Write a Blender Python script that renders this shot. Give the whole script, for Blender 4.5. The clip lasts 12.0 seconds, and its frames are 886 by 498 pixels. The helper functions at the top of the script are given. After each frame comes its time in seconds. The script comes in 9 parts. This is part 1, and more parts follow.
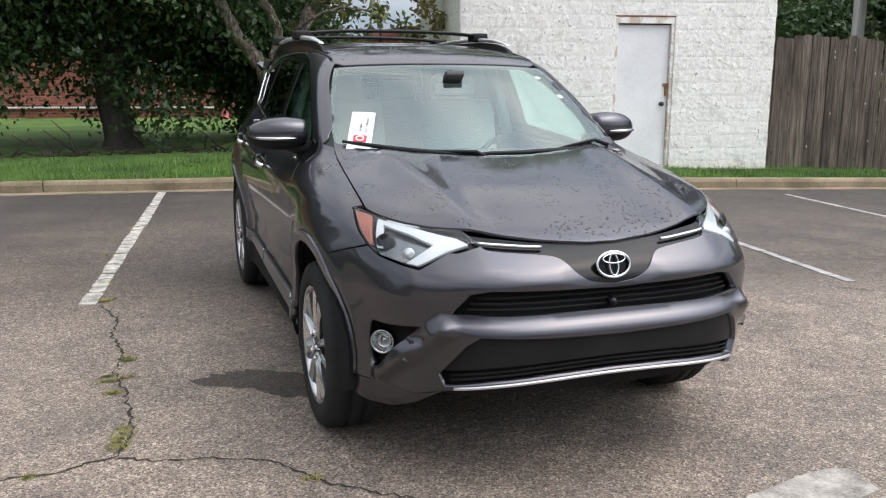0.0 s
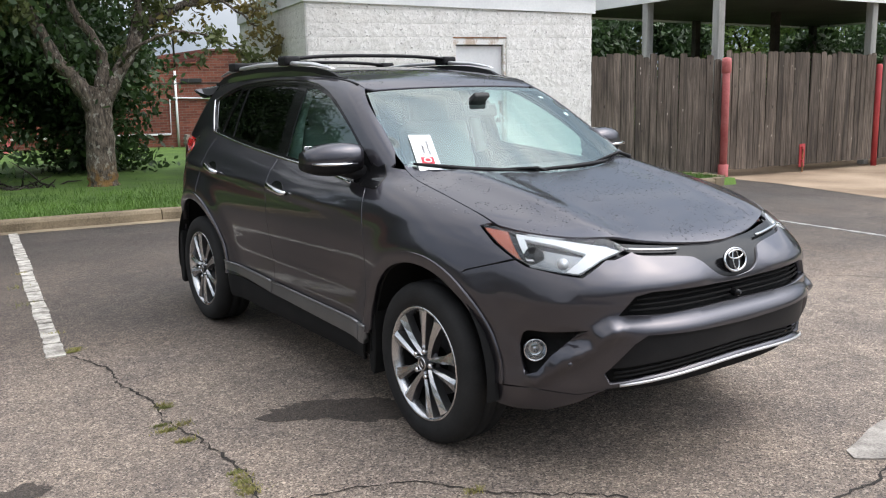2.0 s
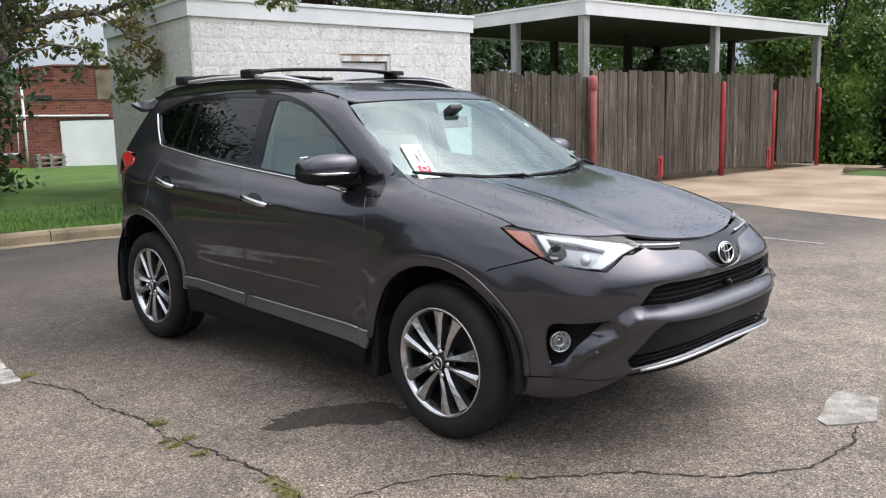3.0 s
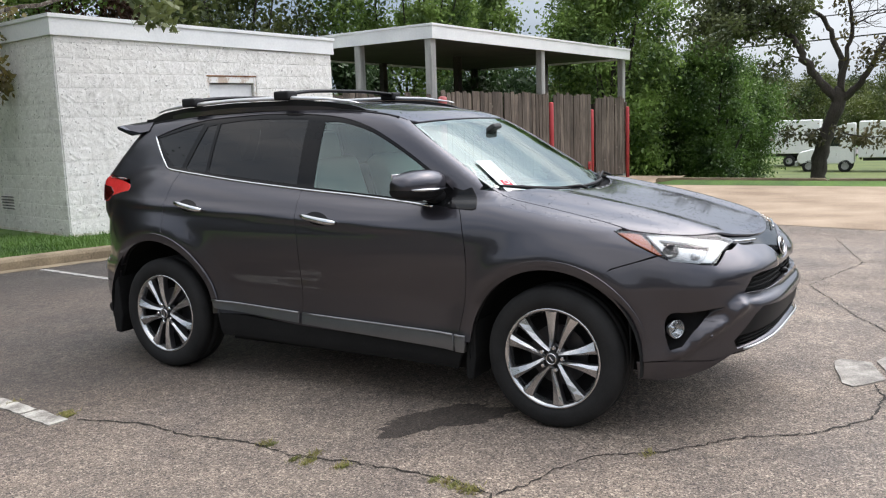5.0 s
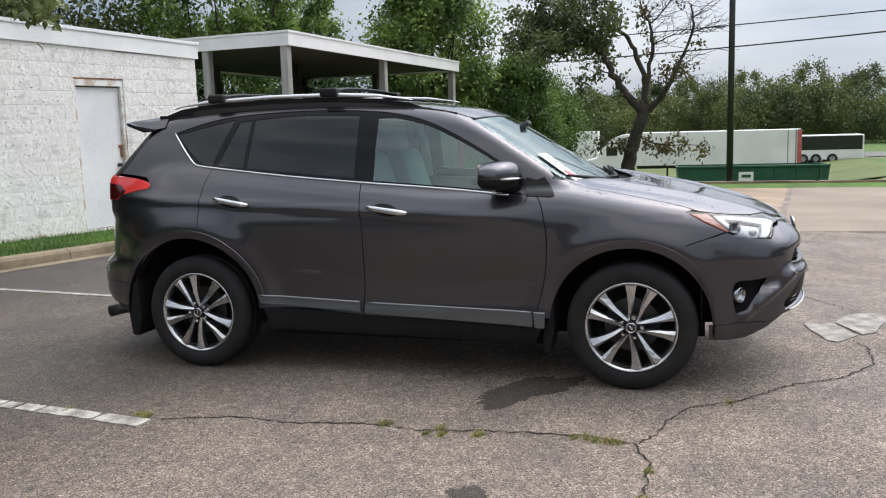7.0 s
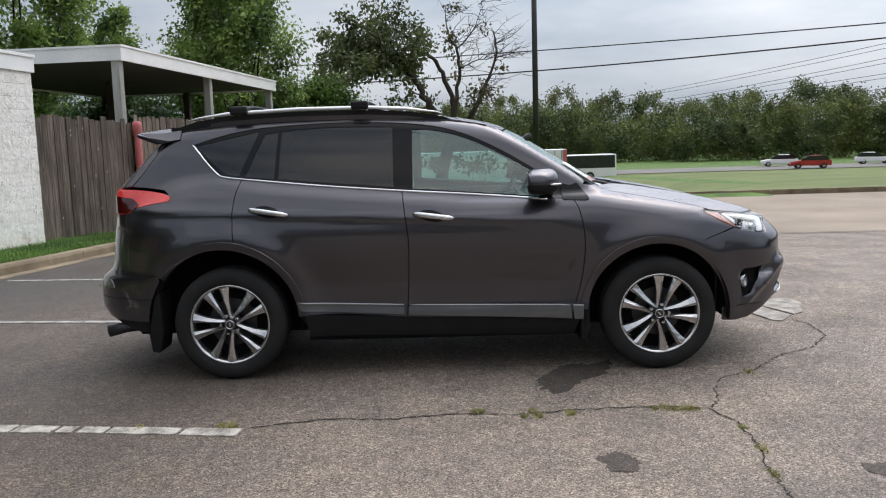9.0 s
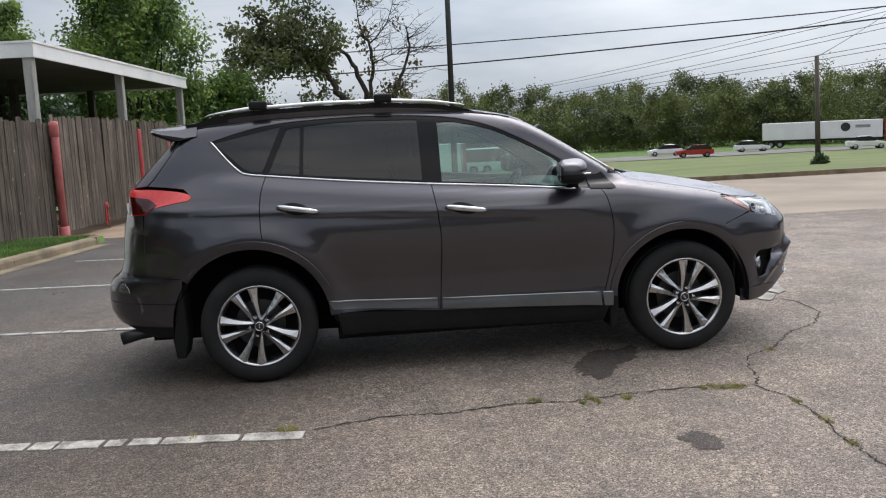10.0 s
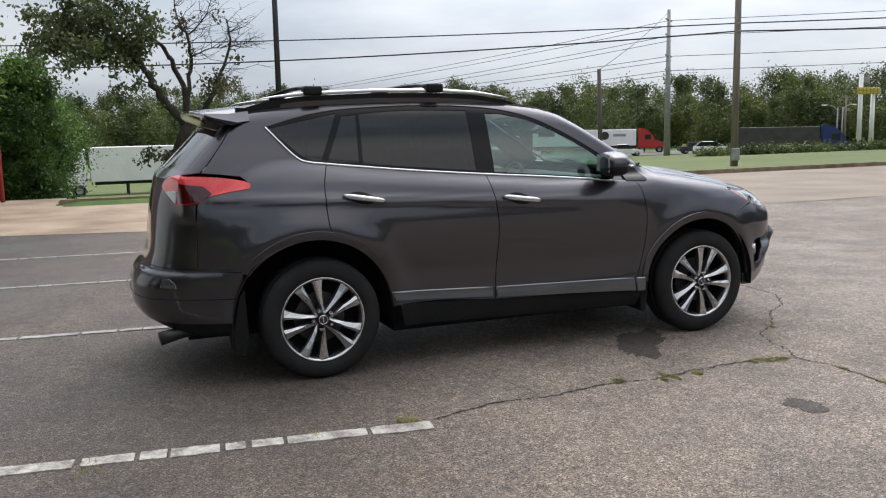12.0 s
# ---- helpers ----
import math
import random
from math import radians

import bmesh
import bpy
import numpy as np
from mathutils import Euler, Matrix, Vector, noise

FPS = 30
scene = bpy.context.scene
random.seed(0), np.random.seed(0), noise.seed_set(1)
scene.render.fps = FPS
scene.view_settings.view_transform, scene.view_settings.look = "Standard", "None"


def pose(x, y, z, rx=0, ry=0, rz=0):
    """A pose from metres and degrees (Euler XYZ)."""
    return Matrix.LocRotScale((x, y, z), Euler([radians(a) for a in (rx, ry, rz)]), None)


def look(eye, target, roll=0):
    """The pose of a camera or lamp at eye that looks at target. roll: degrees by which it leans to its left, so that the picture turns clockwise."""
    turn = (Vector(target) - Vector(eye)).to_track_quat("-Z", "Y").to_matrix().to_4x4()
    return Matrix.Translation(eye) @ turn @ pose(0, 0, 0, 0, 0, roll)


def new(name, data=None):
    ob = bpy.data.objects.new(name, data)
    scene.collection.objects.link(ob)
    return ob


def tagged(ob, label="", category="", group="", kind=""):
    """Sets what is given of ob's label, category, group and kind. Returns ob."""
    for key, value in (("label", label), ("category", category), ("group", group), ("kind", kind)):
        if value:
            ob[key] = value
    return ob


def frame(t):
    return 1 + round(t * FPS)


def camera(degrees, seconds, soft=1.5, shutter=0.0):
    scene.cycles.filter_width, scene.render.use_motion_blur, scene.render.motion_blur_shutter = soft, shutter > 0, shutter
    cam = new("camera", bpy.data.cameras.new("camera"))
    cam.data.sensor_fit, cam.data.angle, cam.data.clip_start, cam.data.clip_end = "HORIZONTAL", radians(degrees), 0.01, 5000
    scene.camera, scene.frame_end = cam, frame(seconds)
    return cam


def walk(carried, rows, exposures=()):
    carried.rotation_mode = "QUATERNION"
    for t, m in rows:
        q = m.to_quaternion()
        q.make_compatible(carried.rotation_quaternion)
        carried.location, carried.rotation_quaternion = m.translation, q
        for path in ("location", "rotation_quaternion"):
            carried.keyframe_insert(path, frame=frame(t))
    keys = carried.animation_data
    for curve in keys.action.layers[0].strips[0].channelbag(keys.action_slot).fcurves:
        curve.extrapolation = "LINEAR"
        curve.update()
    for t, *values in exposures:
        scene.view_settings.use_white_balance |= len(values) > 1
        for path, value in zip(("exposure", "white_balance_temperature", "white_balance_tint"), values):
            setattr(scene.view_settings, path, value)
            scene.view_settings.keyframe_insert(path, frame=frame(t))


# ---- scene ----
cam = camera(54.0, 12.0, 1.15)
PATH = [
    (0, (-1.538, -4.809, 1.478), (-0.887, -2.961, 1.077), 0.1),
    (0.5, (-1.877, -4.652, 1.507), (-1.161, -2.832, 1.089), -0.3),
    (1, (-2.201, -4.621, 1.494), (-1.368, -2.846, 1.102), -0.4),
    (1.5, (-2.551, -4.519, 1.472), (-1.565, -2.817, 1.11), -0.7),
    (2, (-2.84, -4.304, 1.5), (-1.714, -2.69, 1.139), -1.3),
    (2.5, (-3.175, -4.18, 1.496), (-1.9, -2.678, 1.151), -1.1),
    (2.7, (-3.305, -4.103, 1.485), (-1.979, -2.645, 1.148), -1.2),
    (4.3, (-4.284, -3.326, 1.509), (-2.669, -2.19, 1.189), -2.3),
    (4.5, (-4.381, -3.203, 1.542), (-2.749, -2.091, 1.225), -2.6),
    (5, (-4.651, -2.965, 1.519), (-2.947, -1.96, 1.222), -2.0),
    (5.5, (-4.927, -2.659, 1.504), (-3.148, -1.791, 1.215), -1.9),
    (6, (-5.122, -2.314, 1.527), (-3.306, -1.534, 1.224), -1.9),
    (6.5, (-5.398, -2.03, 1.507), (-3.534, -1.363, 1.223), -0.9),
    (7, (-5.581, -1.654, 1.479), (-3.681, -1.099, 1.193), -1.7),
    (7.2, (-5.634, -1.489, 1.498), (-3.72, -0.984, 1.209), -2.0),
    (8.8, (-6.099, -0.253, 1.475), (-4.118, -0.155, 1.217), -2.1),
    (9, (-6.167, -0.092, 1.463), (-4.183, -0.06, 1.21), -1.7),
    (9.5, (-6.17, 0.353, 1.447), (-4.191, 0.25, 1.183), -1.9),
    (10, (-6.111, 0.759, 1.474), (-4.141, 0.547, 1.202), -2.7),
    (10.5, (-6.064, 1.202, 1.477), (-4.118, 0.834, 1.197), -2.4),
    (11, (-5.909, 1.639, 1.491), (-4.0, 1.127, 1.183), -2.2),
    (11.5, (-5.849, 2.044, 1.469), (-3.97, 1.424, 1.177), -1.4),
    (12, (-5.741, 2.46, 1.46), (-3.895, 1.744, 1.176), -1.2),
]
walk(cam, [(t, look(eye, target, roll)) for t, eye, target, roll in PATH],
     [(0, 0.32), (3.5, 0.31), (7, 0.16), (9.5, -0.06), (12, -0.04)])

# ---- world and light ----
SUN_AZ, SUN_EL = radians(127), radians(53)
world = bpy.data.worlds.new("overcast_sky")
scene.world = world
world.use_nodes = True
wn, wl = world.node_tree.nodes, world.node_tree.links
wn.clear()
w_out, w_bg = wn.new("ShaderNodeOutputWorld"), wn.new("ShaderNodeBackground")
w_sky = wn.new("ShaderNodeTexSky")
w_sky.sky_type, w_sky.sun_disc = "NISHITA", False
w_sky.sun_elevation, w_sky.sun_rotation = SUN_EL, SUN_AZ
w_sky.dust_density, w_sky.air_density = 2.0, 1.0
w_co = wn.new("ShaderNodeTexCoord")
w_map = wn.new("ShaderNodeMapping")
w_map.inputs["Scale"].default_value = (1.0, 1.0, 3.6)
w_no = wn.new("ShaderNodeTexNoise")
w_no.inputs["Scale"].default_value, w_no.inputs["Detail"].default_value, w_no.inputs["Roughness"].default_value = 1.9, 7.0, 0.52
w_ramp = wn.new("ShaderNodeValToRGB")
w_ramp.color_ramp.elements[0].position, w_ramp.color_ramp.elements[1].position = 0.36, 0.66
w_ramp.color_ramp.elements[0].color = (2.95, 3.80, 5.05, 1)
w_ramp.color_ramp.elements[1].color = (7.2, 7.75, 8.6, 1)
w_mix = wn.new("ShaderNodeMix")
w_mix.data_type = "RGBA"
w_mix.inputs[0].default_value = 0.88
wl.new(w_co.outputs["Generated"], w_map.inputs["Vector"])
wl.new(w_map.outputs["Vector"], w_no.inputs["Vector"])
wl.new(w_no.outputs["Fac"], w_ramp.inputs["Fac"])
wl.new(w_sky.outputs["Color"], w_mix.inputs[6])
wl.new(w_ramp.outputs["Color"], w_mix.inputs[7])
# an overcast sky grows brighter towards the zenith
w_dir, w_pow, w_gain, w_mul = wn.new("ShaderNodeSeparateXYZ"), wn.new("ShaderNodeMath"), wn.new("ShaderNodeMix"), wn.new("ShaderNodeMix")
w_gain.data_type = "RGBA"
w_gain.inputs[6].default_value, w_gain.inputs[7].default_value = (1, 1, 1, 1), (3.42, 3.07, 2.74, 1)
wl.new(w_co.outputs["Generated"], w_dir.inputs[0])
w_pow.operation = "POWER"
w_pow.use_clamp = True
w_pow.inputs[1].default_value = 1.05
wl.new(w_dir.outputs[2], w_pow.inputs[0])
wl.new(w_pow.outputs[0], w_gain.inputs[0])
w_mul.data_type, w_mul.blend_type = "RGBA", "MULTIPLY"
w_mul.inputs[0].default_value = 1.0
wl.new(w_mix.outputs[2], w_mul.inputs[6])
wl.new(w_gain.outputs[2], w_mul.inputs[7])
w_dot, w_soft, w_lift, w_glow = wn.new("ShaderNodeVectorMath"), wn.new("ShaderNodeMath"), wn.new("ShaderNodeMath"), wn.new("ShaderNodeMix")
w_dot.operation = "DOT_PRODUCT"
w_dot.inputs[1].default_value = (math.sin(SUN_AZ) * math.cos(SUN_EL), math.cos(SUN_AZ) * math.cos(SUN_EL), math.sin(SUN_EL))
wl.new(w_co.outputs["Generated"], w_dot.inputs[0])
w_soft.operation, w_lift.operation = "POWER", "MULTIPLY_ADD"
w_soft.use_clamp = True
w_soft.inputs[1].default_value, w_lift.inputs[1].default_value, w_lift.inputs[2].default_value = 5.0, 2.75, 1.0
wl.new(w_dot.outputs["Value"], w_soft.inputs[0])
wl.new(w_soft.outputs[0], w_lift.inputs[0])
w_glow.data_type, w_glow.blend_type = "RGBA", "MULTIPLY"
w_glow.inputs[0].default_value = 1.0
wl.new(w_mul.outputs[2], w_glow.inputs[6])
wl.new(w_lift.outputs[0], w_glow.inputs[7])
wl.new(w_glow.outputs[2], w_bg.inputs["Color"])
w_bg.inputs["Strength"].default_value = 0.079
wl.new(w_bg.outputs["Background"], w_out.inputs["Surface"])

sun = new("sun", bpy.data.lights.new("sun", "SUN"))
sun.data.energy, sun.data.angle, sun.data.color = 0.55, radians(70), (1.0, 0.935, 0.86)
sun.matrix_world = look((0, 0, 0), (-math.sin(SUN_AZ) * math.cos(SUN_EL), -math.cos(SUN_AZ) * math.cos(SUN_EL), -math.sin(SUN_EL)))
scene.view_settings.exposure = 0.35

# ---- materials ----


def nodes_of(name):
    m = bpy.data.materials.new(name)
    m.use_nodes = True
    n, k = m.node_tree.nodes, m.node_tree.links
    b = n["Principled BSDF"]
    return m, n, k, b


def surface(name, dark, light, rough=0.7, scale=3.0, fine=60.0, bump=0.2, depth=0.004, metal=0.0, coat=0.0, spread=0.5, island=0.0, objvar=0.0, stretch=(1, 1, 1), spec=0.5):
    """A surface whose colour wanders between two tones at a coarse and a fine scale, with relief at the fine one."""
    m, n, k, b = nodes_of(name)
    geo = n.new("ShaderNodeNewGeometry")
    mp = n.new("ShaderNodeMapping")
    mp.inputs["Scale"].default_value = stretch
    k.new(geo.outputs["Position"], mp.inputs["Vector"])
    a, f = n.new("ShaderNodeTexNoise"), n.new("ShaderNodeTexNoise")
    a.inputs["Scale"].default_value, a.inputs["Detail"].default_value = scale, 5
    f.inputs["Scale"].default_value, f.inputs["Detail"].default_value = fine, 3
    for t in (a, f):
        k.new(mp.outputs["Vector"], t.inputs["Vector"])
    s = n.new("ShaderNodeMath")
    s.operation = "MULTIPLY_ADD"
    k.new(f.outputs["Fac"], s.inputs[0])
    s.inputs[1].default_value = 0.5
    k.new(a.outputs["Fac"], s.inputs[2])
    last = s.outputs[0]
    if objvar or island:
        src = n.new("ShaderNodeObjectInfo").outputs["Random"] if objvar else geo.outputs["Random Per Island"]
        v = n.new("ShaderNodeMath")
        v.operation = "MULTIPLY_ADD"
        k.new(src, v.inputs[0])
        v.inputs[1].default_value = objvar or island
        k.new(last, v.inputs[2])
        last = v.outputs[0]
    mid = 0.75 + (objvar or island) / 2
    r = n.new("ShaderNodeMapRange")
    r.inputs["From Min"].default_value, r.inputs["From Max"].default_value = mid - spread / 2, mid + spread / 2
    k.new(last, r.inputs["Value"])
    c = n.new("ShaderNodeMix")
    c.data_type = "RGBA"
    c.inputs[6].default_value, c.inputs[7].default_value = (*dark, 1), (*light, 1)
    k.new(r.outputs["Result"], c.inputs[0])
    k.new(c.outputs[2], b.inputs["Base Color"])
    b.inputs["Roughness"].default_value, b.inputs["Metallic"].default_value = rough, metal
    b.inputs["Coat Weight"].default_value = coat
    b.inputs["Specular IOR Level"].default_value = spec
    if bump:
        u = n.new("ShaderNodeBump")
        u.inputs["Strength"].default_value, u.inputs["Distance"].default_value = bump, depth
        k.new(f.outputs["Fac"], u.inputs["Height"])
        k.new(u.outputs["Normal"], b.inputs["Normal"])
    return m


def glass(name, tint, normal_gloss=0.08, sheen=(1.0, 1.0, 1.0)):
    """Thin glass: clear through its tint, with a mirror that grows towards grazing."""
    m, n, k, b = nodes_of(name)
    n.remove(b)
    t, g, x = n.new("ShaderNodeBsdfTransparent"), n.new("ShaderNodeBsdfGlossy"), n.new("ShaderNodeMixShader")
    f, p, r = n.new("ShaderNodeLayerWeight"), n.new("ShaderNodeMath"), n.new("ShaderNodeMapRange")
    f.inputs["Blend"].default_value = 0.5
    p.operation = "POWER"
    p.inputs[1].default_value = 5.0
    t.inputs["Color"].default_value = (*tint, 1)
    g.inputs["Roughness"].default_value = 0.0
    g.inputs["Color"].default_value = (*sheen, 1)
    r.inputs["To Min"].default_value = normal_gloss
    k.new(f.outputs["Facing"], p.inputs[0])
    k.new(p.outputs[0], r.inputs["Value"])
    k.new(r.outputs["Result"], x.inputs[0])
    k.new(t.outputs[0], x.inputs[1])
    k.new(g.outputs[0], x.inputs[2])
    k.new(x.outputs[0], n["Material Output"].inputs["Surface"])
    return m


def leafy(name, dark, light, pass_light=0.35, patches=0.9):
    """Leaves: two-sided, a little light passes through; each leaf has its own tone, and patches paint lit masses and
    dark hollows.
    """
    m, n, k, b = nodes_of(name)
    geo = n.new("ShaderNodeNewGeometry")
    no = n.new("ShaderNodeTexNoise")
    no.inputs["Scale"].default_value = patches
    k.new(geo.outputs["Position"], no.inputs["Vector"])
    ad = n.new("ShaderNodeMath")
    ad.operation = "MULTIPLY_ADD"
    k.new(geo.outputs["Random Per Island"], ad.inputs[0])
    ad.inputs[1].default_value = 0.45
    # coarse noise puts lit and shaded clumps into the leaf colour
    clump = n.new("ShaderNodeMapRange")
    clump.inputs["From Min"].default_value, clump.inputs["From Max"].default_value = 0.36, 0.64
    k.new(no.outputs["Fac"], clump.inputs["Value"])
    k.new(clump.outputs["Result"], ad.inputs[2])
    r = n.new("ShaderNodeMapRange")
    r.inputs["From Min"].default_value, r.inputs["From Max"].default_value = 0.1, 1.35
    k.new(ad.outputs[0], r.inputs["Value"])
    c = n.new("ShaderNodeMix")
    c.data_type = "RGBA"
    c.inputs[6].default_value, c.inputs[7].default_value = (*dark, 1), (*light, 1)
    k.new(r.outputs["Result"], c.inputs[0])
    k.new(c.outputs[2], b.inputs["Base Color"])
    b.inputs["Roughness"].default_value = 0.5
    tr, mx = n.new("ShaderNodeBsdfTranslucent"), n.new("ShaderNodeMixShader")
    k.new(c.outputs[2], tr.inputs["Color"])
    mx.inputs[0].default_value = pass_light
    k.new(b.outputs[0], mx.inputs[1])
    k.new(tr.outputs[0], mx.inputs[2])
    k.new(mx.outputs[0], n["Material Output"].inputs["Surface"])
    return m


def asphalt_material(name="asphalt", damp=1.0):
    """Worn asphalt: pale and dark stones in a grey binder, mottled wear, hairlines, darker where it was sealed; damp darkens it all."""
    m, n, k, b = nodes_of(name)
    geo = n.new("ShaderNodeNewGeometry")

    def tex(kind, scale, detail=4.0, rough=0.5):
        t = n.new(kind)
        t.inputs["Scale"].default_value = scale
        if kind == "ShaderNodeTexNoise":
            t.inputs["Detail"].default_value, t.inputs["Roughness"].default_value = detail, rough
        k.new(geo.outputs["Position"], t.inputs["Vector"])
        return t

    def rng(src, a, b_, c=0.0, d=1.0):
        r = n.new("ShaderNodeMapRange")
        for q, v in zip(("From Min", "From Max", "To Min", "To Max"), (a, b_, c, d)):
            r.inputs[q].default_value = v
        k.new(src, r.inputs["Value"])
        return r.outputs["Result"]

    def mix(fac, a, b_, blend="MIX"):
        x = n.new("ShaderNodeMix")
        x.data_type, x.blend_type = "RGBA", blend
        for s, v in ((0, fac), (6, a), (7, b_)):
            if isinstance(v, tuple):
                x.inputs[s].default_value = (*v, 1)
            elif isinstance(v, float):
                x.inputs[s].default_value = v
            else:
                k.new(v, x.inputs[s])
        return x.outputs[2]

    def math_of(kind, a, b_):
        x = n.new("ShaderNodeMath")
        x.operation = kind
        for i, v in enumerate((a, b_)):
            if isinstance(v, float):
                x.inputs[i].default_value = v
            else:
                k.new(v, x.inputs[i])
        return x.outputs[0]

    stones, grit = tex("ShaderNodeTexVoronoi", 125.0), tex("ShaderNodeTexVoronoi", 310.0)
    mottle, big, huge = tex("ShaderNodeTexNoise", 16.0, 8.0, 0.65), tex("ShaderNodeTexNoise", 1.7, 9.0, 0.62), tex("ShaderNodeTexNoise", 0.35, 7.0, 0.6)
    sep, sep2 = n.new("ShaderNodeSeparateColor"), n.new("ShaderNodeSeparateColor")
    k.new(stones.outputs["Color"], sep.inputs[0])
    k.new(grit.outputs["Color"], sep2.inputs[0])
    fine = mix(sep2.outputs[0], (0.085, 0.071, 0.062), (0.305, 0.258, 0.220))
    pale = mix(rng(sep.outputs[1], 0.0, 1.0), (0.30, 0.252, 0.212), (0.62, 0.55, 0.47))
    col = mix(rng(sep.outputs[0], 0.70, 0.78, 0.0, 0.62), fine, pale)
    col = mix(rng(sep.outputs[2], 0.80, 0.86, 0.0, 0.75), col, (0.045, 0.038, 0.034))
    col = mix(1.0, col, mix(rng(mottle.outputs["Fac"], 0.36, 0.66), (0.755, 0.733, 0.718), (1.205, 1.162, 1.112)), "MULTIPLY")
    col = mix(1.0, col, mix(rng(big.outputs["Fac"], 0.36, 0.66), (0.76, 0.75, 0.755), (1.26, 1.225, 1.17)), "MULTIPLY")
    # hairlines: thin dark lines where two noises meet their middle value
    vein = tex("ShaderNodeTexNoise", 2.3, 9.0, 0.62)
    line = rng(math_of("ABSOLUTE", math_of("SUBTRACT", vein.outputs["Fac"], 0.5), 0.0), 0.0, 0.0045, 1.0, 0.0)
    line = math_of("MULTIPLY", line, rng(huge.outputs["Fac"], 0.47, 0.58))
    col = mix(math_of("MULTIPLY", line, 0.6), col, (0.03, 0.026, 0.023))
    # the sealed stalls behind the ends of the painted lines
    xyz = n.new("ShaderNodeSeparateXYZ")
    k.new(geo.outputs["Position"], xyz.inputs[0])
    along = math_of("ADD", math_of("MULTIPLY", xyz.outputs[0], 0.165), xyz.outputs[1])
    wob = math_of("ADD", math_of("MULTIPLY", big.outputs["Fac"], 2.2), along)
    seal = rng(wob, 1.35, 2.35)
    dark = mix(1.0, col, mix(rng(huge.outputs["Fac"], 0.35, 0.65), (0.32, 0.32, 0.33), (0.58, 0.565, 0.555)), "MULTIPLY")
    dark = mix(rng(wob, 4.6, 6.2, 0.0, 0.65), dark, mix(1.0, col, (0.17, 0.18, 0.20), "MULTIPLY"))
    col = mix(seal, col, dark)
    if damp < 1.0:
        col = mix(1.0, col, (damp, damp * 0.97, damp * 0.95), "MULTIPLY")
    k.new(col, b.inputs["Base Color"])
    k.new(rng(huge.outputs["Fac"], 0.4, 0.65, 0.62, 0.85), b.inputs["Roughness"])
    u = n.new("ShaderNodeBump")
    u.inputs["Strength"].default_value, u.inputs["Distance"].default_value = 0.7, 0.005
    k.new(math_of("ADD", stones.outputs["Distance"], grit.outputs["Distance"]), u.inputs["Height"])
    k.new(u.outputs["Normal"], b.inputs["Normal"])
    return m


def block_material(name, low, high, grime, share):
    """Split-face block under old white paint: rough relief, small pits where the paint is gone, a little grime."""
    m, n, k, b = nodes_of(name)
    geo, info = n.new("ShaderNodeNewGeometry"), n.new("ShaderNodeObjectInfo")

    def tex(scale, detail, rough):
        t = n.new("ShaderNodeTexNoise")
        t.inputs["Scale"].default_value, t.inputs["Detail"].default_value, t.inputs["Roughness"].default_value = scale, detail, rough
        k.new(geo.outputs["Position"], t.inputs["Vector"])
        return t.outputs["Fac"]

    def rng(src, a, b_, c=0.0, d=1.0):
        r = n.new("ShaderNodeMapRange")
        for q, v in zip(("From Min", "From Max", "To Min", "To Max"), (a, b_, c, d)):
            r.inputs[q].default_value = v
        k.new(src, r.inputs["Value"])
        return r.outputs["Result"]

    def mix(fac, a, b_):
        x = n.new("ShaderNodeMix")
        x.data_type = "RGBA"
        for s, v in ((0, fac), (6, a), (7, b_)):
            if isinstance(v, tuple):
                x.inputs[s].default_value = (*v, 1)
            else:
                k.new(v, x.inputs[s])
        return x.outputs[2]

    rough_face, pits, wash = tex(11.0, 9.0, 0.68), tex(30.0, 5.0, 0.6), tex(4.2, 7.0, 0.62)
    col = mix(rng(rough_face, 0.34, 0.66), low, high)
    col = mix(rng(info.outputs["Random"], 0.0, 1.0, 0.0, 0.16), col, (0.62, 0.60, 0.565))
    col = mix(rng(wash, 0.54, 0.68, 0.0, share), col, grime)
    spots = n.new("ShaderNodeMath")
    spots.operation = "MULTIPLY"
    k.new(rng(pits, 0.56, 0.64), spots.inputs[0])
    k.new(rng(rough_face, 0.46, 0.56), spots.inputs[1])
    col = mix(spots.outputs[0], col, (0.30, 0.285, 0.265))
    k.new(col, b.inputs["Base Color"])
    b.inputs["Roughness"].default_value = 0.8
    u = n.new("ShaderNodeBump")
    u.inputs["Strength"].default_value, u.inputs["Distance"].default_value = 0.75, 0.022
    k.new(rough_face, u.inputs["Height"])
    k.new(u.outputs["Normal"], b.inputs["Normal"])
    return m


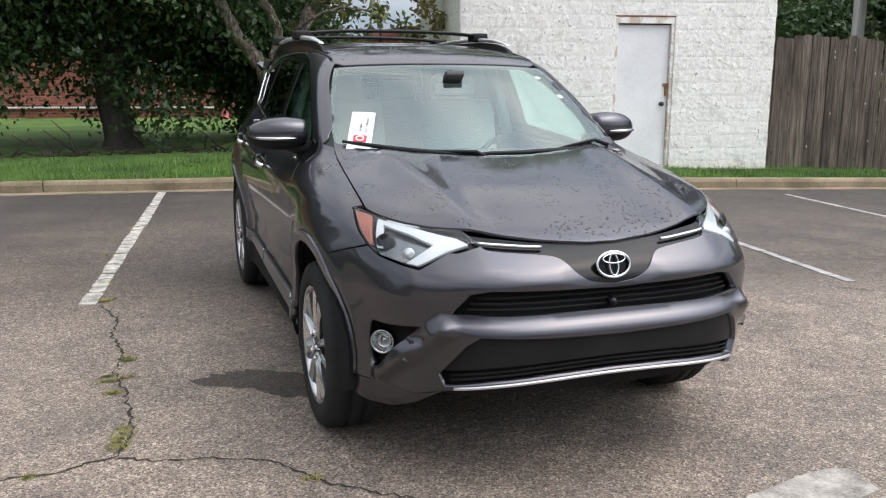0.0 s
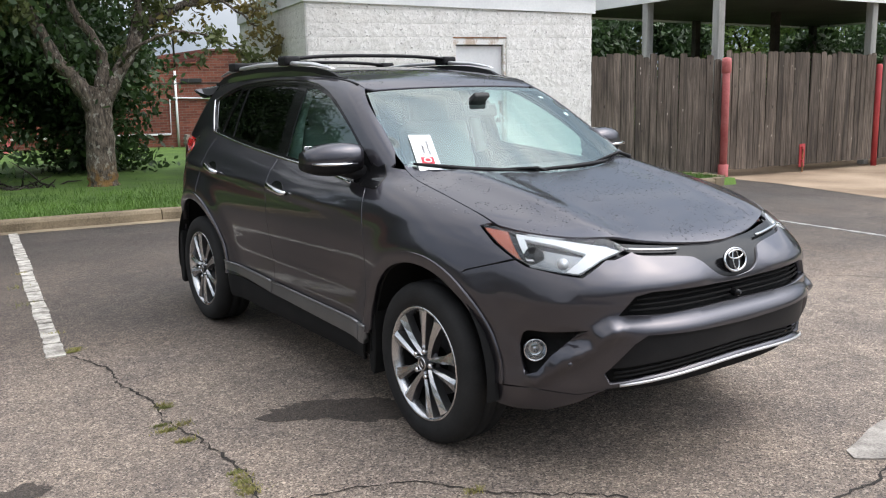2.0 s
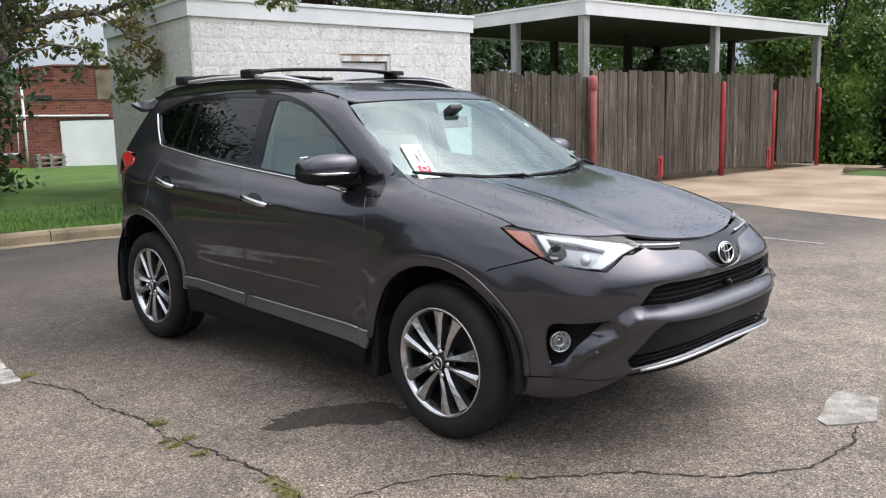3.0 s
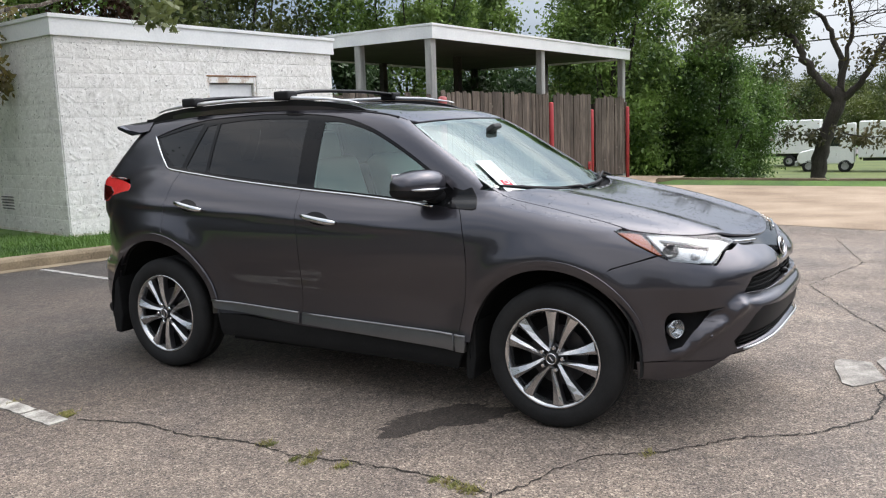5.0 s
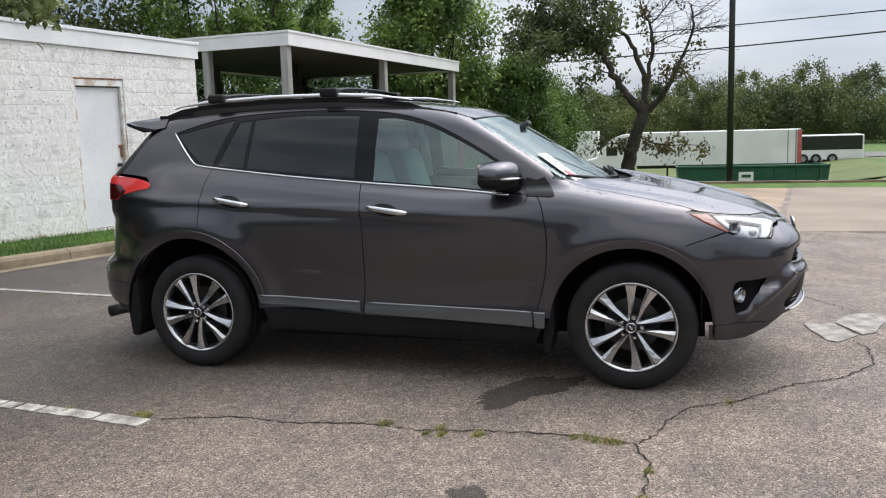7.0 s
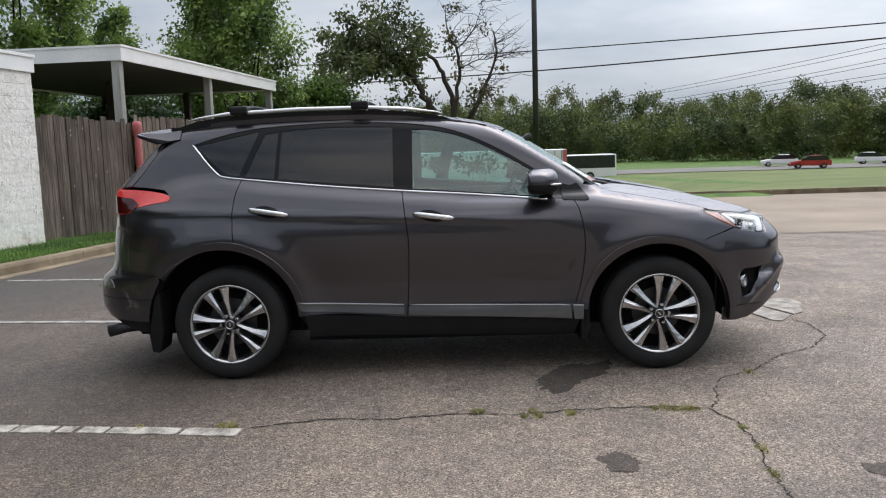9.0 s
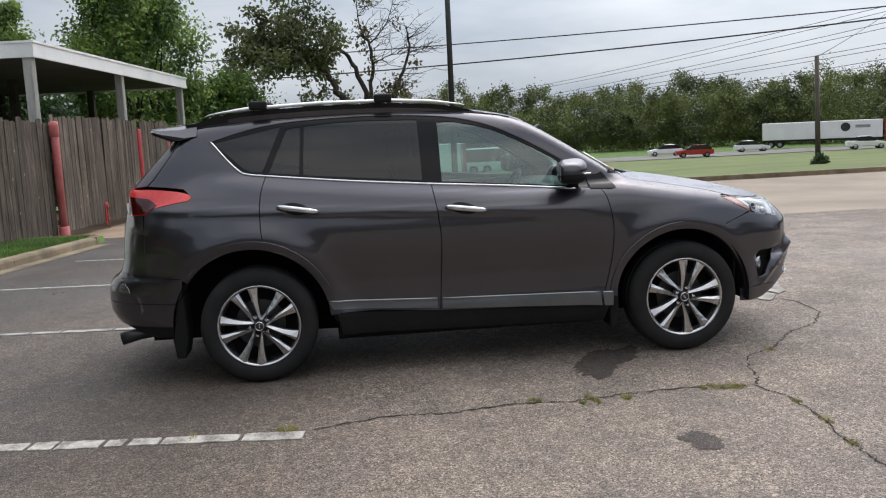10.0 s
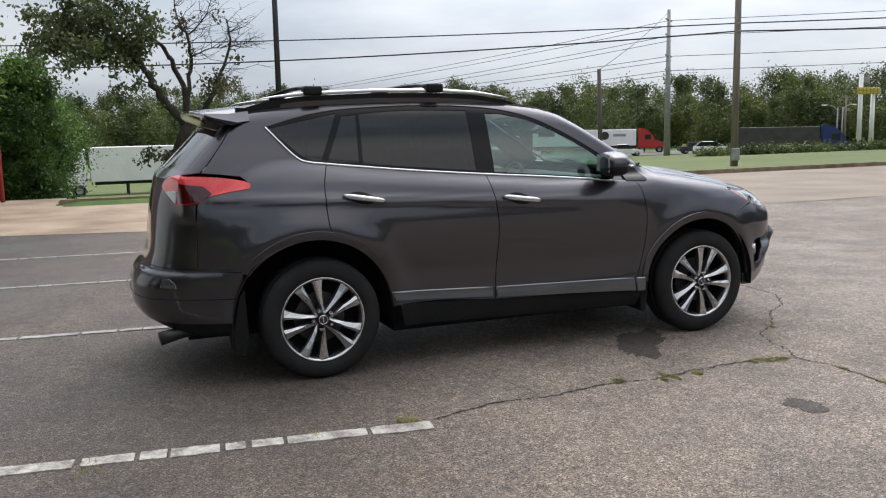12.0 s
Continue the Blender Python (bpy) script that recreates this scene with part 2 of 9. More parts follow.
def board_material():
    """Weathered fence board: silver-grey grain over brown, darker streaks and knots; each board has its own tone."""
    m, n, k, b = nodes_of("weathered_board")
    geo, info = n.new("ShaderNodeNewGeometry"), n.new("ShaderNodeObjectInfo")

    def tex(stretch, scale, detail):
        mp, t = n.new("ShaderNodeMapping"), n.new("ShaderNodeTexNoise")
        mp.inputs["Scale"].default_value = stretch
        k.new(geo.outputs["Position"], mp.inputs["Vector"])
        t.inputs["Scale"].default_value, t.inputs["Detail"].default_value, t.inputs["Roughness"].default_value = scale, detail, 0.6
        k.new(mp.outputs["Vector"], t.inputs["Vector"])
        return t.outputs["Fac"]

    def rng(src, a, b_, c=0.0, d=1.0):
        r = n.new("ShaderNodeMapRange")
        for q, v in zip(("From Min", "From Max", "To Min", "To Max"), (a, b_, c, d)):
            r.inputs[q].default_value = v
        k.new(src, r.inputs["Value"])
        return r.outputs["Result"]

    def mix(fac, a, b_, blend="MIX"):
        x = n.new("ShaderNodeMix")
        x.data_type, x.blend_type = "RGBA", blend
        for s, v in ((0, fac), (6, a), (7, b_)):
            if isinstance(v, tuple):
                x.inputs[s].default_value = (*v, 1)
            elif isinstance(v, float):
                x.inputs[s].default_value = v
            else:
                k.new(v, x.inputs[s])
        return x.outputs[2]

    grain, streak, stain_ = tex((22, 22, 0.7), 3.0, 7.0), tex((5, 5, 0.35), 2.0, 5.0), tex((1, 1, 0.6), 1.1, 5.0)
    col = mix(rng(grain, 0.34, 0.68), (0.050, 0.038, 0.030), (0.262, 0.216, 0.176))
    col = mix(rng(streak, 0.50, 0.66, 0.0, 0.75), col, (0.040, 0.030, 0.023))
    col = mix(1.0, col, mix(info.outputs["Random"], (0.50, 0.49, 0.48), (1.0, 0.99, 0.985)), "MULTIPLY")
    col = mix(1.0, col, mix(rng(stain_, 0.36, 0.62), (0.70, 0.68, 0.66), (1.1, 1.1, 1.1)), "MULTIPLY")
    knot = n.new("ShaderNodeTexVoronoi")
    mp = n.new("ShaderNodeMapping")
    mp.inputs["Scale"].default_value = (5, 5, 2.4)
    k.new(geo.outputs["Position"], mp.inputs["Vector"])
    knot.inputs["Scale"].default_value = 1.0
    k.new(mp.outputs["Vector"], knot.inputs["Vector"])
    col = mix(rng(knot.outputs["Distance"], 0.05, 0.10, 0.8, 0.0), col, (0.016, 0.012, 0.010))
    scar, mp2, pick = n.new("ShaderNodeTexVoronoi"), n.new("ShaderNodeMapping"), n.new("ShaderNodeSeparateColor")
    mp2.inputs["Scale"].default_value = (9, 9, 4)
    k.new(geo.outputs["Position"], mp2.inputs["Vector"])
    scar.inputs["Scale"].default_value = 1.0
    k.new(mp2.outputs["Vector"], scar.inputs["Vector"])
    k.new(scar.outputs["Color"], pick.inputs[0])
    spot = n.new("ShaderNodeMath")
    spot.operation = "MULTIPLY"
    k.new(rng(scar.outputs["Distance"], 0.07, 0.12, 0.8, 0.0), spot.inputs[0])
    k.new(rng(pick.outputs[0], 0.72, 0.78), spot.inputs[1])
    col = mix(spot.outputs[0], col, (0.46, 0.41, 0.35))
    k.new(col, b.inputs["Base Color"])
    b.inputs["Roughness"].default_value = 0.85
    u = n.new("ShaderNodeBump")
    u.inputs["Strength"].default_value, u.inputs["Distance"].default_value = 0.6, 0.004
    k.new(grain, u.inputs["Height"])
    k.new(u.outputs["Normal"], b.inputs["Normal"])
    return m


def brick_material():
    """Red brick in running bond with thin grey joints, and darker stains."""
    m, n, k, b = nodes_of("red_brick")
    geo, mp, br, no, mx = n.new("ShaderNodeNewGeometry"), n.new("ShaderNodeMapping"), n.new("ShaderNodeTexBrick"), n.new("ShaderNodeTexNoise"), n.new("ShaderNodeMix")
    mp.inputs["Rotation"].default_value = (radians(90), 0, 0)
    k.new(geo.outputs["Position"], mp.inputs["Vector"])
    k.new(mp.outputs["Vector"], br.inputs["Vector"])
    br.inputs["Scale"].default_value = 1.0
    br.inputs["Brick Width"].default_value, br.inputs["Row Height"].default_value, br.inputs["Mortar Size"].default_value = 0.215, 0.075, 0.006
    br.inputs["Color1"].default_value, br.inputs["Color2"].default_value, br.inputs["Mortar"].default_value = (0.155, 0.040, 0.025, 1), (0.27, 0.082, 0.052, 1), (0.21, 0.155, 0.125, 1)
    no.inputs["Scale"].default_value, no.inputs["Detail"].default_value = 0.9, 7.0
    k.new(geo.outputs["Position"], no.inputs["Vector"])
    r = n.new("ShaderNodeMapRange")
    r.inputs["From Min"].default_value, r.inputs["From Max"].default_value, r.inputs["To Min"].default_value, r.inputs["To Max"].default_value = 0.36, 0.64, 0.62, 1.12
    k.new(no.outputs["Fac"], r.inputs["Value"])
    mx.data_type, mx.blend_type = "RGBA", "MULTIPLY"
    mx.inputs[0].default_value = 1.0
    k.new(br.outputs["Color"], mx.inputs[6])
    k.new(r.outputs["Result"], mx.inputs[7])
    k.new(mx.outputs[2], b.inputs["Base Color"])
    b.inputs["Roughness"].default_value = 0.85
    return m


def bark_material():
    """Furrowed grey bark with pale lichen and an orange-brown bloom near the foot."""
    m, n, k, b = nodes_of("grey_lichen_bark")
    geo = n.new("ShaderNodeNewGeometry")

    def tex(stretch, scale, detail):
        mp, t = n.new("ShaderNodeMapping"), n.new("ShaderNodeTexNoise")
        mp.inputs["Scale"].default_value = stretch
        k.new(geo.outputs["Position"], mp.inputs["Vector"])
        t.inputs["Scale"].default_value, t.inputs["Detail"].default_value, t.inputs["Roughness"].default_value = scale, detail, 0.65
        k.new(mp.outputs["Vector"], t.inputs["Vector"])
        return t.outputs["Fac"]

    def rng(src, a, b_, c=0.0, d=1.0):
        r = n.new("ShaderNodeMapRange")
        for q, v in zip(("From Min", "From Max", "To Min", "To Max"), (a, b_, c, d)):
            r.inputs[q].default_value = v
        k.new(src, r.inputs["Value"])
        return r.outputs["Result"]

    def mix(fac, a, b_):
        x = n.new("ShaderNodeMix")
        x.data_type = "RGBA"
        for s, v in ((0, fac), (6, a), (7, b_)):
            if isinstance(v, tuple):
                x.inputs[s].default_value = (*v, 1)
            else:
                k.new(v, x.inputs[s])
        return x.outputs[2]

    furrow, lichen, bloom = tex((1, 1, 0.3), 26.0, 7.0), tex((1, 1, 0.7), 13.0, 5.0), tex((1, 1, 1), 7.0, 4.0)
    col = mix(rng(furrow, 0.38, 0.62), (0.030, 0.023, 0.018), (0.17, 0.135, 0.105))
    col = mix(rng(lichen, 0.56, 0.62, 0.0, 0.8), col, (0.33, 0.31, 0.265))
    xyz, both_ = n.new("ShaderNodeSeparateXYZ"), n.new("ShaderNodeMath")
    k.new(geo.outputs["Position"], xyz.inputs[0])
    both_.operation = "MULTIPLY"
    k.new(rng(xyz.outputs[2], 0.50, 0.25), both_.inputs[0])
    k.new(rng(bloom, 0.44, 0.56, 0.0, 0.8), both_.inputs[1])
    col = mix(both_.outputs[0], col, (0.26, 0.135, 0.035))
    k.new(col, b.inputs["Base Color"])
    b.inputs["Roughness"].default_value = 0.9
    u = n.new("ShaderNodeBump")
    u.inputs["Strength"].default_value, u.inputs["Distance"].default_value = 1.0, 0.03
    k.new(furrow, u.inputs["Height"])
    k.new(u.outputs["Normal"], b.inputs["Normal"])
    return m


M_ASPHALT = asphalt_material()
M_CONCRETE = surface("kerb_concrete", (0.095, 0.072, 0.043), (0.29, 0.23, 0.15), 0.85, 2.2, 55, 0.4, 0.005)
M_APRON = surface("tan_concrete", (0.175, 0.118, 0.072), (0.40, 0.305, 0.215), 0.85, 0.9, 40, 0.25, 0.003)
M_DRIVE = surface("pale_drive", (0.175, 0.138, 0.105), (0.300, 0.243, 0.187), 0.85, 0.5, 40, 0.3, 0.003)
M_ROAD = surface("grey_road", (0.105, 0.098, 0.090), (0.17, 0.16, 0.148), 0.85, 0.2, 10, 0.1)
M_FAINTLINE = surface("faded_white_line", (0.15, 0.145, 0.135), (0.42, 0.41, 0.385), 0.8, 9.0, 70, 0.3, 0.003)
M_PAINTLINE = surface("worn_white_line", (0.17, 0.155, 0.135), (0.50, 0.475, 0.425), 0.8, 11.0, 90, 0.4, 0.004, spread=0.34)
M_PATCH = surface("pale_patch", (0.13, 0.118, 0.105), (0.40, 0.37, 0.33), 0.85, 9.0, 95, 0.6, 0.006, spread=0.42)
M_CRACK = surface("crack_dirt", (0.008, 0.007, 0.006), (0.036, 0.029, 0.022), 0.9, 8.0, 90, 0.5, 0.004)
M_OIL = asphalt_material("damp_asphalt", 0.27)
M_GRASS = surface("mown_grass", (0.034, 0.075, 0.010), (0.095, 0.175, 0.022), 0.9, 1.3, 35, 0.6, 0.02)
M_BLADE = leafy("grass_blade", (0.036, 0.085, 0.011), (0.115, 0.215, 0.033), 0.3)
M_MOSS = leafy("moss_blade", (0.09, 0.10, 0.02), (0.27, 0.26, 0.06), 0.2)
M_DRYGRASS = leafy("dry_tuft", (0.16, 0.15, 0.04), (0.36, 0.31, 0.10), 0.3)
M_FIELD = surface("lawn_field", (0.060, 0.090, 0.017), (0.130, 0.158, 0.038), 0.9, 0.25, 6, 0.3, 0.03)
M_BLOCK = block_material("white_painted_block", (0.70, 0.685, 0.655), (0.90, 0.885, 0.86), (0.47, 0.455, 0.425), 0.55)
M_BLOCKBASE = block_material("stained_base_block", (0.60, 0.565, 0.51), (0.86, 0.835, 0.79), (0.33, 0.235, 0.14), 0.9)
M_MORTAR = surface("painted_mortar", (0.66, 0.64, 0.61), (0.80, 0.78, 0.76), 0.8, 4, 60, 0.3)
M_TRIMWHITE = surface("white_metal_trim", (0.68, 0.69, 0.70), (0.84, 0.85, 0.85), 0.45, 1.2, 30, 0.05)
M_DOORWHITE = surface("white_door_paint", (0.66, 0.66, 0.68), (0.80, 0.80, 0.81), 0.45, 1.5, 20, 0.05)
M_RUST = surface("rusty_steel", (0.10, 0.035, 0.015), (0.42, 0.20, 0.09), 0.85, 9, 60, 0.3)
M_RUSTWHITE = surface("rust_stained_frame", (0.52, 0.42, 0.34), (0.78, 0.77, 0.75), 0.6, 6, 40, 0.2, spread=0.16)
M_BOARD = board_material()
M_POSTGREY = surface("weathered_post", (0.20, 0.20, 0.19), (0.42, 0.42, 0.40), 0.8, 2, 40, 0.3, stretch=(4, 4, 0.5))
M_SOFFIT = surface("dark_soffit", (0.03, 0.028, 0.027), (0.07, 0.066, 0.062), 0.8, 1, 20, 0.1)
M_REDPIPE = surface("faded_red_paint", (0.34, 0.06, 0.062), (0.52, 0.17, 0.165), 0.6, 2.5, 30, 0.1)
M_REDPOST = surface("red_gate_paint", (0.36, 0.030, 0.038), (0.52, 0.075, 0.080), 0.55, 2.5, 30, 0.1)
M_BRICK = brick_material()
M_BARK = bark_material()
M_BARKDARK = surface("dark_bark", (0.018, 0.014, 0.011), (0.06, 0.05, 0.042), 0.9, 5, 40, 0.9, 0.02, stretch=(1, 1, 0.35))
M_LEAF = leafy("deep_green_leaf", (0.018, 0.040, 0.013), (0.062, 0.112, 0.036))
M_LEAFBUSH = leafy("dark_green_bush_leaf", (0.026, 0.058, 0.015), (0.150, 0.245, 0.055))
M_LEAFMID = leafy("green_leaf", (0.040, 0.085, 0.021), (0.29, 0.410, 0.105), 0.42)
M_LEAFOLIVE = leafy("olive_leaf", (0.05, 0.075, 0.023), (0.17, 0.195, 0.068))
M_LEAFWOOD = leafy("woodland_leaf", (0.036, 0.058, 0.018), (0.150, 0.176, 0.045), 0.35, 0.16)
M_LEAFDUSTY = leafy("dusty_olive_leaf", (0.042, 0.058, 0.021), (0.140, 0.165, 0.060))
M_LEAFYELLOW = leafy("yellowing_leaf", (0.075, 0.072, 0.022), (0.25, 0.195, 0.055))
M_LEAFRUST = leafy("browning_leaf", (0.045, 0.045, 0.016), (0.155, 0.125, 0.05))
M_LEAFRED = leafy("reddish_leaf", (0.05, 0.022, 0.014), (0.11, 0.05, 0.03))
M_WOODPOLE = surface("wooden_pole", (0.12, 0.10, 0.085), (0.26, 0.225, 0.195), 0.85, 2, 40, 0.3, stretch=(4, 4, 0.4))
M_POLEDARK = surface("dark_wooden_pole", (0.045, 0.036, 0.030), (0.115, 0.095, 0.080), 0.85, 2, 40, 0.3, stretch=(4, 4, 0.4))
M_BLACKSTEEL = surface("black_steel", (0.012, 0.012, 0.013), (0.03, 0.03, 0.03), 0.5, 3, 30, 0.05)
M_WIRE = surface("black_wire", (0.012, 0.012, 0.012), (0.02, 0.02, 0.02), 0.6, 3, 30, 0.0)
M_GALV = surface("grey_steel", (0.22, 0.22, 0.22), (0.36, 0.36, 0.36), 0.5, 3, 30, 0.05, metal=0.3)
M_TRUCKWHITE = surface("white_trailer", (0.66, 0.66, 0.65), (0.80, 0.80, 0.79), 0.5, 0.5, 8, 0.05)
M_DUMPSTER = surface("green_dumpster", (0.008, 0.055, 0.03), (0.016, 0.10, 0.055), 0.55, 1.2, 25, 0.1)
M_REDPAINT = surface("red_paint", (0.30, 0.012, 0.012), (0.42, 0.02, 0.02), 0.35, 2, 20, 0.0, coat=0.5)
M_BLUEPAINT = surface("blue_paint", (0.012, 0.025, 0.11), (0.02, 0.04, 0.16), 0.4, 2, 20, 0.0)
M_DARKGLASS = surface("dark_window", (0.012, 0.014, 0.016), (0.022, 0.025, 0.028), 0.08, 2, 20, 0.0)
M_RUBBER = surface("tyre_rubber", (0.016, 0.016, 0.016), (0.026, 0.026, 0.026), 0.82, 8, 120, 0.2, 0.002, spec=0.2)
M_SIGNYELLOW = surface("yellow_sign", (0.40, 0.32, 0.06), (0.55, 0.44, 0.10), 0.6, 2, 20, 0.0)

# ---- building helpers ----


def thing(name, label="", category="", group="", kind="", at=(0, 0, 0)):
    ob = new(name)
    ob.empty_display_size = 0.1
    ob.location = at
    return tagged(ob, label, category, group, kind)


def part(name, bm, material, parent=None, label="", smooth=False):
    me = bpy.data.meshes.new(name)
    bm.to_mesh(me)
    bm.free()
    return part_mesh(name, me, material, parent, label, smooth)


def part_mesh(name, me, material, parent=None, label="", smooth=False):
    if not me.materials:
        me.materials.append(material)
    if smooth:
        me.polygons.foreach_set("use_smooth", [True] * len(me.polygons))
    ob = new(name, me)
    if parent:
        ob.parent = parent
        ob.matrix_parent_inverse = parent_place(parent).inverted()
    if label:
        ob["label"] = label
    return ob


def parent_place(ob):
    m = Matrix.Identity(4)
    while ob:
        m = ob.matrix_parent_inverse @ ob.matrix_basis @ m if ob.parent else ob.matrix_basis @ m
        ob = ob.parent
    return m


def box(bm, size, m=None, bevel=0.0, seg=1):
    r = bmesh.ops.create_cube(bm, size=1.0)
    bmesh.ops.transform(bm, matrix=(m or Matrix.Identity(4)) @ Matrix.Diagonal((*size, 1)), verts=r["verts"])
    if bevel:
        es = list({e for v in r["verts"] for e in v.link_edges})
        bmesh.ops.bevel(bm, geom=es, offset=bevel, segments=seg, profile=0.6, affect="EDGES")
    return bm


def boxed(size, at, rz=0.0, bevel=0.0, seg=1):
    """A bmesh with one box: its size, the middle of its base, its turn about z."""
    return box(bmesh.new(), size, pose(at[0], at[1], at[2] + size[2] / 2, 0, 0, rz), bevel, seg)


def tube(bm, pts, radii, sides=10, cap=True):
    """A tube along points, with a radius at each."""
    pts = [Vector(p) for p in pts]
    if not hasattr(radii, "__len__"):
        radii = [radii] * len(pts)
    rings, ref = [], None
    for i, p in enumerate(pts):
        d = (pts[min(i + 1, len(pts) - 1)] - pts[max(i - 1, 0)]).normalized()
        if ref is None:
            ref = Vector((0, 0, 1)) if abs(d.z) < 0.9 else Vector((1, 0, 0))
        s = d.cross(ref).normalized()
        ref = s.cross(d).normalized()
        rings.append([bm.verts.new(p + (s * math.cos(a) + ref * math.sin(a)) * radii[i]) for a in (2 * math.pi * j / sides for j in range(sides))])
    for a, b in zip(rings, rings[1:]):
        for j in range(sides):
            bm.faces.new((a[j], a[(j + 1) % sides], b[(j + 1) % sides], b[j]))
    if cap:
        bm.faces.new(rings[0][::-1])
        bm.faces.new(rings[-1])
    return bm


def lathe(bm, profile, axis_m, sides=48):
    """Turn a profile of (radius, along) about the local z of axis_m."""
    rings = []
    for r, h in profile:
        rings.append([bm.verts.new(axis_m @ Vector((r * math.cos(a), r * math.sin(a), h))) for a in (2 * math.pi * j / sides for j in range(sides))])
    for a, b in zip(rings, rings[1:]):
        for j in range(sides):
            bm.faces.new((a[j], a[(j + 1) % sides], b[(j + 1) % sides], b[j]))
    return bm


def prism(bm, outline, z0, z1):
    """An upright prism over an outline of (x, y); z0 and z1 may be functions of x, y."""
    f0 = z0 if callable(z0) else (lambda x, y: z0)
    f1 = z1 if callable(z1) else (lambda x, y: z1)
    lo = [bm.verts.new((x, y, f0(x, y))) for x, y in outline]
    hi = [bm.verts.new((x, y, f1(x, y))) for x, y in outline]
    k = len(lo)
    bm.faces.new(lo[::-1])
    bm.faces.new(hi)
    for i in range(k):
        bm.faces.new((lo[i], lo[(i + 1) % k], hi[(i + 1) % k], hi[i]))
    bmesh.ops.recalc_face_normals(bm, faces=bm.faces[:])
    return bm


def raw_mesh(name, verts, faces):
    me = bpy.data.meshes.new(name)
    me.from_pydata(verts, [], faces)
    me.update()
    return me


def lot_z(x, y):
    """The height of the paving: level under the car, then falling away to the far side."""
    t = min(max(x - 0.8, 0.0), 11.0)
    return -0.026 * t


def kerb_y(x):
    return 6.40 - 0.165 * x if x < 5.0 else 5.575 - 0.11 * (x - 5.0)


def land_z(x, y):
    """The height of the open ground outside the paving: a bank that falls steeply to the lower yard, gently under the lawn."""
    steep = float(np.interp(x, (17.5, 50, 70, 90), (-0.30, -2.9, -3.7, -3.7)))
    gentle = float(np.interp(x, (17.5, 40, 100, 140), (-0.30, -1.4, -3.5, -3.7)))
    k = min(max((y + 17) / 5, 0.0), 1.0)
    return gentle + (steep - gentle) * k

# ---- ground, paving and kerbs ----


def ground_sheet():
    """Open ground to the horizon: grass behind the kerb, falling lawn past the lot."""
    xs = [-1500, -600, -250, -120, -60, -30] + [-20 + 1.0 * i for i in range(30)] + [9.98, 10.06] + [11.0 + i for i in range(9)] + [19.55, 19.7] + [20.0 + i for i in range(21)] + [45, 52, 60, 70, 85, 102, 130, 200, 300, 600, 1500]
    ys = [-1500, -600, -250, -120, -70, -45] + [-30 + 1.0 * i for i in range(30)] + [-0.03, 0.12, 0.5] + [1.0 * i for i in range(1, 32)] + [36, 44, 60, 100, 250, 600, 1500]
    verts, faces = [], []
    for off in ys:
        for x in xs:
            y = off + kerb_y(min(max(x, -24), 10))
            if x < 17.0 and off < 0.05:
                z = lot_z(x, y) - (0.6 if off > -1.5 else 0.12)
            elif x < 10.0:
                z = lot_z(x, y) + 0.115 + 0.01 * noise.noise((x * 0.4, y * 0.4, 0)) + min(off, 12) * 0.002
            elif x < 17.0 or (x < 19.6 and y > 3.3):
                z = lot_z(x, y) - 0.06
            else:
                z = land_z(x, y) + (0.10 * math.exp(-(x - 17) / 3) if y > -8 else -0.06)
            verts.append((x, y, z))
    w = len(xs)
    for j in range(len(ys) - 1):
        for i in range(w - 1):
            faces.append((j * w + i, j * w + i + 1, (j + 1) * w + i + 1, (j + 1) * w + i))
    return raw_mesh("ground", verts, faces)


ground = part_mesh("ground", ground_sheet(), M_GRASS, smooth=True)
tagged(ground, "mown green grass sloping away beyond the lot", "ground", kind="structure")


def sheet(name, x0, x1, step, lo, hi, ny, dz, material):
    """A sheet of paving between two edges lo(x) and hi(x), that follows the lot's fall."""
    verts, faces = [], []
    nx = max(2, int((x1 - x0) / step))
    for i in range(nx + 1):
        x = x0 + (x1 - x0) * i / nx
        for j in range(ny + 1):
            y = lo(x) + (hi(x) - lo(x)) * j / ny
            verts.append((x, y, lot_z(x, y) + dz))
    for i in range(nx):
        for j in range(ny):
            a = i * (ny + 1) + j
            faces.append((a, a + ny + 1, a + ny + 2, a + 1))
    return part_mesh(name, raw_mesh(name, verts, faces), material)


road_lot = sheet("pavement", -32, 17.2, 0.6, lambda x: -46, lambda x: kerb_y(x) + 0.05 if x < 9.9 else 6.6, 8, 0.0, M_ASPHALT)
tagged(road_lot, "worn grey asphalt parking lot with pale stones", "parking lot", kind="structure")
apron = sheet("apron", 8.5, 16.5, 0.3, lambda x: -2.85 - 0.12 * (x - 8.8), lambda x: float(np.interp(x, (8.5, 9.35, 10.7, 10.95, 11.3), (-2.0, 0.98, 4.85, 6.6, 8.8))), 2, 0.006, M_APRON)
tagged(apron, "tan concrete apron before the fenced enclosure", "pavement", kind="structure")
inner_apron = sheet("apron", 16.5, 19.5, 0.3, lambda x: 3.4, lambda x: 8.8, 2, 0.006, M_APRON)
tagged(inner_apron, "tan concrete apron beside the last gate", "pavement", kind="structure")
drive = sheet("drive", 7.5, 17.0, 0.6, lambda x: -46, lambda x: -2.98 - 0.12 * (x - 8.8), 2, 0.004, M_DRIVE)
tagged(drive, "pale worn concrete drive", "pavement", kind="structure")


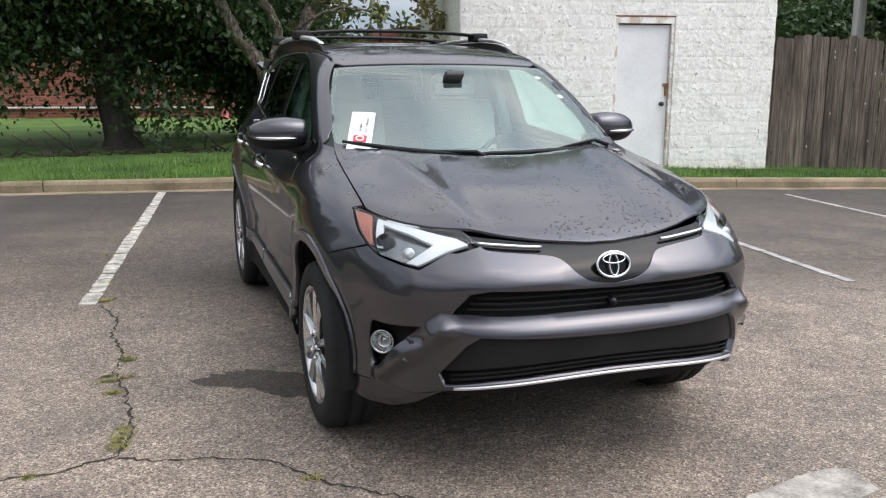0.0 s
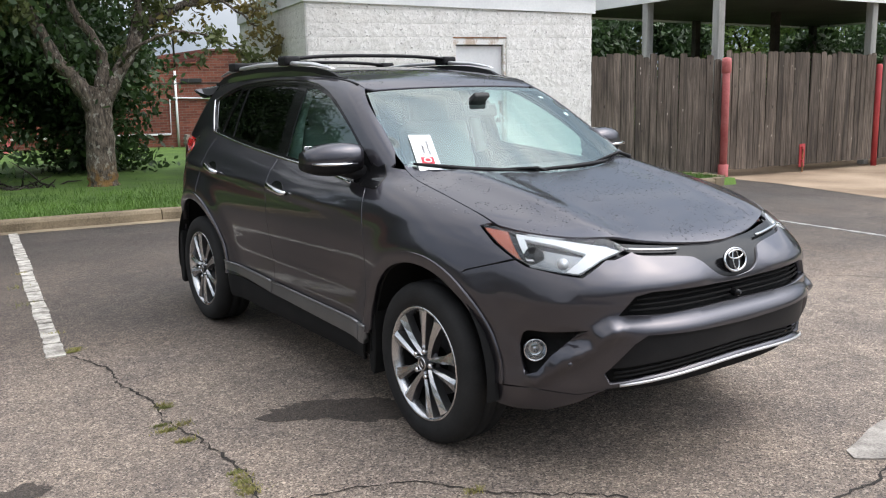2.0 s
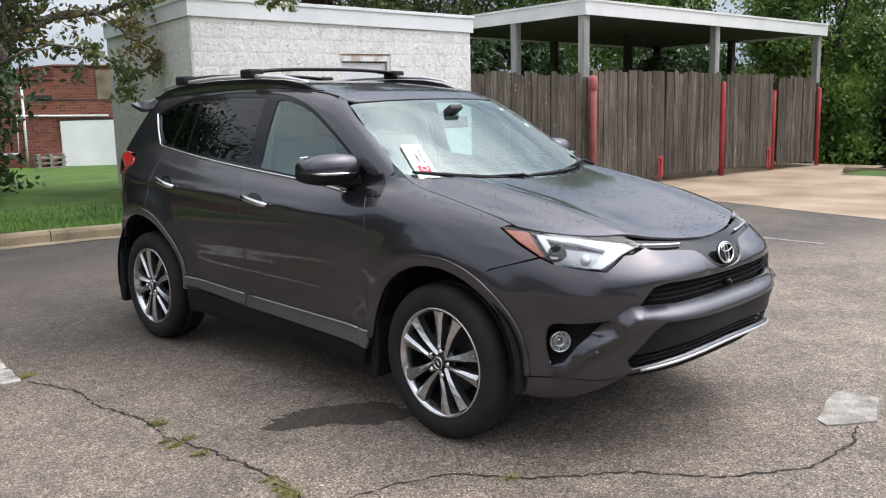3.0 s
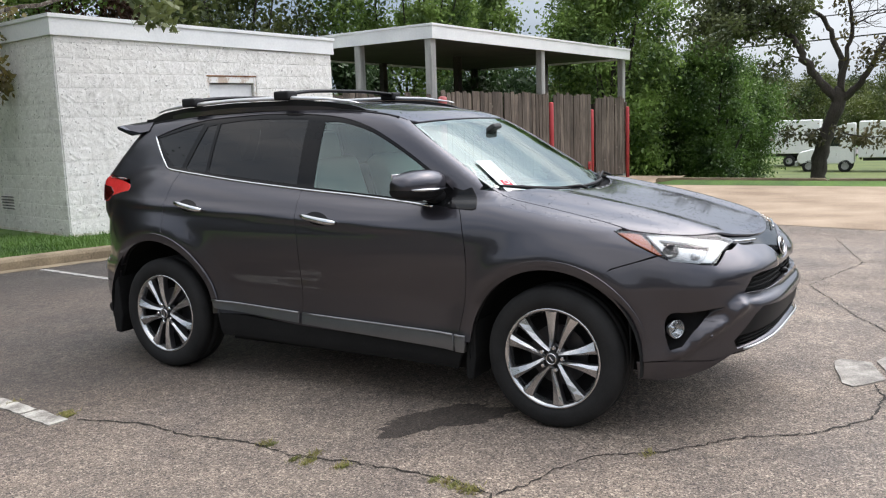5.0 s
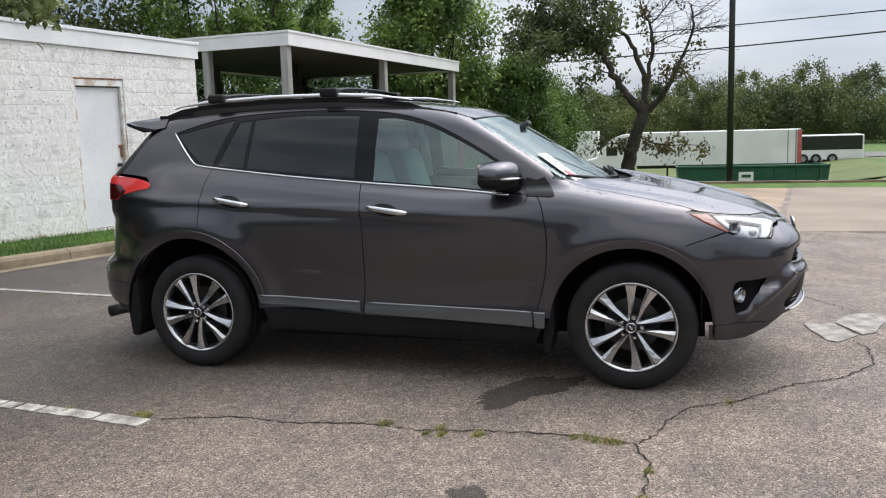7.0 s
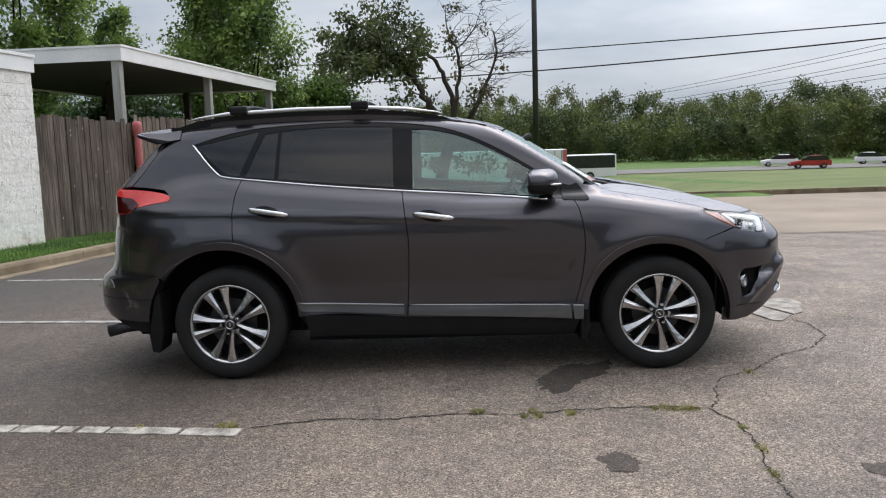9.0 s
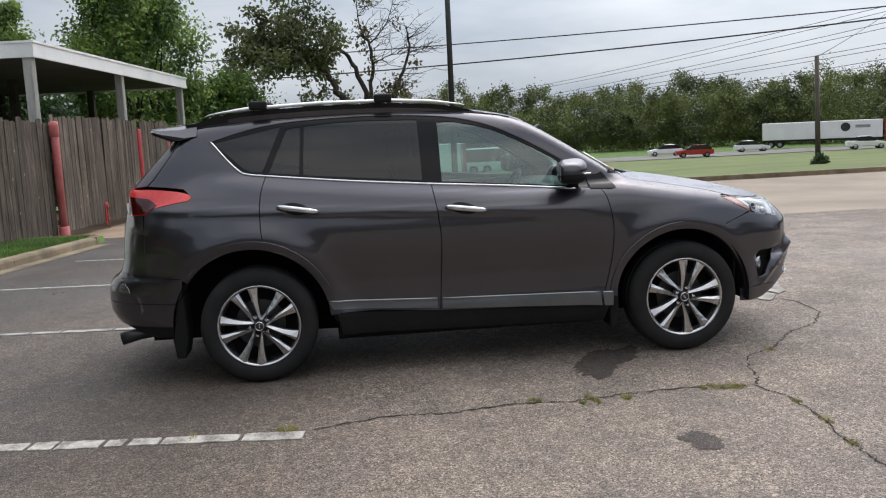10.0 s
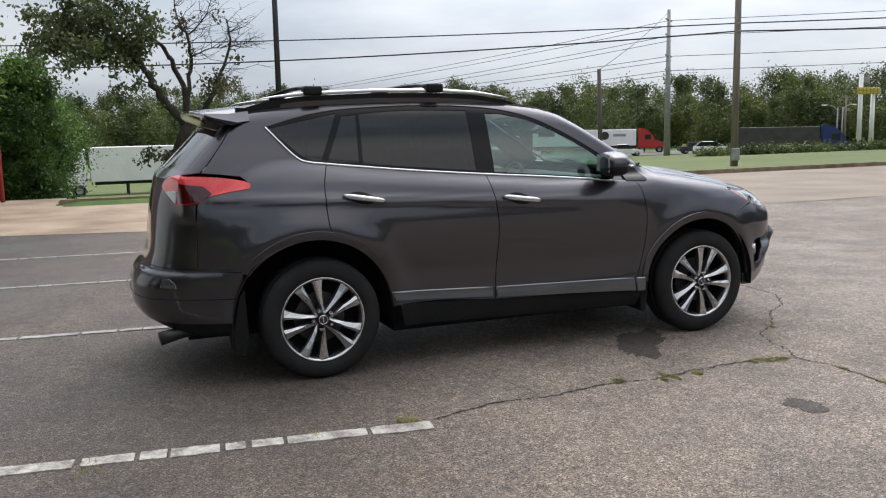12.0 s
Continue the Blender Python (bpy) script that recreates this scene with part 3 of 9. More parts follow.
def kerb_run(x0, x1, piece, y_of, label):
    """A concrete kerb in cast lengths, each a piece of its own."""
    kerb = thing("kerb", label, "kerb", kind="structure")
    x = x0
    while x < x1:
        e = min(x + piece, x1)
        bm = bmesh.new()
        rows = []
        for i in range(4):
            q = x + 0.006 + (e - x - 0.012) * i / 3
            y, z = y_of(q), lot_z(q, 0)
            jig = 0.008 * noise.noise((q * 1.3, 0, 0))
            rows.append([bm.verts.new((q, y + a + jig, z + b)) for a, b in ((0, -0.1), (0.012, 0.09), (0.03, 0.122 + jig), (0.055, 0.132 + jig), (0.16, 0.135), (0.165, -0.1))])
        for r, s in zip(rows, rows[1:]):
            for j in range(5):
                bm.faces.new((r[j], r[j + 1], s[j + 1], s[j]))
        bm.faces.new(rows[0])
        bm.faces.new(rows[-1][::-1])
        bmesh.ops.recalc_face_normals(bm, faces=bm.faces[:])
        part("kerb_stone", bm, M_CONCRETE, kerb)
        x = e
    return kerb


kerb_run(-24, 9.4, 3.05, kerb_y, "stained concrete kerb along the grass")
gutter = sheet("gutter", -24, 9.4, 0.5, lambda x: kerb_y(x) - 0.22, lambda x: kerb_y(x) + 0.01, 1, 0.005, M_CONCRETE)
tagged(gutter, "thin pale concrete gutter at the kerb's foot", "gutter", kind="structure")

# the kerb's rounded end by the red post
end = thing("kerb", "rounded concrete kerb end beside a red post", "kerb", kind="structure")
bm = bmesh.new()
arc = [(9.4 + 0.75 * math.sin(a), kerb_y(9.4) + 0.75 - 0.75 * math.cos(a)) for a in (i * math.pi / 2 / 8 for i in range(9))]
arc2 = [(9.4 + 0.59 * math.sin(a), kerb_y(9.4) + 0.75 - 0.59 * math.cos(a)) for a in (i * math.pi / 2 / 8 for i in range(9))]
arc, arc2 = arc + [(10.15, 6.3)], arc2 + [(9.99, 6.3)]
prism(bm, arc + arc2[::-1], lambda x, y: lot_z(x, y) - 0.1, lambda x, y: lot_z(x, y) + 0.135)
part("kerb_stone", bm, M_CONCRETE, end)

far_kerb = thing("kerb", "low concrete kerb before the falling lawn", "kerb", kind="structure")
for i in range(14):
    y0 = 3.5 - 4.0 * i
    bm = bmesh.new()
    prism(bm, [(17.0, y0 - 3.98), (17.2, y0 - 3.98), (17.2, y0), (17.0, y0)], -0.5, -0.15)
    bmesh.ops.bevel(bm, geom=[e for e in bm.edges if abs(e.verts[0].co.z + 0.15) < 1e-4 and abs(e.verts[1].co.z + 0.15) < 1e-4], offset=0.03, segments=2, affect="EDGES")
    part("kerb_stone", bm, M_CONCRETE, far_kerb)


# ---- painted stall lines, cracks, patches and stains ----
def slab_on_lot(bm, outline, lift, thick=0.004):
    return prism(bm, outline, lambda x, y: lot_z(x, y) - 0.002, lambda x, y: lot_z(x, y) + lift + thick)


rng = random.Random(5)


def stall_line(x, y, length, label, paint, wide):
    line = thing("parking_line", label, "parking line", "stall lines", at=(x, y, 0))
    dx, dy = 0.117, 0.993
    s = 0.0
    while s < length:
        n = min(rng.uniform(0.12, 0.46), length - s)
        w0, w1 = wide * rng.uniform(0.85, 1.1), wide * rng.uniform(0.85, 1.1)
        g = rng.uniform(0.012, 0.034)
        pts = []
        for side, ww in ((-1, w0), (1, w1)):
            row = []
            for i in range(9):
                t = s + g / 2 + (n - g) * i / 8
                ww2 = side * (ww + rng.uniform(-0.006, 0.004))
                row.append((x + dx * t + dy * ww2, y + dy * t - dx * ww2))
            pts.append(row)
        bm = bmesh.new()
        slab_on_lot(bm, pts[0] + pts[1][::-1], 0.003)
        part("paint_piece", bm, paint, line)
        s += n
    return line


for i, (n, lab) in enumerate(((5.45, "cracked white painted stall line with grass at its end"), (5.3, "worn white painted stall line beside the car"), (5.2, "worn white painted stall line"), (5.0, "thin worn white stall line"))):
    stall_line(-1.90 + 2.68 * i, 1.03 - 0.44 * i, n, lab, M_FAINTLINE if i else M_PAINTLINE, 0.042 if i else 0.053)


def crack(points, width, label):
    """A jagged crack: a narrow dark sunken strip, its edges uneven."""
    rows = []
    for (xa, ya), (xb, yb) in zip(points, points[1:]):
        n = max(2, int(math.hypot(xb - xa, yb - ya) / 0.028))
        for i in range(n):
            t = i / n
            rows.append((xa + (xb - xa) * t + rng.uniform(-0.013, 0.013), ya + (yb - ya) * t + rng.uniform(-0.013, 0.013)))
    rows.append(points[-1])
    bm = bmesh.new()
    prev = None
    for i, (x, y) in enumerate(rows):
        a, b = rows[max(i - 1, 0)], rows[min(i + 1, len(rows) - 1)]
        d = Vector((b[0] - a[0], b[1] - a[1], 0)).normalized()
        w = width * rng.uniform(0.12, 0.85)
        z = lot_z(x, y) + 0.003
        cur = bm.verts.new((x - d.y * w, y + d.x * w, z)), bm.verts.new((x + d.y * w, y - d.x * w, z))
        if prev:
            bm.faces.new((prev[0], prev[1], cur[1], cur[0]))
        prev = cur
    ob = part("crack", bm, M_CRACK)
    return tagged(ob, label, "crack", kind="stuff")


crack([(-1.82, 1.00), (-1.76, 0.80), (-1.71, 0.60), (-1.74, 0.28), (-1.67, -0.10), (-1.71, -0.36), (-1.66, -0.68), (-1.63, -1.10), (-1.64, -1.25), (-1.69, -1.40), (-1.90, -1.48), (-2.17, -1.48), (-2.58, -1.41), (-3.05, -1.40), (-3.7, -1.2), (-4.6, -1.35)], 0.011, "dark crack in asphalt with dry grass")
crack([(-1.68, -1.42), (-1.53, -1.50), (-1.37, -1.53), (-1.13, -1.63), (-0.94, -1.91), (-0.63, -2.17), (-0.44, -2.46), (-0.12, -2.68), (0.24, -2.71), (0.46, -2.66)], 0.010, "dark crack in asphalt leading to a pale patch")
crack([(1.3, -2.9), (2.3, -2.4), (3.6, -1.9), (5.2, -2.2), (7.4, -1.7)], 0.009, "thin dark crack across the lot")
crack([(3.2, 0.05), (3.9, -0.5), (4.4, -1.4), (6.0, -3.0), (8.0, -3.6)], 0.009, "thin dark crack across the lot")
crack([(7.4, -3.7), (7.2, -8), (7.6, -14), (7.3, -22)], 0.03, "dark joint between asphalt and drive")
crack([(11.0, -4.2), (11.6, -9), (11.2, -16), (11.9, -26)], 0.03, "dark joint in the pale drive")


def blob(cx, cy, rx, ry, seed, turn=0.0, n=36, rough=0.22):
    out = []
    n *= 3
    for i in range(n):
        a = 2 * math.pi * i / n
        r = 1 + rough * (noise.noise((math.cos(a) * 1.6 + seed, math.sin(a) * 1.6, seed * 0.7)) * 2 + noise.noise((math.cos(a) * 7 + seed, math.sin(a) * 7, seed)) * 0.9)
        u, v = rx * r * math.cos(a), ry * r * math.sin(a)
        out.append((cx + u * math.cos(turn) - v * math.sin(turn), cy + u * math.sin(turn) + v * math.cos(turn)))
    return out


def stain(cx, cy, rx, ry, seed, turn, label):
    bm = bmesh.new()
    pts = blob(cx, cy, rx, ry, seed, turn)
    vs = [bm.verts.new((x, y, lot_z(x, y) + 0.0025)) for x, y in pts]
    bm.faces.new(vs)
    return tagged(part("stain", bm, M_OIL), label, "stain", kind="structure")


stain(-0.98, -0.78, 0.34, 0.155, 3.1, 2.55, "dark damp oil stain on asphalt")
stain(-2.42, -0.80, 0.12, 0.085, 7.7, 0.4, "small dark round stain on asphalt")
stain(-3.55, 0.50, 0.12, 0.085, 9.2, 0.2, "small dark round stain on asphalt")
stain(-2.58, -1.95, 0.13, 0.09, 4.4, 1.2, "small dark stain on asphalt")
patch = thing("asphalt_patch", "pale cracked cement patch in the asphalt", "patch", kind="structure")
bm = bmesh.new()
slab_on_lot(bm, [(0.93, -2.43), (0.85, -2.405), (0.70, -2.425), (0.55, -2.465), (0.42, -2.49), (0.375, -2.55), (0.43, -2.60), (0.58, -2.70), (0.74, -2.645), (0.91, -2.60)], 0.004)
part("patch_piece", bm, M_PATCH, patch)
bm = bmesh.new()
slab_on_lot(bm, [(0.95, -2.625), (0.78, -2.68), (0.61, -2.735), (0.68, -2.83), (0.90, -2.90), (1.10, -2.985), (1.35, -2.95), (1.33, -2.84), (1.22, -2.73), (1.08, -2.66)], 0.004)
part("patch_piece", bm, M_PATCH, patch)


def tufts(spots, material, name, label, hmin=0.02, hmax=0.06, spread=0.06, per=60):
    verts, faces = [], []
    for x, y in spots:
        for _ in range(per):
            px, py = x + rng.gauss(0, spread), y + rng.gauss(0, spread * 0.5)
            a, h = rng.uniform(0, 6.28), rng.uniform(hmin, hmax)
            z = lot_z(px, py)
            w = 0.003
            k = len(verts)
            verts += [(px - w * math.sin(a), py + w * math.cos(a), z), (px + w * math.sin(a), py - w * math.cos(a), z), (px + h * 0.7 * math.cos(a), py + h * 0.7 * math.sin(a), z + h * 0.6)]
            faces.append((k, k + 1, k + 2))
    return tagged(part_mesh(name, raw_mesh(name, verts, faces), material), label, "grass", kind="stuff")


tufts([(-1.66, -1.18), (-1.68, -1.27), (-1.68, -1.33), (-1.74, -0.50), (-1.71, -0.66), (-1.78, 1.12), (-1.65, -0.16), (-1.66, -0.47), (-1.0, -1.84), (-2.3, -1.47), (-2.6, -1.42), (-1.8, 1.6), (-1.6, 3.9)], M_DRYGRASS, "dry_grass", "dry yellow grass tufts in the cracks", 0.010, 0.040, 0.026, 60)
tufts([(-1.74, -0.42), (-1.735, -0.50), (-1.71, -0.68), (-1.66, -1.12), (-1.67, -1.22), (-1.68, -1.30), (-1.99, -1.48), (-1.80, 1.10), (-1.77, 1.17), (-1.65, -0.20)], M_MOSS, "moss", "low yellow-green moss in the cracks", 0.006, 0.016, 0.020, 170)
tufts([(-1.80, 2.6), (-1.72, 3.3), (1.1, 4.2), (3.4, 3.9)], M_MOSS, "grass_tuft", "low green grass tufts beside the stall lines", per=30)


def grass_blades():
    """Blades on the strip behind the kerb, thickest at its edge."""
    r = np.random.default_rng(3)
    k = 60000
    x = r.uniform(-9, 9.9, k)
    d = 0.17 + np.abs(r.normal(0, 1.3, k))
    y = np.where(x < 5, 6.40 - 0.165 * x, 5.575 - 0.11 * (x - 5)) + d
    keep = ~((x > 3.0) & (x < 8.15) & (y > 8.18 - 0.187 * x)) & ~((x > 8.0) & (y > 7.05 - 0.3 * (x - 8.0))) & (y < 12)
    x, y = x[keep], y[keep]
    z = -0.026 * np.clip(x - 0.8, 0, 11) + 0.10
    a, h = r.uniform(0, 6.28, len(x)), r.uniform(0.04, 0.10, len(x))
    w = 0.006
    v = np.empty((len(x), 3, 3))
    v[:, 0] = np.stack([x - w * np.sin(a), y + w * np.cos(a), z], 1)
    v[:, 1] = np.stack([x + w * np.sin(a), y - w * np.cos(a), z], 1)
    v[:, 2] = np.stack([x + 0.5 * h * np.cos(a), y + 0.5 * h * np.sin(a), z + h], 1)
    return raw_mesh("grass", v.reshape(-1, 3).tolist(), np.arange(len(x) * 3).reshape(-1, 3).tolist())


tagged(part_mesh("grass", grass_blades(), M_BLADE), "green mown grass behind the kerb", "grass", kind="stuff")


# ---- white block building ----
WALL_A, WALL_B = Vector((3.13, 7.65, 0)), Vector((8.05, 6.73, 0))
WALL_U = (WALL_B - WALL_A).normalized()
WALL_N = Vector((-WALL_U.y, WALL_U.x, 0))     # into the building
WALL_LEN, WALL_DEPTH, WALL_BASE = (WALL_B - WALL_A).length, 4.6, -0.12
DOOR_0, DOOR_1, DOOR_TOP, DOOR_FOOT = 2.385, 3.345, 2.30, 0.02


def wall_top(u):
    return 2.82 - 0.022 * u


def on_wall(u, out, z, side=False):
    """A place on the front (or on the flank, u going inward), out metres proud of it."""
    if side:
        return WALL_A + WALL_N * u - WALL_U * out + Vector((0, 0, z))
    return WALL_A + WALL_U * u - WALL_N * out + Vector((0, 0, z))


building = thing("utility_building", "small white-painted split-face block building with a flat roof", "building", at=(5.6, 7.2, -0.1))
bm = bmesh.new()
t = 0.20
ins = 0.03


def wall_box(u0, u1, z0, z1, d0=ins, d1=ins + t):
    """A stretch of wall core between heights, its top following the fall of the roof."""
    c = [on_wall(u0, -d0, 0), on_wall(u1, -d0, 0), on_wall(u1, -d1, 0), on_wall(u0, -d1, 0)]
    lo = [bm.verts.new((p.x, p.y, z0)) for p in c]
    hi = [bm.verts.new((p.x, p.y, z1 if z1 else wall_top(u))) for p, u in zip(c, (u0, u1, u1, u0))]
    for q in ((lo[3], lo[2], lo[1], lo[0]), hi, *((lo[i], lo[(i + 1) % 4], hi[(i + 1) % 4], hi[i]) for i in range(4))):
        bm.faces.new(q)


wall_box(ins, DOOR_0, WALL_BASE, None)
wall_box(DOOR_1, WALL_LEN - ins, WALL_BASE, None)
wall_box(DOOR_0, DOOR_1, DOOR_TOP, None)
wall_box(DOOR_0, DOOR_1, WALL_BASE, DOOR_FOOT)
wall_box(ins, ins + t, WALL_BASE, None, ins + t, WALL_DEPTH)
wall_box(WALL_LEN - ins - t, WALL_LEN - ins, WALL_BASE, None, ins + t, WALL_DEPTH)
wall_box(ins + t, WALL_LEN - ins - t, WALL_BASE, None, WALL_DEPTH - t, WALL_DEPTH)
part("wall", bm, M_MORTAR, building)

bm = bmesh.new()
for (u0, u1, n0, n1) in ((-0.05, WALL_LEN + 0.05, -0.05, WALL_DEPTH + 0.05),):
    c = [(u0, n0), (u1, n0), (u1, n1), (u0, n1)]
    lo, hi = [], []
    for u, n in c:
        p = WALL_A + WALL_U * u + WALL_N * n
        lo.append(bm.verts.new((p.x, p.y, wall_top(u))))
        hi.append(bm.verts.new((p.x, p.y, wall_top(u) + 0.27)))
    for q in (lo[::-1], hi, *((lo[i], lo[(i + 1) % 4], hi[(i + 1) % 4], hi[i]) for i in range(4))):
        bm.faces.new(q)
    lo, hi = [], []
    for u, n in ((u0 - .02, n0 - .02), (u1 + .02, n0 - .02), (u1 + .02, n1 + .02), (u0 - .02, n1 + .02)):
        p = WALL_A + WALL_U * u + WALL_N * n
        lo.append(bm.verts.new((p.x, p.y, wall_top(u) + 0.235)))
        hi.append(bm.verts.new((p.x, p.y, wall_top(u) + 0.285)))
    for q in (lo[::-1], hi, *((lo[i], lo[(i + 1) % 4], hi[(i + 1) % 4], hi[i]) for i in range(4))):
        bm.faces.new(q)
bmesh.ops.recalc_face_normals(bm, faces=bm.faces[:])
part("roof_fascia", bm, M_TRIMWHITE, building, "white sheet-metal roof fascia with a drip edge")

door = part("door", box(bmesh.new(), (DOOR_1 - DOOR_0 - 0.11, 0.045, DOOR_TOP - DOOR_FOOT - 0.13), Matrix.Translation(on_wall((DOOR_0 + DOOR_1) / 2, -0.075, (DOOR_TOP - 0.11 + DOOR_FOOT) / 2)) @ Matrix.Rotation(math.atan2(WALL_U.y, WALL_U.x), 4, "Z"), 0.004), M_DOORWHITE, building, "closed white steel door")
WALL_R = Matrix.Rotation(math.atan2(WALL_U.y, WALL_U.x), 4, "Z")
bm = bmesh.new()
for u in (DOOR_0 + 0.025, DOOR_1 - 0.025):
    box(bm, (0.05, 0.12, DOOR_TOP - DOOR_FOOT), Matrix.Translation(on_wall(u, -0.055, (DOOR_TOP + DOOR_FOOT) / 2)) @ WALL_R, 0.004)
box(bm, (DOOR_1 - DOOR_0 - 0.1, 0.12, 0.10), Matrix.Translation(on_wall((DOOR_0 + DOOR_1) / 2, -0.055, DOOR_TOP - 0.052)) @ WALL_R, 0.004)
part("door_frame", bm, M_RUSTWHITE, door, "white steel door frame with rust stains")
part("lintel", box(bmesh.new(), (DOOR_1 - DOOR_0 + 0.02, 0.03, 0.03), Matrix.Translation(on_wall((DOOR_0 + DOOR_1) / 2, 0.0, DOOR_TOP + 0.012)) @ WALL_R, 0.004), M_RUST, building, "rusty steel lintel edge")
bm = bmesh.new()
lathe(bm, [(0.0, 0.0), (0.032, 0.0), (0.032, 0.012), (0.014, 0.016), (0.014, 0.04), (0.03, 0.05), (0.034, 0.068), (0.024, 0.082), (0.0, 0.086)], Matrix.Translation(on_wall(DOOR_1 - 0.15, -0.052, 0.98)) @ WALL_R @ pose(0, 0, 0, 90, 0, 0), 20)
part("door_knob", bm, M_BLACKSTEEL, door, "dark round door knob", smooth=True)
bm = box(bmesh.new(), (0.035, 0.02, 0.17), Matrix.Translation(on_wall(DOOR_1 - 0.085, -0.045, 1.18)) @ WALL_R, 0.004)
box(bm, (0.07, 0.02, 0.05), Matrix.Translation(on_wall(DOOR_1 - 0.10, -0.04, 1.27)) @ WALL_R, 0.004)
part("hasp", bm, M_RUST, door, "rusty steel hasp")
bm = bmesh.new()
for i in range(5):
    box(bm, (0.40, 0.03, 0.012), Matrix.Translation(on_wall(1.9, 0.02, 0.38 + 0.045 * i, True)) @ Matrix.Rotation(math.atan2(WALL_N.y, WALL_N.x), 4, "Z") @ pose(0, 0, 0, 30, 0, 0))
part("vent", bm, M_BLACKSTEEL, building, "dark louvred vent low in the flank")


def building_blocks():
    """Split-face blocks on the front and the flank, in running bond; a few rough faces are shared."""
    variants, stained = [], []
    bl, bh, dep = 0.400, 0.203, 0.055
    for v in range(7):
        verts, faces = [], []
        nx, nz = 8, 5
        for j in range(nz + 1):
            for i in range(nx + 1):
                edge = i in (0, nx) or j in (0, nz)
                d = 0.0175 + 0.003 * noise.noise((i * 1.3, j * 1.3, v)) if edge else 0.020 + 0.0045 * noise.noise((i * 0.9 + v * 9, j * 1.1, v * 3.3)) + 0.003 * noise.noise((i * 2.1 + v * 5, j * 2.0, 4))
                verts.append(((i / nx - 0.5) * (bl - 0.0015), -d, (j / nz - 0.5) * (bh - 0.0025)))
        for j in range(nz):
            for i in range(nx):
                a = j * (nx + 1) + i
                faces.append((a, a + 1, a + nx + 2, a + nx + 1))
        ring = [i for i in range(nx + 1)] + [j * (nx + 1) + nx for j in range(1, nz + 1)] + [nz * (nx + 1) + i for i in range(nx - 1, -1, -1)] + [j * (nx + 1) for j in range(nz - 1, 0, -1)]
        base = len(verts)
        verts += [(verts[i][0], dep - 0.02, verts[i][2]) for i in ring]
        for q in range(len(ring)):
            faces.append((ring[q], base + q, base + (q + 1) % len(ring), ring[(q + 1) % len(ring)]))
        variants.append(raw_mesh("block", verts, faces))
        variants[-1].materials.append(M_BLOCK)
        stained.append(variants[-1].copy())
        stained[-1].materials[0] = M_BLOCKBASE
    r = random.Random(11)

    def lay(length, side, zmax, skip):
        turn = math.atan2(WALL_U.y, WALL_U.x) if not side else math.atan2(-WALL_N.y, -WALL_N.x)
        z, row = WALL_BASE, 0
        while z < zmax:
            u = -bl / 2 if row % 2 else 0.0
            while u < length - 0.02:
                a, b = max(u, 0.0), min(u + bl, length)
                top = wall_top(a if not side else 0) - 0.003
                for c, d in cut(a, b, z, z + bh, skip):
                    if d - c > 0.03:
                        h = min(bh, top - z)
                        if h > 0.03:
                            ob = new("block", r.choice(stained if row == 0 else variants))
                            p = on_wall((c + d) / 2, 0.0, z + h / 2, side)
                            ob.matrix_basis = Matrix.Translation(p) @ Matrix.Rotation(turn, 4, "Z") @ Matrix.Diagonal(((d - c) / bl * r.choice((1, -1)), 1, h / bh, 1))
                            ob.parent = building
                            ob.matrix_parent_inverse = building.matrix_basis.inverted()
                u += bl
            z += bh
            row += 1

    def cut(a, b, z0, z1, skip):
        if skip and z0 < DOOR_TOP - 0.03 and z1 > DOOR_FOOT:
            if a >= DOOR_0 and b <= DOOR_1:
                return []
            if a < DOOR_0 < b:
                return [(a, DOOR_0)]
            if a < DOOR_1 < b:
                return [(DOOR_1, b)]
        return [(a, b)]

    lay(WALL_LEN, False, 2.85, True)
    lay(WALL_DEPTH, True, 2.85, False)


building_blocks()

# ---- fenced enclosure and canopy ----
FENCE_A, FENCE_B, FENCE_C = Vector((8.12, 7.0, 0)), Vector((10.72, 6.22, 0)), Vector((18.9, 4.95, 0))
r_board = random.Random(21)


def board_meshes():
    out = []
    for v in range(6):
        bm = bmesh.new()
        w, t, h = 0.138, 0.02, 1.0
        c = r_board.uniform(0.012, 0.03) / 1.85
        prof = [(-w / 2, 0), (w / 2, 0), (w / 2, h - c * 1.4), (w / 2 - 0.03, h), (-w / 2 + 0.03, h), (-w / 2, h - c)]
        lean = r_board.uniform(-0.006, 0.006)
        fr = [bm.verts.new((x + lean * z, -t / 2, z)) for x, z in prof]
        bk = [bm.verts.new((x + lean * z, t / 2, z)) for x, z in prof]
        bm.faces.new(fr)
        bm.faces.new(bk[::-1])
        for i in range(len(prof)):
            j = (i + 1) % len(prof)
            bm.faces.new((fr[j], fr[i], bk[i], bk[j]))
        bmesh.ops.recalc_face_normals(bm, faces=bm.faces[:])
        me = bpy.data.meshes.new("board")
        bm.to_mesh(me)
        bm.free()
        me.materials.append(M_BOARD)
        out.append(me)
    return out


BOARDS = board_meshes()


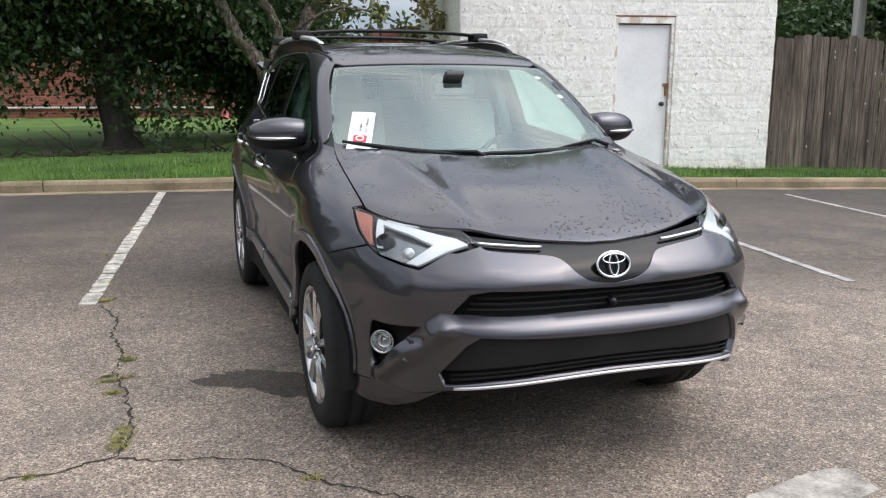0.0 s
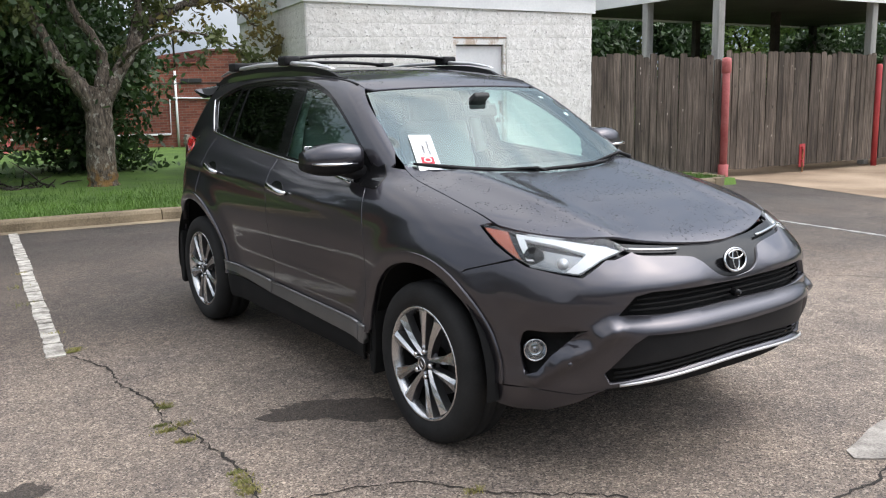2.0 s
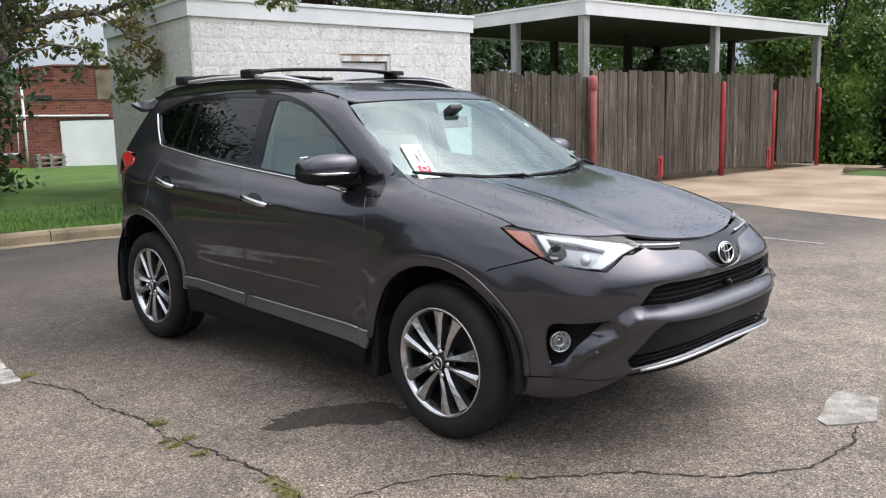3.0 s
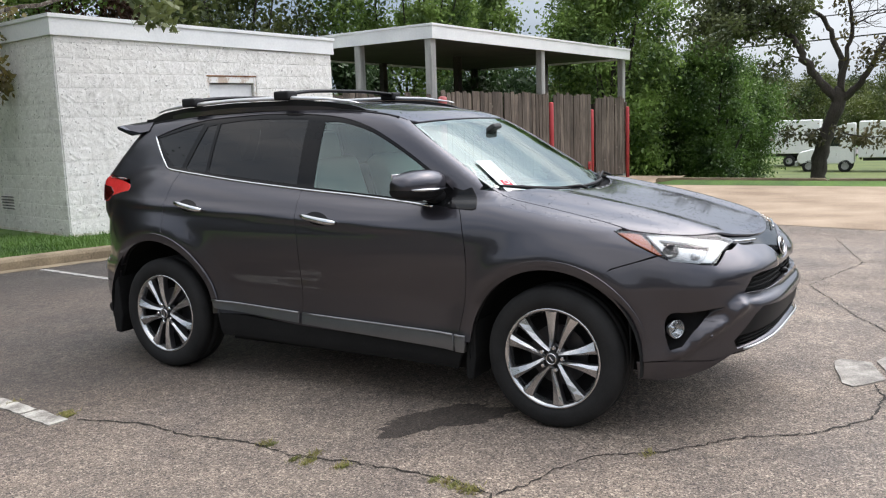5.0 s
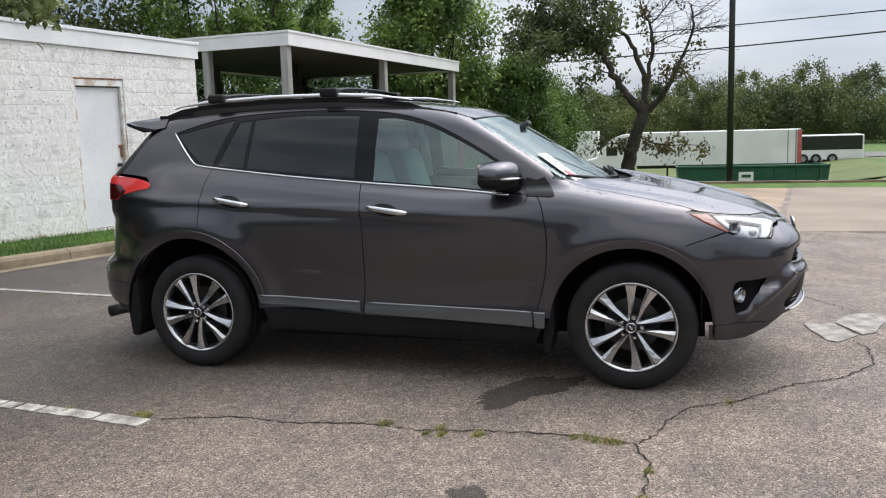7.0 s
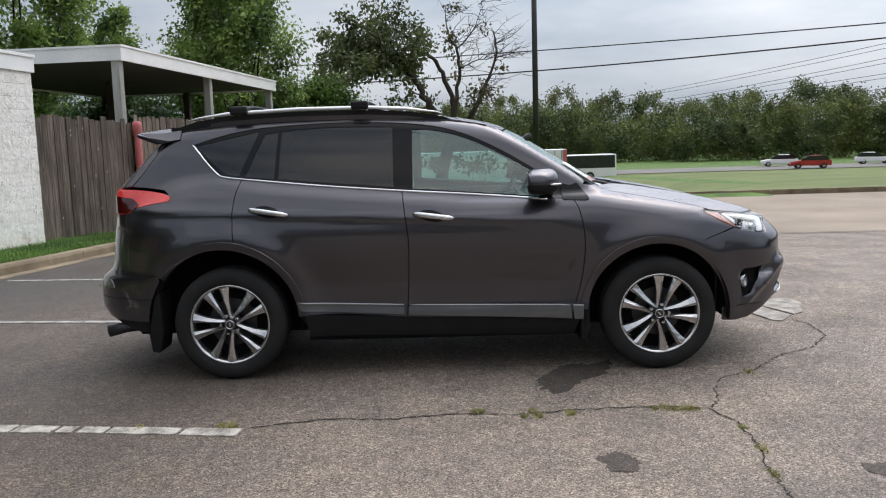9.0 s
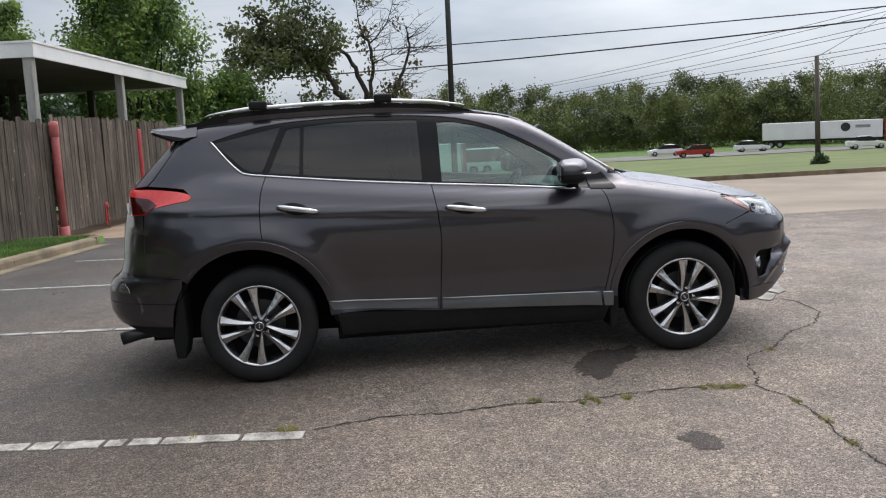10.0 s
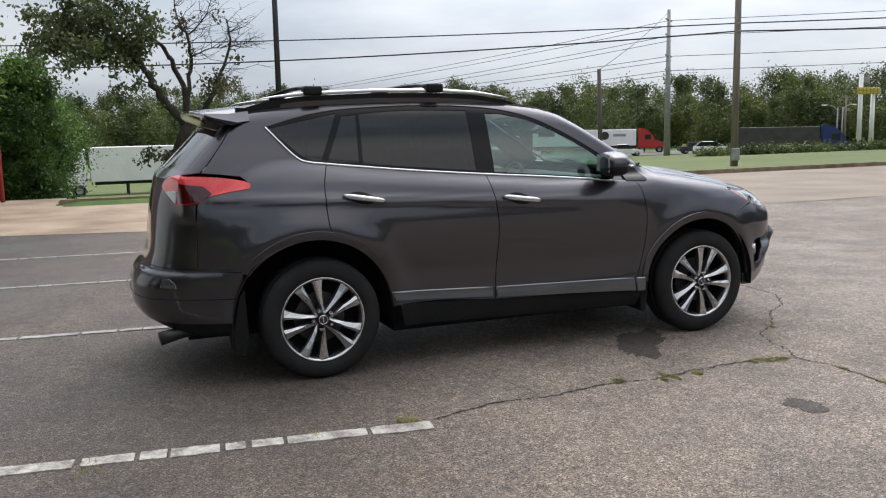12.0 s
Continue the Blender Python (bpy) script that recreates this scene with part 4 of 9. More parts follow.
def fence_panel(name, a, b, height, lift, label, category):
    """Upright boards from a to b on two rails."""
    f = thing(name, label, category, "fence panels", at=(*((a + b) / 2).xy, lot_z((a.x + b.x) / 2, 0)))
    u = (b - a).normalized()
    n, length = int((b - a).length / 0.143), (b - a).length
    turn = math.atan2(u.y, u.x)
    for i in range(n):
        p = a + u * (length * (i + 0.5) / n)
        ob = new("board", r_board.choice(BOARDS))
        ob.matrix_basis = pose(p.x, p.y, lot_z(p.x, p.y) + lift + r_board.uniform(-0.01, 0.012), r_board.uniform(-0.4, 0.4), r_board.uniform(-0.5, 0.5), math.degrees(turn)) @ Matrix.Diagonal((length / n / 0.143 * r_board.uniform(0.94, 0.99), 1, height * r_board.uniform(0.972, 1.012), 1))
        ob.parent = f
        ob.matrix_parent_inverse = f.matrix_basis.inverted()
    for z in (0.35, 1.5):
        m = (a + b) / 2 + Vector((-u.y, u.x, 0)) * 0.035
        part("rail", box(bmesh.new(), (length, 0.04, 0.09), Matrix.Translation((m.x, m.y, lot_z(m.x, 0) + z)) @ Matrix.Rotation(turn, 4, "Z"), 0.004), M_BOARD, f)
    return f


FU = (FENCE_C - FENCE_B).normalized()
fence_panel("fence", FENCE_A, FENCE_B + FU * 0.14, 2.16, 0.10, "weathered grey wooden board fence beside the white building", "fence")
fence_panel("gate", FENCE_B + FU * 0.29, FENCE_B + FU * 4.38, 2.20, 0.15, "weathered wide wooden board gate, closed", "gate")
fence_panel("gate", FENCE_B + FU * 4.60, FENCE_B + FU * 6.42, 2.16, 0.15, "weathered wooden board gate, closed", "gate")
fence_panel("gate", FENCE_B + FU * 6.66, FENCE_C, 2.12, 0.12, "weathered wooden board gate at the enclosure's end", "gate")
fence_panel("fence", FENCE_C + FU * 0.1, FENCE_C + FU * 0.1 + Vector((-FU.y, FU.x, 0)) * 4.6, 2.0, 0.10, "weathered grey wooden fence on the enclosure's flank", "fence")


def red_post(p, radius, height, label, cap, paint):
    post = thing("bollard", label, "post", "red gate posts", at=(p.x, p.y, lot_z(p.x, 0)))
    z = lot_z(p.x, 0)
    part("pipe", lathe(bmesh.new(), [(0, -0.05), (radius, -0.05), (radius, height - 0.02), (radius * 0.8, height), (0, height + 0.005)], Matrix.Translation((p.x, p.y, z)), 24), paint, post, smooth=True)
    if cap:
        part("sleeve", lathe(bmesh.new(), [(radius + 0.006, 0), (radius + 0.018, 0.01), (radius + 0.018, 0.2), (radius + 0.010, 0.27), (radius * 0.5, 0.285), (0, 0.285)], Matrix.Translation((p.x, p.y, z + height - 0.26)), 24), paint, post, "thicker red collar at the top", smooth=True)
        part("sleeve", lathe(bmesh.new(), [(radius + 0.004, 0.26), (radius + 0.026, 0.25), (radius + 0.026, 0.02), (radius + 0.028, 0)], Matrix.Translation((p.x, p.y, z)), 24), paint, post, "thicker red collar at the foot", smooth=True)
    return post


red_post(FENCE_B + FU * 0.17 + Vector((FU.y, -FU.x, 0)) * 0.12, 0.070, 2.20, "faded red steel pipe post with a collar", True, M_REDPIPE)
red_post(FENCE_B + FU * 4.49, 0.058, 2.1, "worn red steel gate post", False, M_REDPOST)
red_post(FENCE_B + FU * 6.54 + Vector((-FU.y, FU.x, 0)) * 0.05, 0.055, 1.9, "worn red steel gate post", False, M_REDPOST)
red_post(FENCE_C + FU * 0.06 + Vector((FU.y, -FU.x, 0)) * 0.06, 0.05, 1.95, "worn red steel gate post", False, M_REDPOST)
for d in (2.34, 6.30):
    q = FENCE_B + FU * d + Vector((FU.y, -FU.x, 0)) * 0.022
    z, turn = lot_z(q.x, 0), math.degrees(math.atan2(FU.y, FU.x))
    br = thing("gate_latch", "short worn red steel drop bolt low on the gate", "latch", "gate latches", at=(q.x, q.y, z))
    part("plate", boxed((0.15, 0.012, 0.46), (q.x, q.y, z + 0.10), turn, 0.003), M_REDPOST, br, "worn red back plate")
    p = q + Vector((FU.y, -FU.x, 0)) * 0.022
    part("bolt", tube(bmesh.new(), [(p.x, p.y, z + 0.005), (p.x, p.y, z + 0.52)], 0.014, 8), M_RUST, br, "rusty drop bolt")
    for h in (0.20, 0.46):
        part("guide", boxed((0.07, 0.032, 0.05), (p.x, p.y, z + h), turn, 0.004), M_REDPOST, br)

CAN_A, CAN_B = Vector((10.96, 6.32, 0)), Vector((19.95, 5.14, 0))
CU = (CAN_B - CAN_A).normalized()
CN = Vector((-CU.y, CU.x, 0))
CAN_DEPTH = 5.6


def can_z(u):
    return 3.44 - 0.018 * u


canopy = thing("canopy", "open flat-roofed canopy with white fascia on grey posts", "canopy", at=(15, 8, -0.3))


def can_box(u0, u1, n0, n1, z0, z1):
    bm = bmesh.new()
    lo, hi = [], []
    for u, n in ((u0, n0), (u1, n0), (u1, n1), (u0, n1)):
        p = CAN_A + CU * u + CN * n
        lo.append(bm.verts.new((p.x, p.y, can_z(u) + z0)))
        hi.append(bm.verts.new((p.x, p.y, can_z(u) + z1)))
    for q in (lo[::-1], hi, *((lo[i], lo[(i + 1) % 4], hi[(i + 1) % 4], hi[i]) for i in range(4))):
        bm.faces.new(q)
    return bm


CLEN = (CAN_B - CAN_A).length
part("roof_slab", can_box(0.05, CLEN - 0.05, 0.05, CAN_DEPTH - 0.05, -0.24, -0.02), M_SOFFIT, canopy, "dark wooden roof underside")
for a in ((0, CLEN, 0, 0.045), (0, CLEN, CAN_DEPTH - 0.045, CAN_DEPTH), (0, 0.045, 0.047, CAN_DEPTH - 0.047), (CLEN - 0.045, CLEN, 0.047, CAN_DEPTH - 0.047)):
    part("fascia", can_box(*a, -0.29, -0.03), M_TRIMWHITE, canopy)
for a in ((-0.02, CLEN + 0.02, -0.02, 0.06), (-0.02, CLEN + 0.02, CAN_DEPTH - 0.06, CAN_DEPTH + 0.02), (-0.02, 0.06, 0.062, CAN_DEPTH - 0.062), (CLEN - 0.06, CLEN + 0.02, 0.062, CAN_DEPTH - 0.062)):
    part("drip_edge", can_box(*a, -0.03, 0.012), M_TRIMWHITE, canopy)
# posts deep under the roof get dark bark, its shade put into their colour
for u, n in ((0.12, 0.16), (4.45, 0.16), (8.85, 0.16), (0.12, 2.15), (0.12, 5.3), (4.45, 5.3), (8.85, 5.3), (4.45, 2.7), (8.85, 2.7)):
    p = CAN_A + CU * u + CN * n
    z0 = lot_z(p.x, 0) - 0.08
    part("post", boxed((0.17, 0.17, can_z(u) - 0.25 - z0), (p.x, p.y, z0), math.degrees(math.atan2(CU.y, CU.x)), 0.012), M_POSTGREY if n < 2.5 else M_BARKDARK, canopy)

# ---- trees and bushes ----


def leaf_mesh(name, centres, sigma, count, size, seed, flat=1.0, corners=4):
    """Leaves scattered round centres: folded four-cornered blades, each turned its own way."""
    r = np.random.default_rng(seed)
    c = np.asarray(centres, float)
    s = np.broadcast_to(np.asarray(sigma, float), (len(c),))
    i = r.integers(0, len(c), count)
    p = c[i] + r.normal(0, 1, (count, 3)) * s[i][:, None] * np.array((1, 1, flat))
    d = r.normal(0, 1, (count, 3))
    d[:, 2] -= 0.5
    d /= np.linalg.norm(d, axis=1)[:, None]
    e = np.cross(d, r.normal(0, 1, (count, 3)))
    e /= np.linalg.norm(e, axis=1)[:, None]
    ln = size * r.uniform(0.6, 1.25, count)[:, None]
    wd = ln * 0.26
    if corners == 3:
        v = np.stack([p + e * wd * 1.3, p + d * ln, p - e * wd * 1.3], 1).reshape(-1, 3)
    else:
        v = np.stack([p, p + d * ln * 0.5 + e * wd, p + d * ln, p + d * ln * 0.5 - e * wd], 1).reshape(-1, 3)
    return raw_mesh(name, v.tolist(), np.arange(count * corners).reshape(-1, corners).tolist())


def limb(bm, start, goal, r0, r1, seed, sag=0.0, wander=0.12, n=8, sides=8):
    """A crooked limb from start to goal; gives back its points."""
    a, b = Vector(start), Vector(goal)
    ln = (b - a).length
    pts = []
    for i in range(n + 1):
        t = i / n
        w = math.sin(t * math.pi) * wander * ln
        o = Vector((noise.noise((t * 2.2 + seed, seed, 0)), noise.noise((seed, t * 2.2 + seed, 3)), noise.noise((2, seed, t * 2.2 + seed)))) * w
        pts.append(a.lerp(b, t) + o + Vector((0, 0, -sag * t * t * ln)))
    tube(bm, pts, [r0 + (r1 - r0) * (i / n) ** 0.8 for i in range(n + 1)], sides)
    return pts


def tree(label, base, trunk_top, r0, limbs, leaves, size, sigma, seed, bark, leaf, twigs=5, reach=1.0, group="", flat=0.8, droop=0.0):
    """A tree: a flared trunk, limbs (start share of the trunk, goal, radius), twigs from each limb, and leaves round the twigs' ends."""
    r = random.Random(seed)
    t = thing("tree", label, "tree", group, at=base)
    bm = bmesh.new()
    b, top = Vector(base), Vector(trunk_top)
    pts = limb(bm, b + Vector((0, 0, 0.25)), top, r0, r0 * 0.62, seed, 0, 0.10, 8, 12)
    tube(bm, [b + Vector((0, 0, -0.2)), b + Vector((0, 0, 0.0)), b + Vector((0, 0, 0.12)), pts[0], pts[1], pts[2]], [r0 * 1.6, r0 * 1.3, r0 * 1.14, r0 * 1.04, r0 * 0.945, r0 * 0.80], 14)
    ends = []
    for k, (f, goal, lr) in enumerate(limbs):
        s = pts[min(int(f * 8), 8)]
        lp = limb(bm, s, goal, lr, lr * 0.3, seed + k * 3.7, 0, 0.16)
        for j in range(twigs if lr > 0.05 else 3):
            q = lp[r.randint(3, 8)]
            d = Vector((r.gauss(0, 1), r.gauss(0, 1), r.gauss(0.15 - droop, 0.6))).normalized() * reach * r.uniform(0.5, 1.2)
            tp = limb(bm, q, q + d, lr * 0.28, 0.006, seed + j + k * 11, droop * 0.4, 0.2, 4, 5)
            ends += [tp[2], tp[3], tp[4]]
        ends.append(lp[-1])
    part("trunk", bm, bark, t, smooth=True)
    if leaves:
        part_mesh("crown", leaf_mesh("crown", [tuple(e) for e in ends], sigma, leaves, size, seed, flat), leaf, t)
    return t


def ring_limbs(centre, rx, rz, n, seed, f0=0.6, lr=0.09, zlo=-0.5):
    r = random.Random(seed)
    out = []
    for i in range(n):
        a = 2 * math.pi * (i + r.uniform(-0.3, 0.3)) / n
        e = r.uniform(zlo, 1.0)
        q = rx * math.sqrt(max(1 - e * e * 0.8, 0.1)) * r.uniform(0.6, 1.0)
        out.append((r.uniform(f0, 1.0), (centre[0] + q * math.cos(a), centre[1] + q * math.sin(a), centre[2] + rz * e), lr * r.uniform(0.6, 1.2)))
    return out


tree("broad dark-leaved tree with low drooping branches on the grass", (-1.75, 11.7, 0.1), (-2.0, 11.8, 2.6), 0.30,
     ring_limbs((-3.0, 12.9, 4.1), 4.2, 2.9, 32, 4, 0.4, 0.12, -0.62) + [(0.6, (-1.35, 11.1, 1.3), 0.04)], 120000, 0.135, 0.40, 4, M_BARKDARK, M_LEAF, 9, 1.2, droop=0.28)


def bough(bm, pts, r0, r1, seed, sides=10, rough=0.05):
    """A crooked limb that passes through points; gives back its places."""
    q, out = [Vector(p) for p in pts], []
    for i in range(len(q) - 1):
        a, b, c, d = q[max(i - 1, 0)], q[i], q[i + 1], q[min(i + 2, len(q) - 1)]
        for j in range(5):
            t = j / 5
            out.append(0.5 * (2 * b + (c - a) * t + (2 * a - 5 * b + 4 * c - d) * t * t + (3 * b - a - 3 * c + d) * t ** 3))
    out.append(q[-1])
    n = len(out) - 1
    radii = [r0 + (r1 - r0) * (i / n) ** 0.8 for i in range(n + 1)]
    out = [p + Vector((noise.noise((i * 0.6, seed, 0)), noise.noise((seed, i * 0.6, 5)), noise.noise((9, seed, i * 0.6)))) * rough * min(i, 3) / 3 for i, p in enumerate(out)]
    tube(bm, out, [r * (1 + 0.16 * noise.noise((i * 0.9, seed, 2))) for i, r in enumerate(radii)], sides)
    return out


def sprays(bm, line, first, count, reach, r0, rnd, seed, up=0.1, keep=(0.4, 1.0)):
    """Side twigs along a limb; gives back the places where leaves sit."""
    ends = []
    for j in range(count):
        q = line[rnd.randint(first, len(line) - 1)]
        d = Vector((rnd.gauss(0, 1), rnd.gauss(0, 1), rnd.gauss(up, 0.6))).normalized() * reach * rnd.uniform(0.5, 1.2)
        tp = limb(bm, q, q + d, r0, 0.004, seed + j * 1.3, 0.0, 0.22, 5, 5)
        for e in tp[2:]:
            if rnd.uniform(0, 1) < keep[1]:
                ends.append(tuple(e))
    return ends


leaning = thing("tree", "leaning grey tree with lichen bark and sparse yellowing leaves", "tree", at=(0.66, 10.1, 0.1))
rl = random.Random(8)
bm = bmesh.new()
trunk_line = bough(bm, [(0.66, 10.1, -0.05), (0.66, 10.1, 0.12), (0.65, 10.08, 0.5), (0.66, 10.05, 0.95), (0.68, 10.05, 1.35), (0.70, 10.05, 1.66)], 0.25, 0.185, 1.2, 18, 0.02)
bough(bm, [(0.66, 10.1, -0.05), (0.66, 10.1, 0.10), (0.65, 10.09, 0.45)], 0.34, 0.18, 4.2, 16, 0.0)
limb_a = bough(bm, [(0.60, 10.05, 1.35), (0.40, 10.02, 1.72), (0.12, 10.0, 2.05), (-0.12, 9.95, 2.55), (-0.28, 9.9, 2.9), (-0.85, 9.8, 4.2), (-1.4, 9.6, 5.5)], 0.15, 0.05, 2.1, 12)
limb_b = bough(bm, [(0.70, 10.05, 1.5), (0.80, 10.06, 1.92), (0.74, 10.06, 2.32), (0.42, 10.06, 2.86), (0.15, 10.1, 4.2), (0.3, 9.9, 5.8)], 0.115, 0.035, 3.4, 12)
limb_c = bough(bm, [(0.78, 10.05, 1.45), (0.96, 10.05, 1.78), (1.22, 10.04, 2.16), (1.42, 10.02, 2.50), (1.72, 10.0, 2.75), (2.31, 9.9, 2.98), (2.75, 9.7, 3.04), (3.5, 9.1, 3.3), (4.2, 8.4, 3.5)], 0.135, 0.022, 5.7, 12)
limb_d = bough(bm, [(1.20, 10.04, 2.12), (1.36, 10.05, 2.64), (1.46, 10.05, 3.07), (1.8, 10.0, 4.4), (2.5, 9.7, 6.0)], 0.095, 0.03, 7.9, 10)
limb_e = bough(bm, [(2.1, 9.92, 2.9), (2.5, 9.3, 2.95), (2.75, 9.0, 2.66), (3.1, 8.9, 2.48), (3.46, 8.9, 2.32)], 0.03, 0.006, 9.3, 7)
limb_f = bough(bm, [(1.02, 10.0, 1.95), (1.2, 9.3, 2.28), (1.74, 9.0, 2.45), (2.27, 9.0, 2.34), (2.61, 9.0, 2.17), (2.82, 9.0, 1.80)], 0.035, 0.006, 11.1, 7)
limb_g = bough(bm, [(1.46, 10.05, 3.0), (2.2, 9.6, 3.8), (3.2, 9.2, 4.9), (4.2, 9.0, 5.9)], 0.06, 0.02, 12.6, 8)
for k in range(9):
    q = trunk_line[8 + k]
    a = rl.uniform(0, 6.28)
    bmesh.ops.create_icosphere(bm, subdivisions=2, radius=rl.uniform(0.05, 0.10), matrix=Matrix.Translation(q + Vector((math.cos(a), math.sin(a), 0)) * 0.13) @ Matrix.Diagonal((1, 1, 1.5, 1)))
dark_ends, pale_ends = [], []
for line, first, count, reach in ((limb_a, 18, 14, 0.8), (limb_b, 16, 14, 0.8), (limb_d, 9, 14, 0.85), (limb_g, 6, 15, 0.8)):
    dark_ends += sprays(bm, line, first, count, reach, 0.016, rl, first + reach)
for line, first, count, reach in ((limb_c, 16, 9, 0.45), (limb_e, 6, 9, 0.35)):
    pale_ends += sprays(bm, line, first, count, reach, 0.009, rl, 33 + first, -0.2)
low_ends = sprays(bm, limb_f, 7, 13, 0.34, 0.008, rl, 52, -0.2) + sprays(bm, limb_c, 10, 4, 0.4, 0.010, rl, 61, 0.2)
b1 = limb(bm, limb_g[10], (2.9, 7.6, 4.3), 0.04, 0.028, 5.1)
b2 = limb(bm, b1[-1], (3.5, 6.15, 3.15), 0.028, 0.008, 6.4)
part("trunk", bm, M_BARK, leaning, smooth=True)
crown_tops = [(rl.uniform(-2.2, 4.4), rl.uniform(8.4, 11.2), rl.uniform(4.3, 7.2)) for _ in range(46)]
part_mesh("crown", leaf_mesh("crown", dark_ends + crown_tops, [0.18] * len(dark_ends) + [0.36] * len(crown_tops), 15000, 0.13, 8, 0.8), M_LEAFOLIVE, leaning)
part_mesh("low_leaves", leaf_mesh("low_leaves", low_ends, 0.06, 620, 0.12, 18), M_LEAFOLIVE, leaning)
part_mesh("yellow_leaves", leaf_mesh("yellow_leaves", pale_ends, 0.07, 640, 0.12, 19), M_LEAFYELLOW, leaning, "yellowing leaves on the outer branches")
part_mesh("branch_leaves", leaf_mesh("branch_leaves", [tuple(p) for p in b2[4:]] + [(3.75, 6.2, 3.1), (3.3, 6.0, 3.2), (3.55, 6.0, 2.95), (3.9, 6.3, 3.25)], 0.13, 420, 0.15, 61), M_LEAFOLIVE, leaning, "leaves hanging over the white building's roof")
tree("dark-leaved tree close behind the leaning grey tree", (1.3, 13.6, 0.1), (1.2, 13.6, 1.8), 0.16,
     ring_limbs((0.85, 13.4, 2.3), 1.35, 1.9, 14, 6, 0.4, 0.07, -0.9), 21000, 0.16, 0.34, 27, M_BARKDARK, M_LEAF, 7, 0.8, droop=0.3)
half_dead = thing("tree", "half-dead crooked tree with bare limbs and sparse leaves", "tree", at=(22.7, 0.44, land_z(22.7, 0.44)))
rh = random.Random(31)
bm = bmesh.new()
DX = 22.7
trunk_line = bough(bm, [(DX, 0.46, -1.1), (DX, 0.44, -0.6), (DX, 0.38, 0.1), (DX + 0.05, 0.20, 0.8), (DX, -0.06, 1.5), (DX, -0.12, 1.95)], 0.24, 0.17, 1.7, 14, 0.05)
d_left = bough(bm, [(DX, -0.08, 1.6), (DX - 0.1, 0.36, 2.12), (DX - 0.2, 0.80, 2.75), (DX - 0.2, 1.0, 3.2), (DX - 0.1, 1.35, 3.65), (DX, 1.72, 4.3), (DX + 0.1, 2.25, 4.85), (DX + 0.2, 3.0, 5.25)], 0.15, 0.04, 2.9, 10, 0.10)
d_mid = bough(bm, [(DX, -0.1, 1.8), (DX + 0.2, -0.10, 2.65), (DX + 0.3, 0.19, 3.45), (DX + 0.3, 0.50, 4.05), (DX + 0.2, 1.0, 4.25), (DX + 0.2, 1.6, 4.42), (DX, 2.6, 4.4)], 0.11, 0.025, 4.1, 9, 0.10)
d_right = bough(bm, [(DX, -0.08, 1.6), (DX - 0.1, -0.45, 1.9), (DX - 0.2, -0.76, 2.32), (DX - 0.2, -1.0, 2.8), (DX - 0.1, -1.22, 3.25), (DX, -1.52, 4.05), (DX, -1.5, 4.9)], 0.13, 0.02, 5.3, 9, 0.08)
d_bare = bough(bm, [(DX, -0.12, 1.9), (DX + 0.1, -0.22, 2.9), (DX + 0.1, -0.36, 3.75), (DX, -0.22, 4.36), (DX, 0.0, 4.8), (DX, 0.07, 5.7)], 0.09, 0.012, 6.6, 9, 0.08)
d_bare2 = bough(bm, [(DX + 0.1, -0.36, 3.7), (DX, -0.88, 3.93), (DX, -1.5, 4.02), (DX, -2.2, 4.12)], 0.03, 0.006, 7.7, 6, 0.05)
d_bare3 = bough(bm, [(DX, -0.24, 4.3), (DX, -0.7, 4.75), (DX, -1.0, 5.3), (DX, -1.1, 5.8)], 0.03, 0.006, 8.9, 6, 0.05)
d_low = bough(bm, [(DX - 0.1, 0.65, 2.6), (DX - 0.3, 0.9, 2.85), (DX - 0.4, 1.2, 2.9), (DX - 0.4, 1.6, 2.7), (DX - 0.4, 1.95, 2.35)], 0.035, 0.008, 9.1, 7, 0.04)
d_foot = bough(bm, [(DX, 0.22, 0.95), (DX - 0.5, -0.3, 0.75), (DX - 0.8, -1.0, 0.6), (DX - 0.8, -2.0, 0.62)], 0.035, 0.008, 10.3, 7, 0.05)
d_foot2 = bough(bm, [(DX, 0.30, 0.9), (DX - 0.5, 0.7, 0.7), (DX - 0.6, 1.15, 0.72)], 0.03, 0.008, 11.3, 7, 0.04)
for line, first, count in ((d_right, 12, 30), (d_bare, 9, 34), (d_bare2, 3, 24), (d_bare3, 2, 22)):
    for j in range(count):
        q = line[rh.randint(first, len(line) - 1)]
        tip = q + Vector((rh.gauss(0, 0.3), rh.gauss(-0.35, 0.5), rh.uniform(-0.15, 0.75)))
        tw = limb(bm, q, tip, 0.011, 0.004, j * 1.7 + first, 0, 0.2, 5, 4)
        for _ in range(2):
            limb(bm, tw[3], tw[3] + Vector((rh.gauss(0, 0.15), rh.gauss(-0.15, 0.28), rh.uniform(-0.2, 0.35))), 0.006, 0.003, j * 2.3, 0, 0.2, 4, 4)
crown_ends = []
for j in range(74):
    a, e = rh.uniform(0, 6.28), rh.uniform(0.05, 1.0) ** 0.6
    goal = Vector((DX + rh.gauss(0, 0.8), 2.6 + 1.95 * e * math.cos(a), 4.4 + (1.75 if math.sin(a) > 0 else 1.3) * e * math.sin(a)))
    src = (d_left if j % 3 else d_mid)
    q = min(src[12:], key=lambda p: (p - goal).length + rh.uniform(0, 0.6))
    tw = limb(bm, q, goal, 0.022, 0.006, j * 1.9, 0, 0.22, 6, 5)
    crown_ends += [tuple(p) for p in tw[3:]]
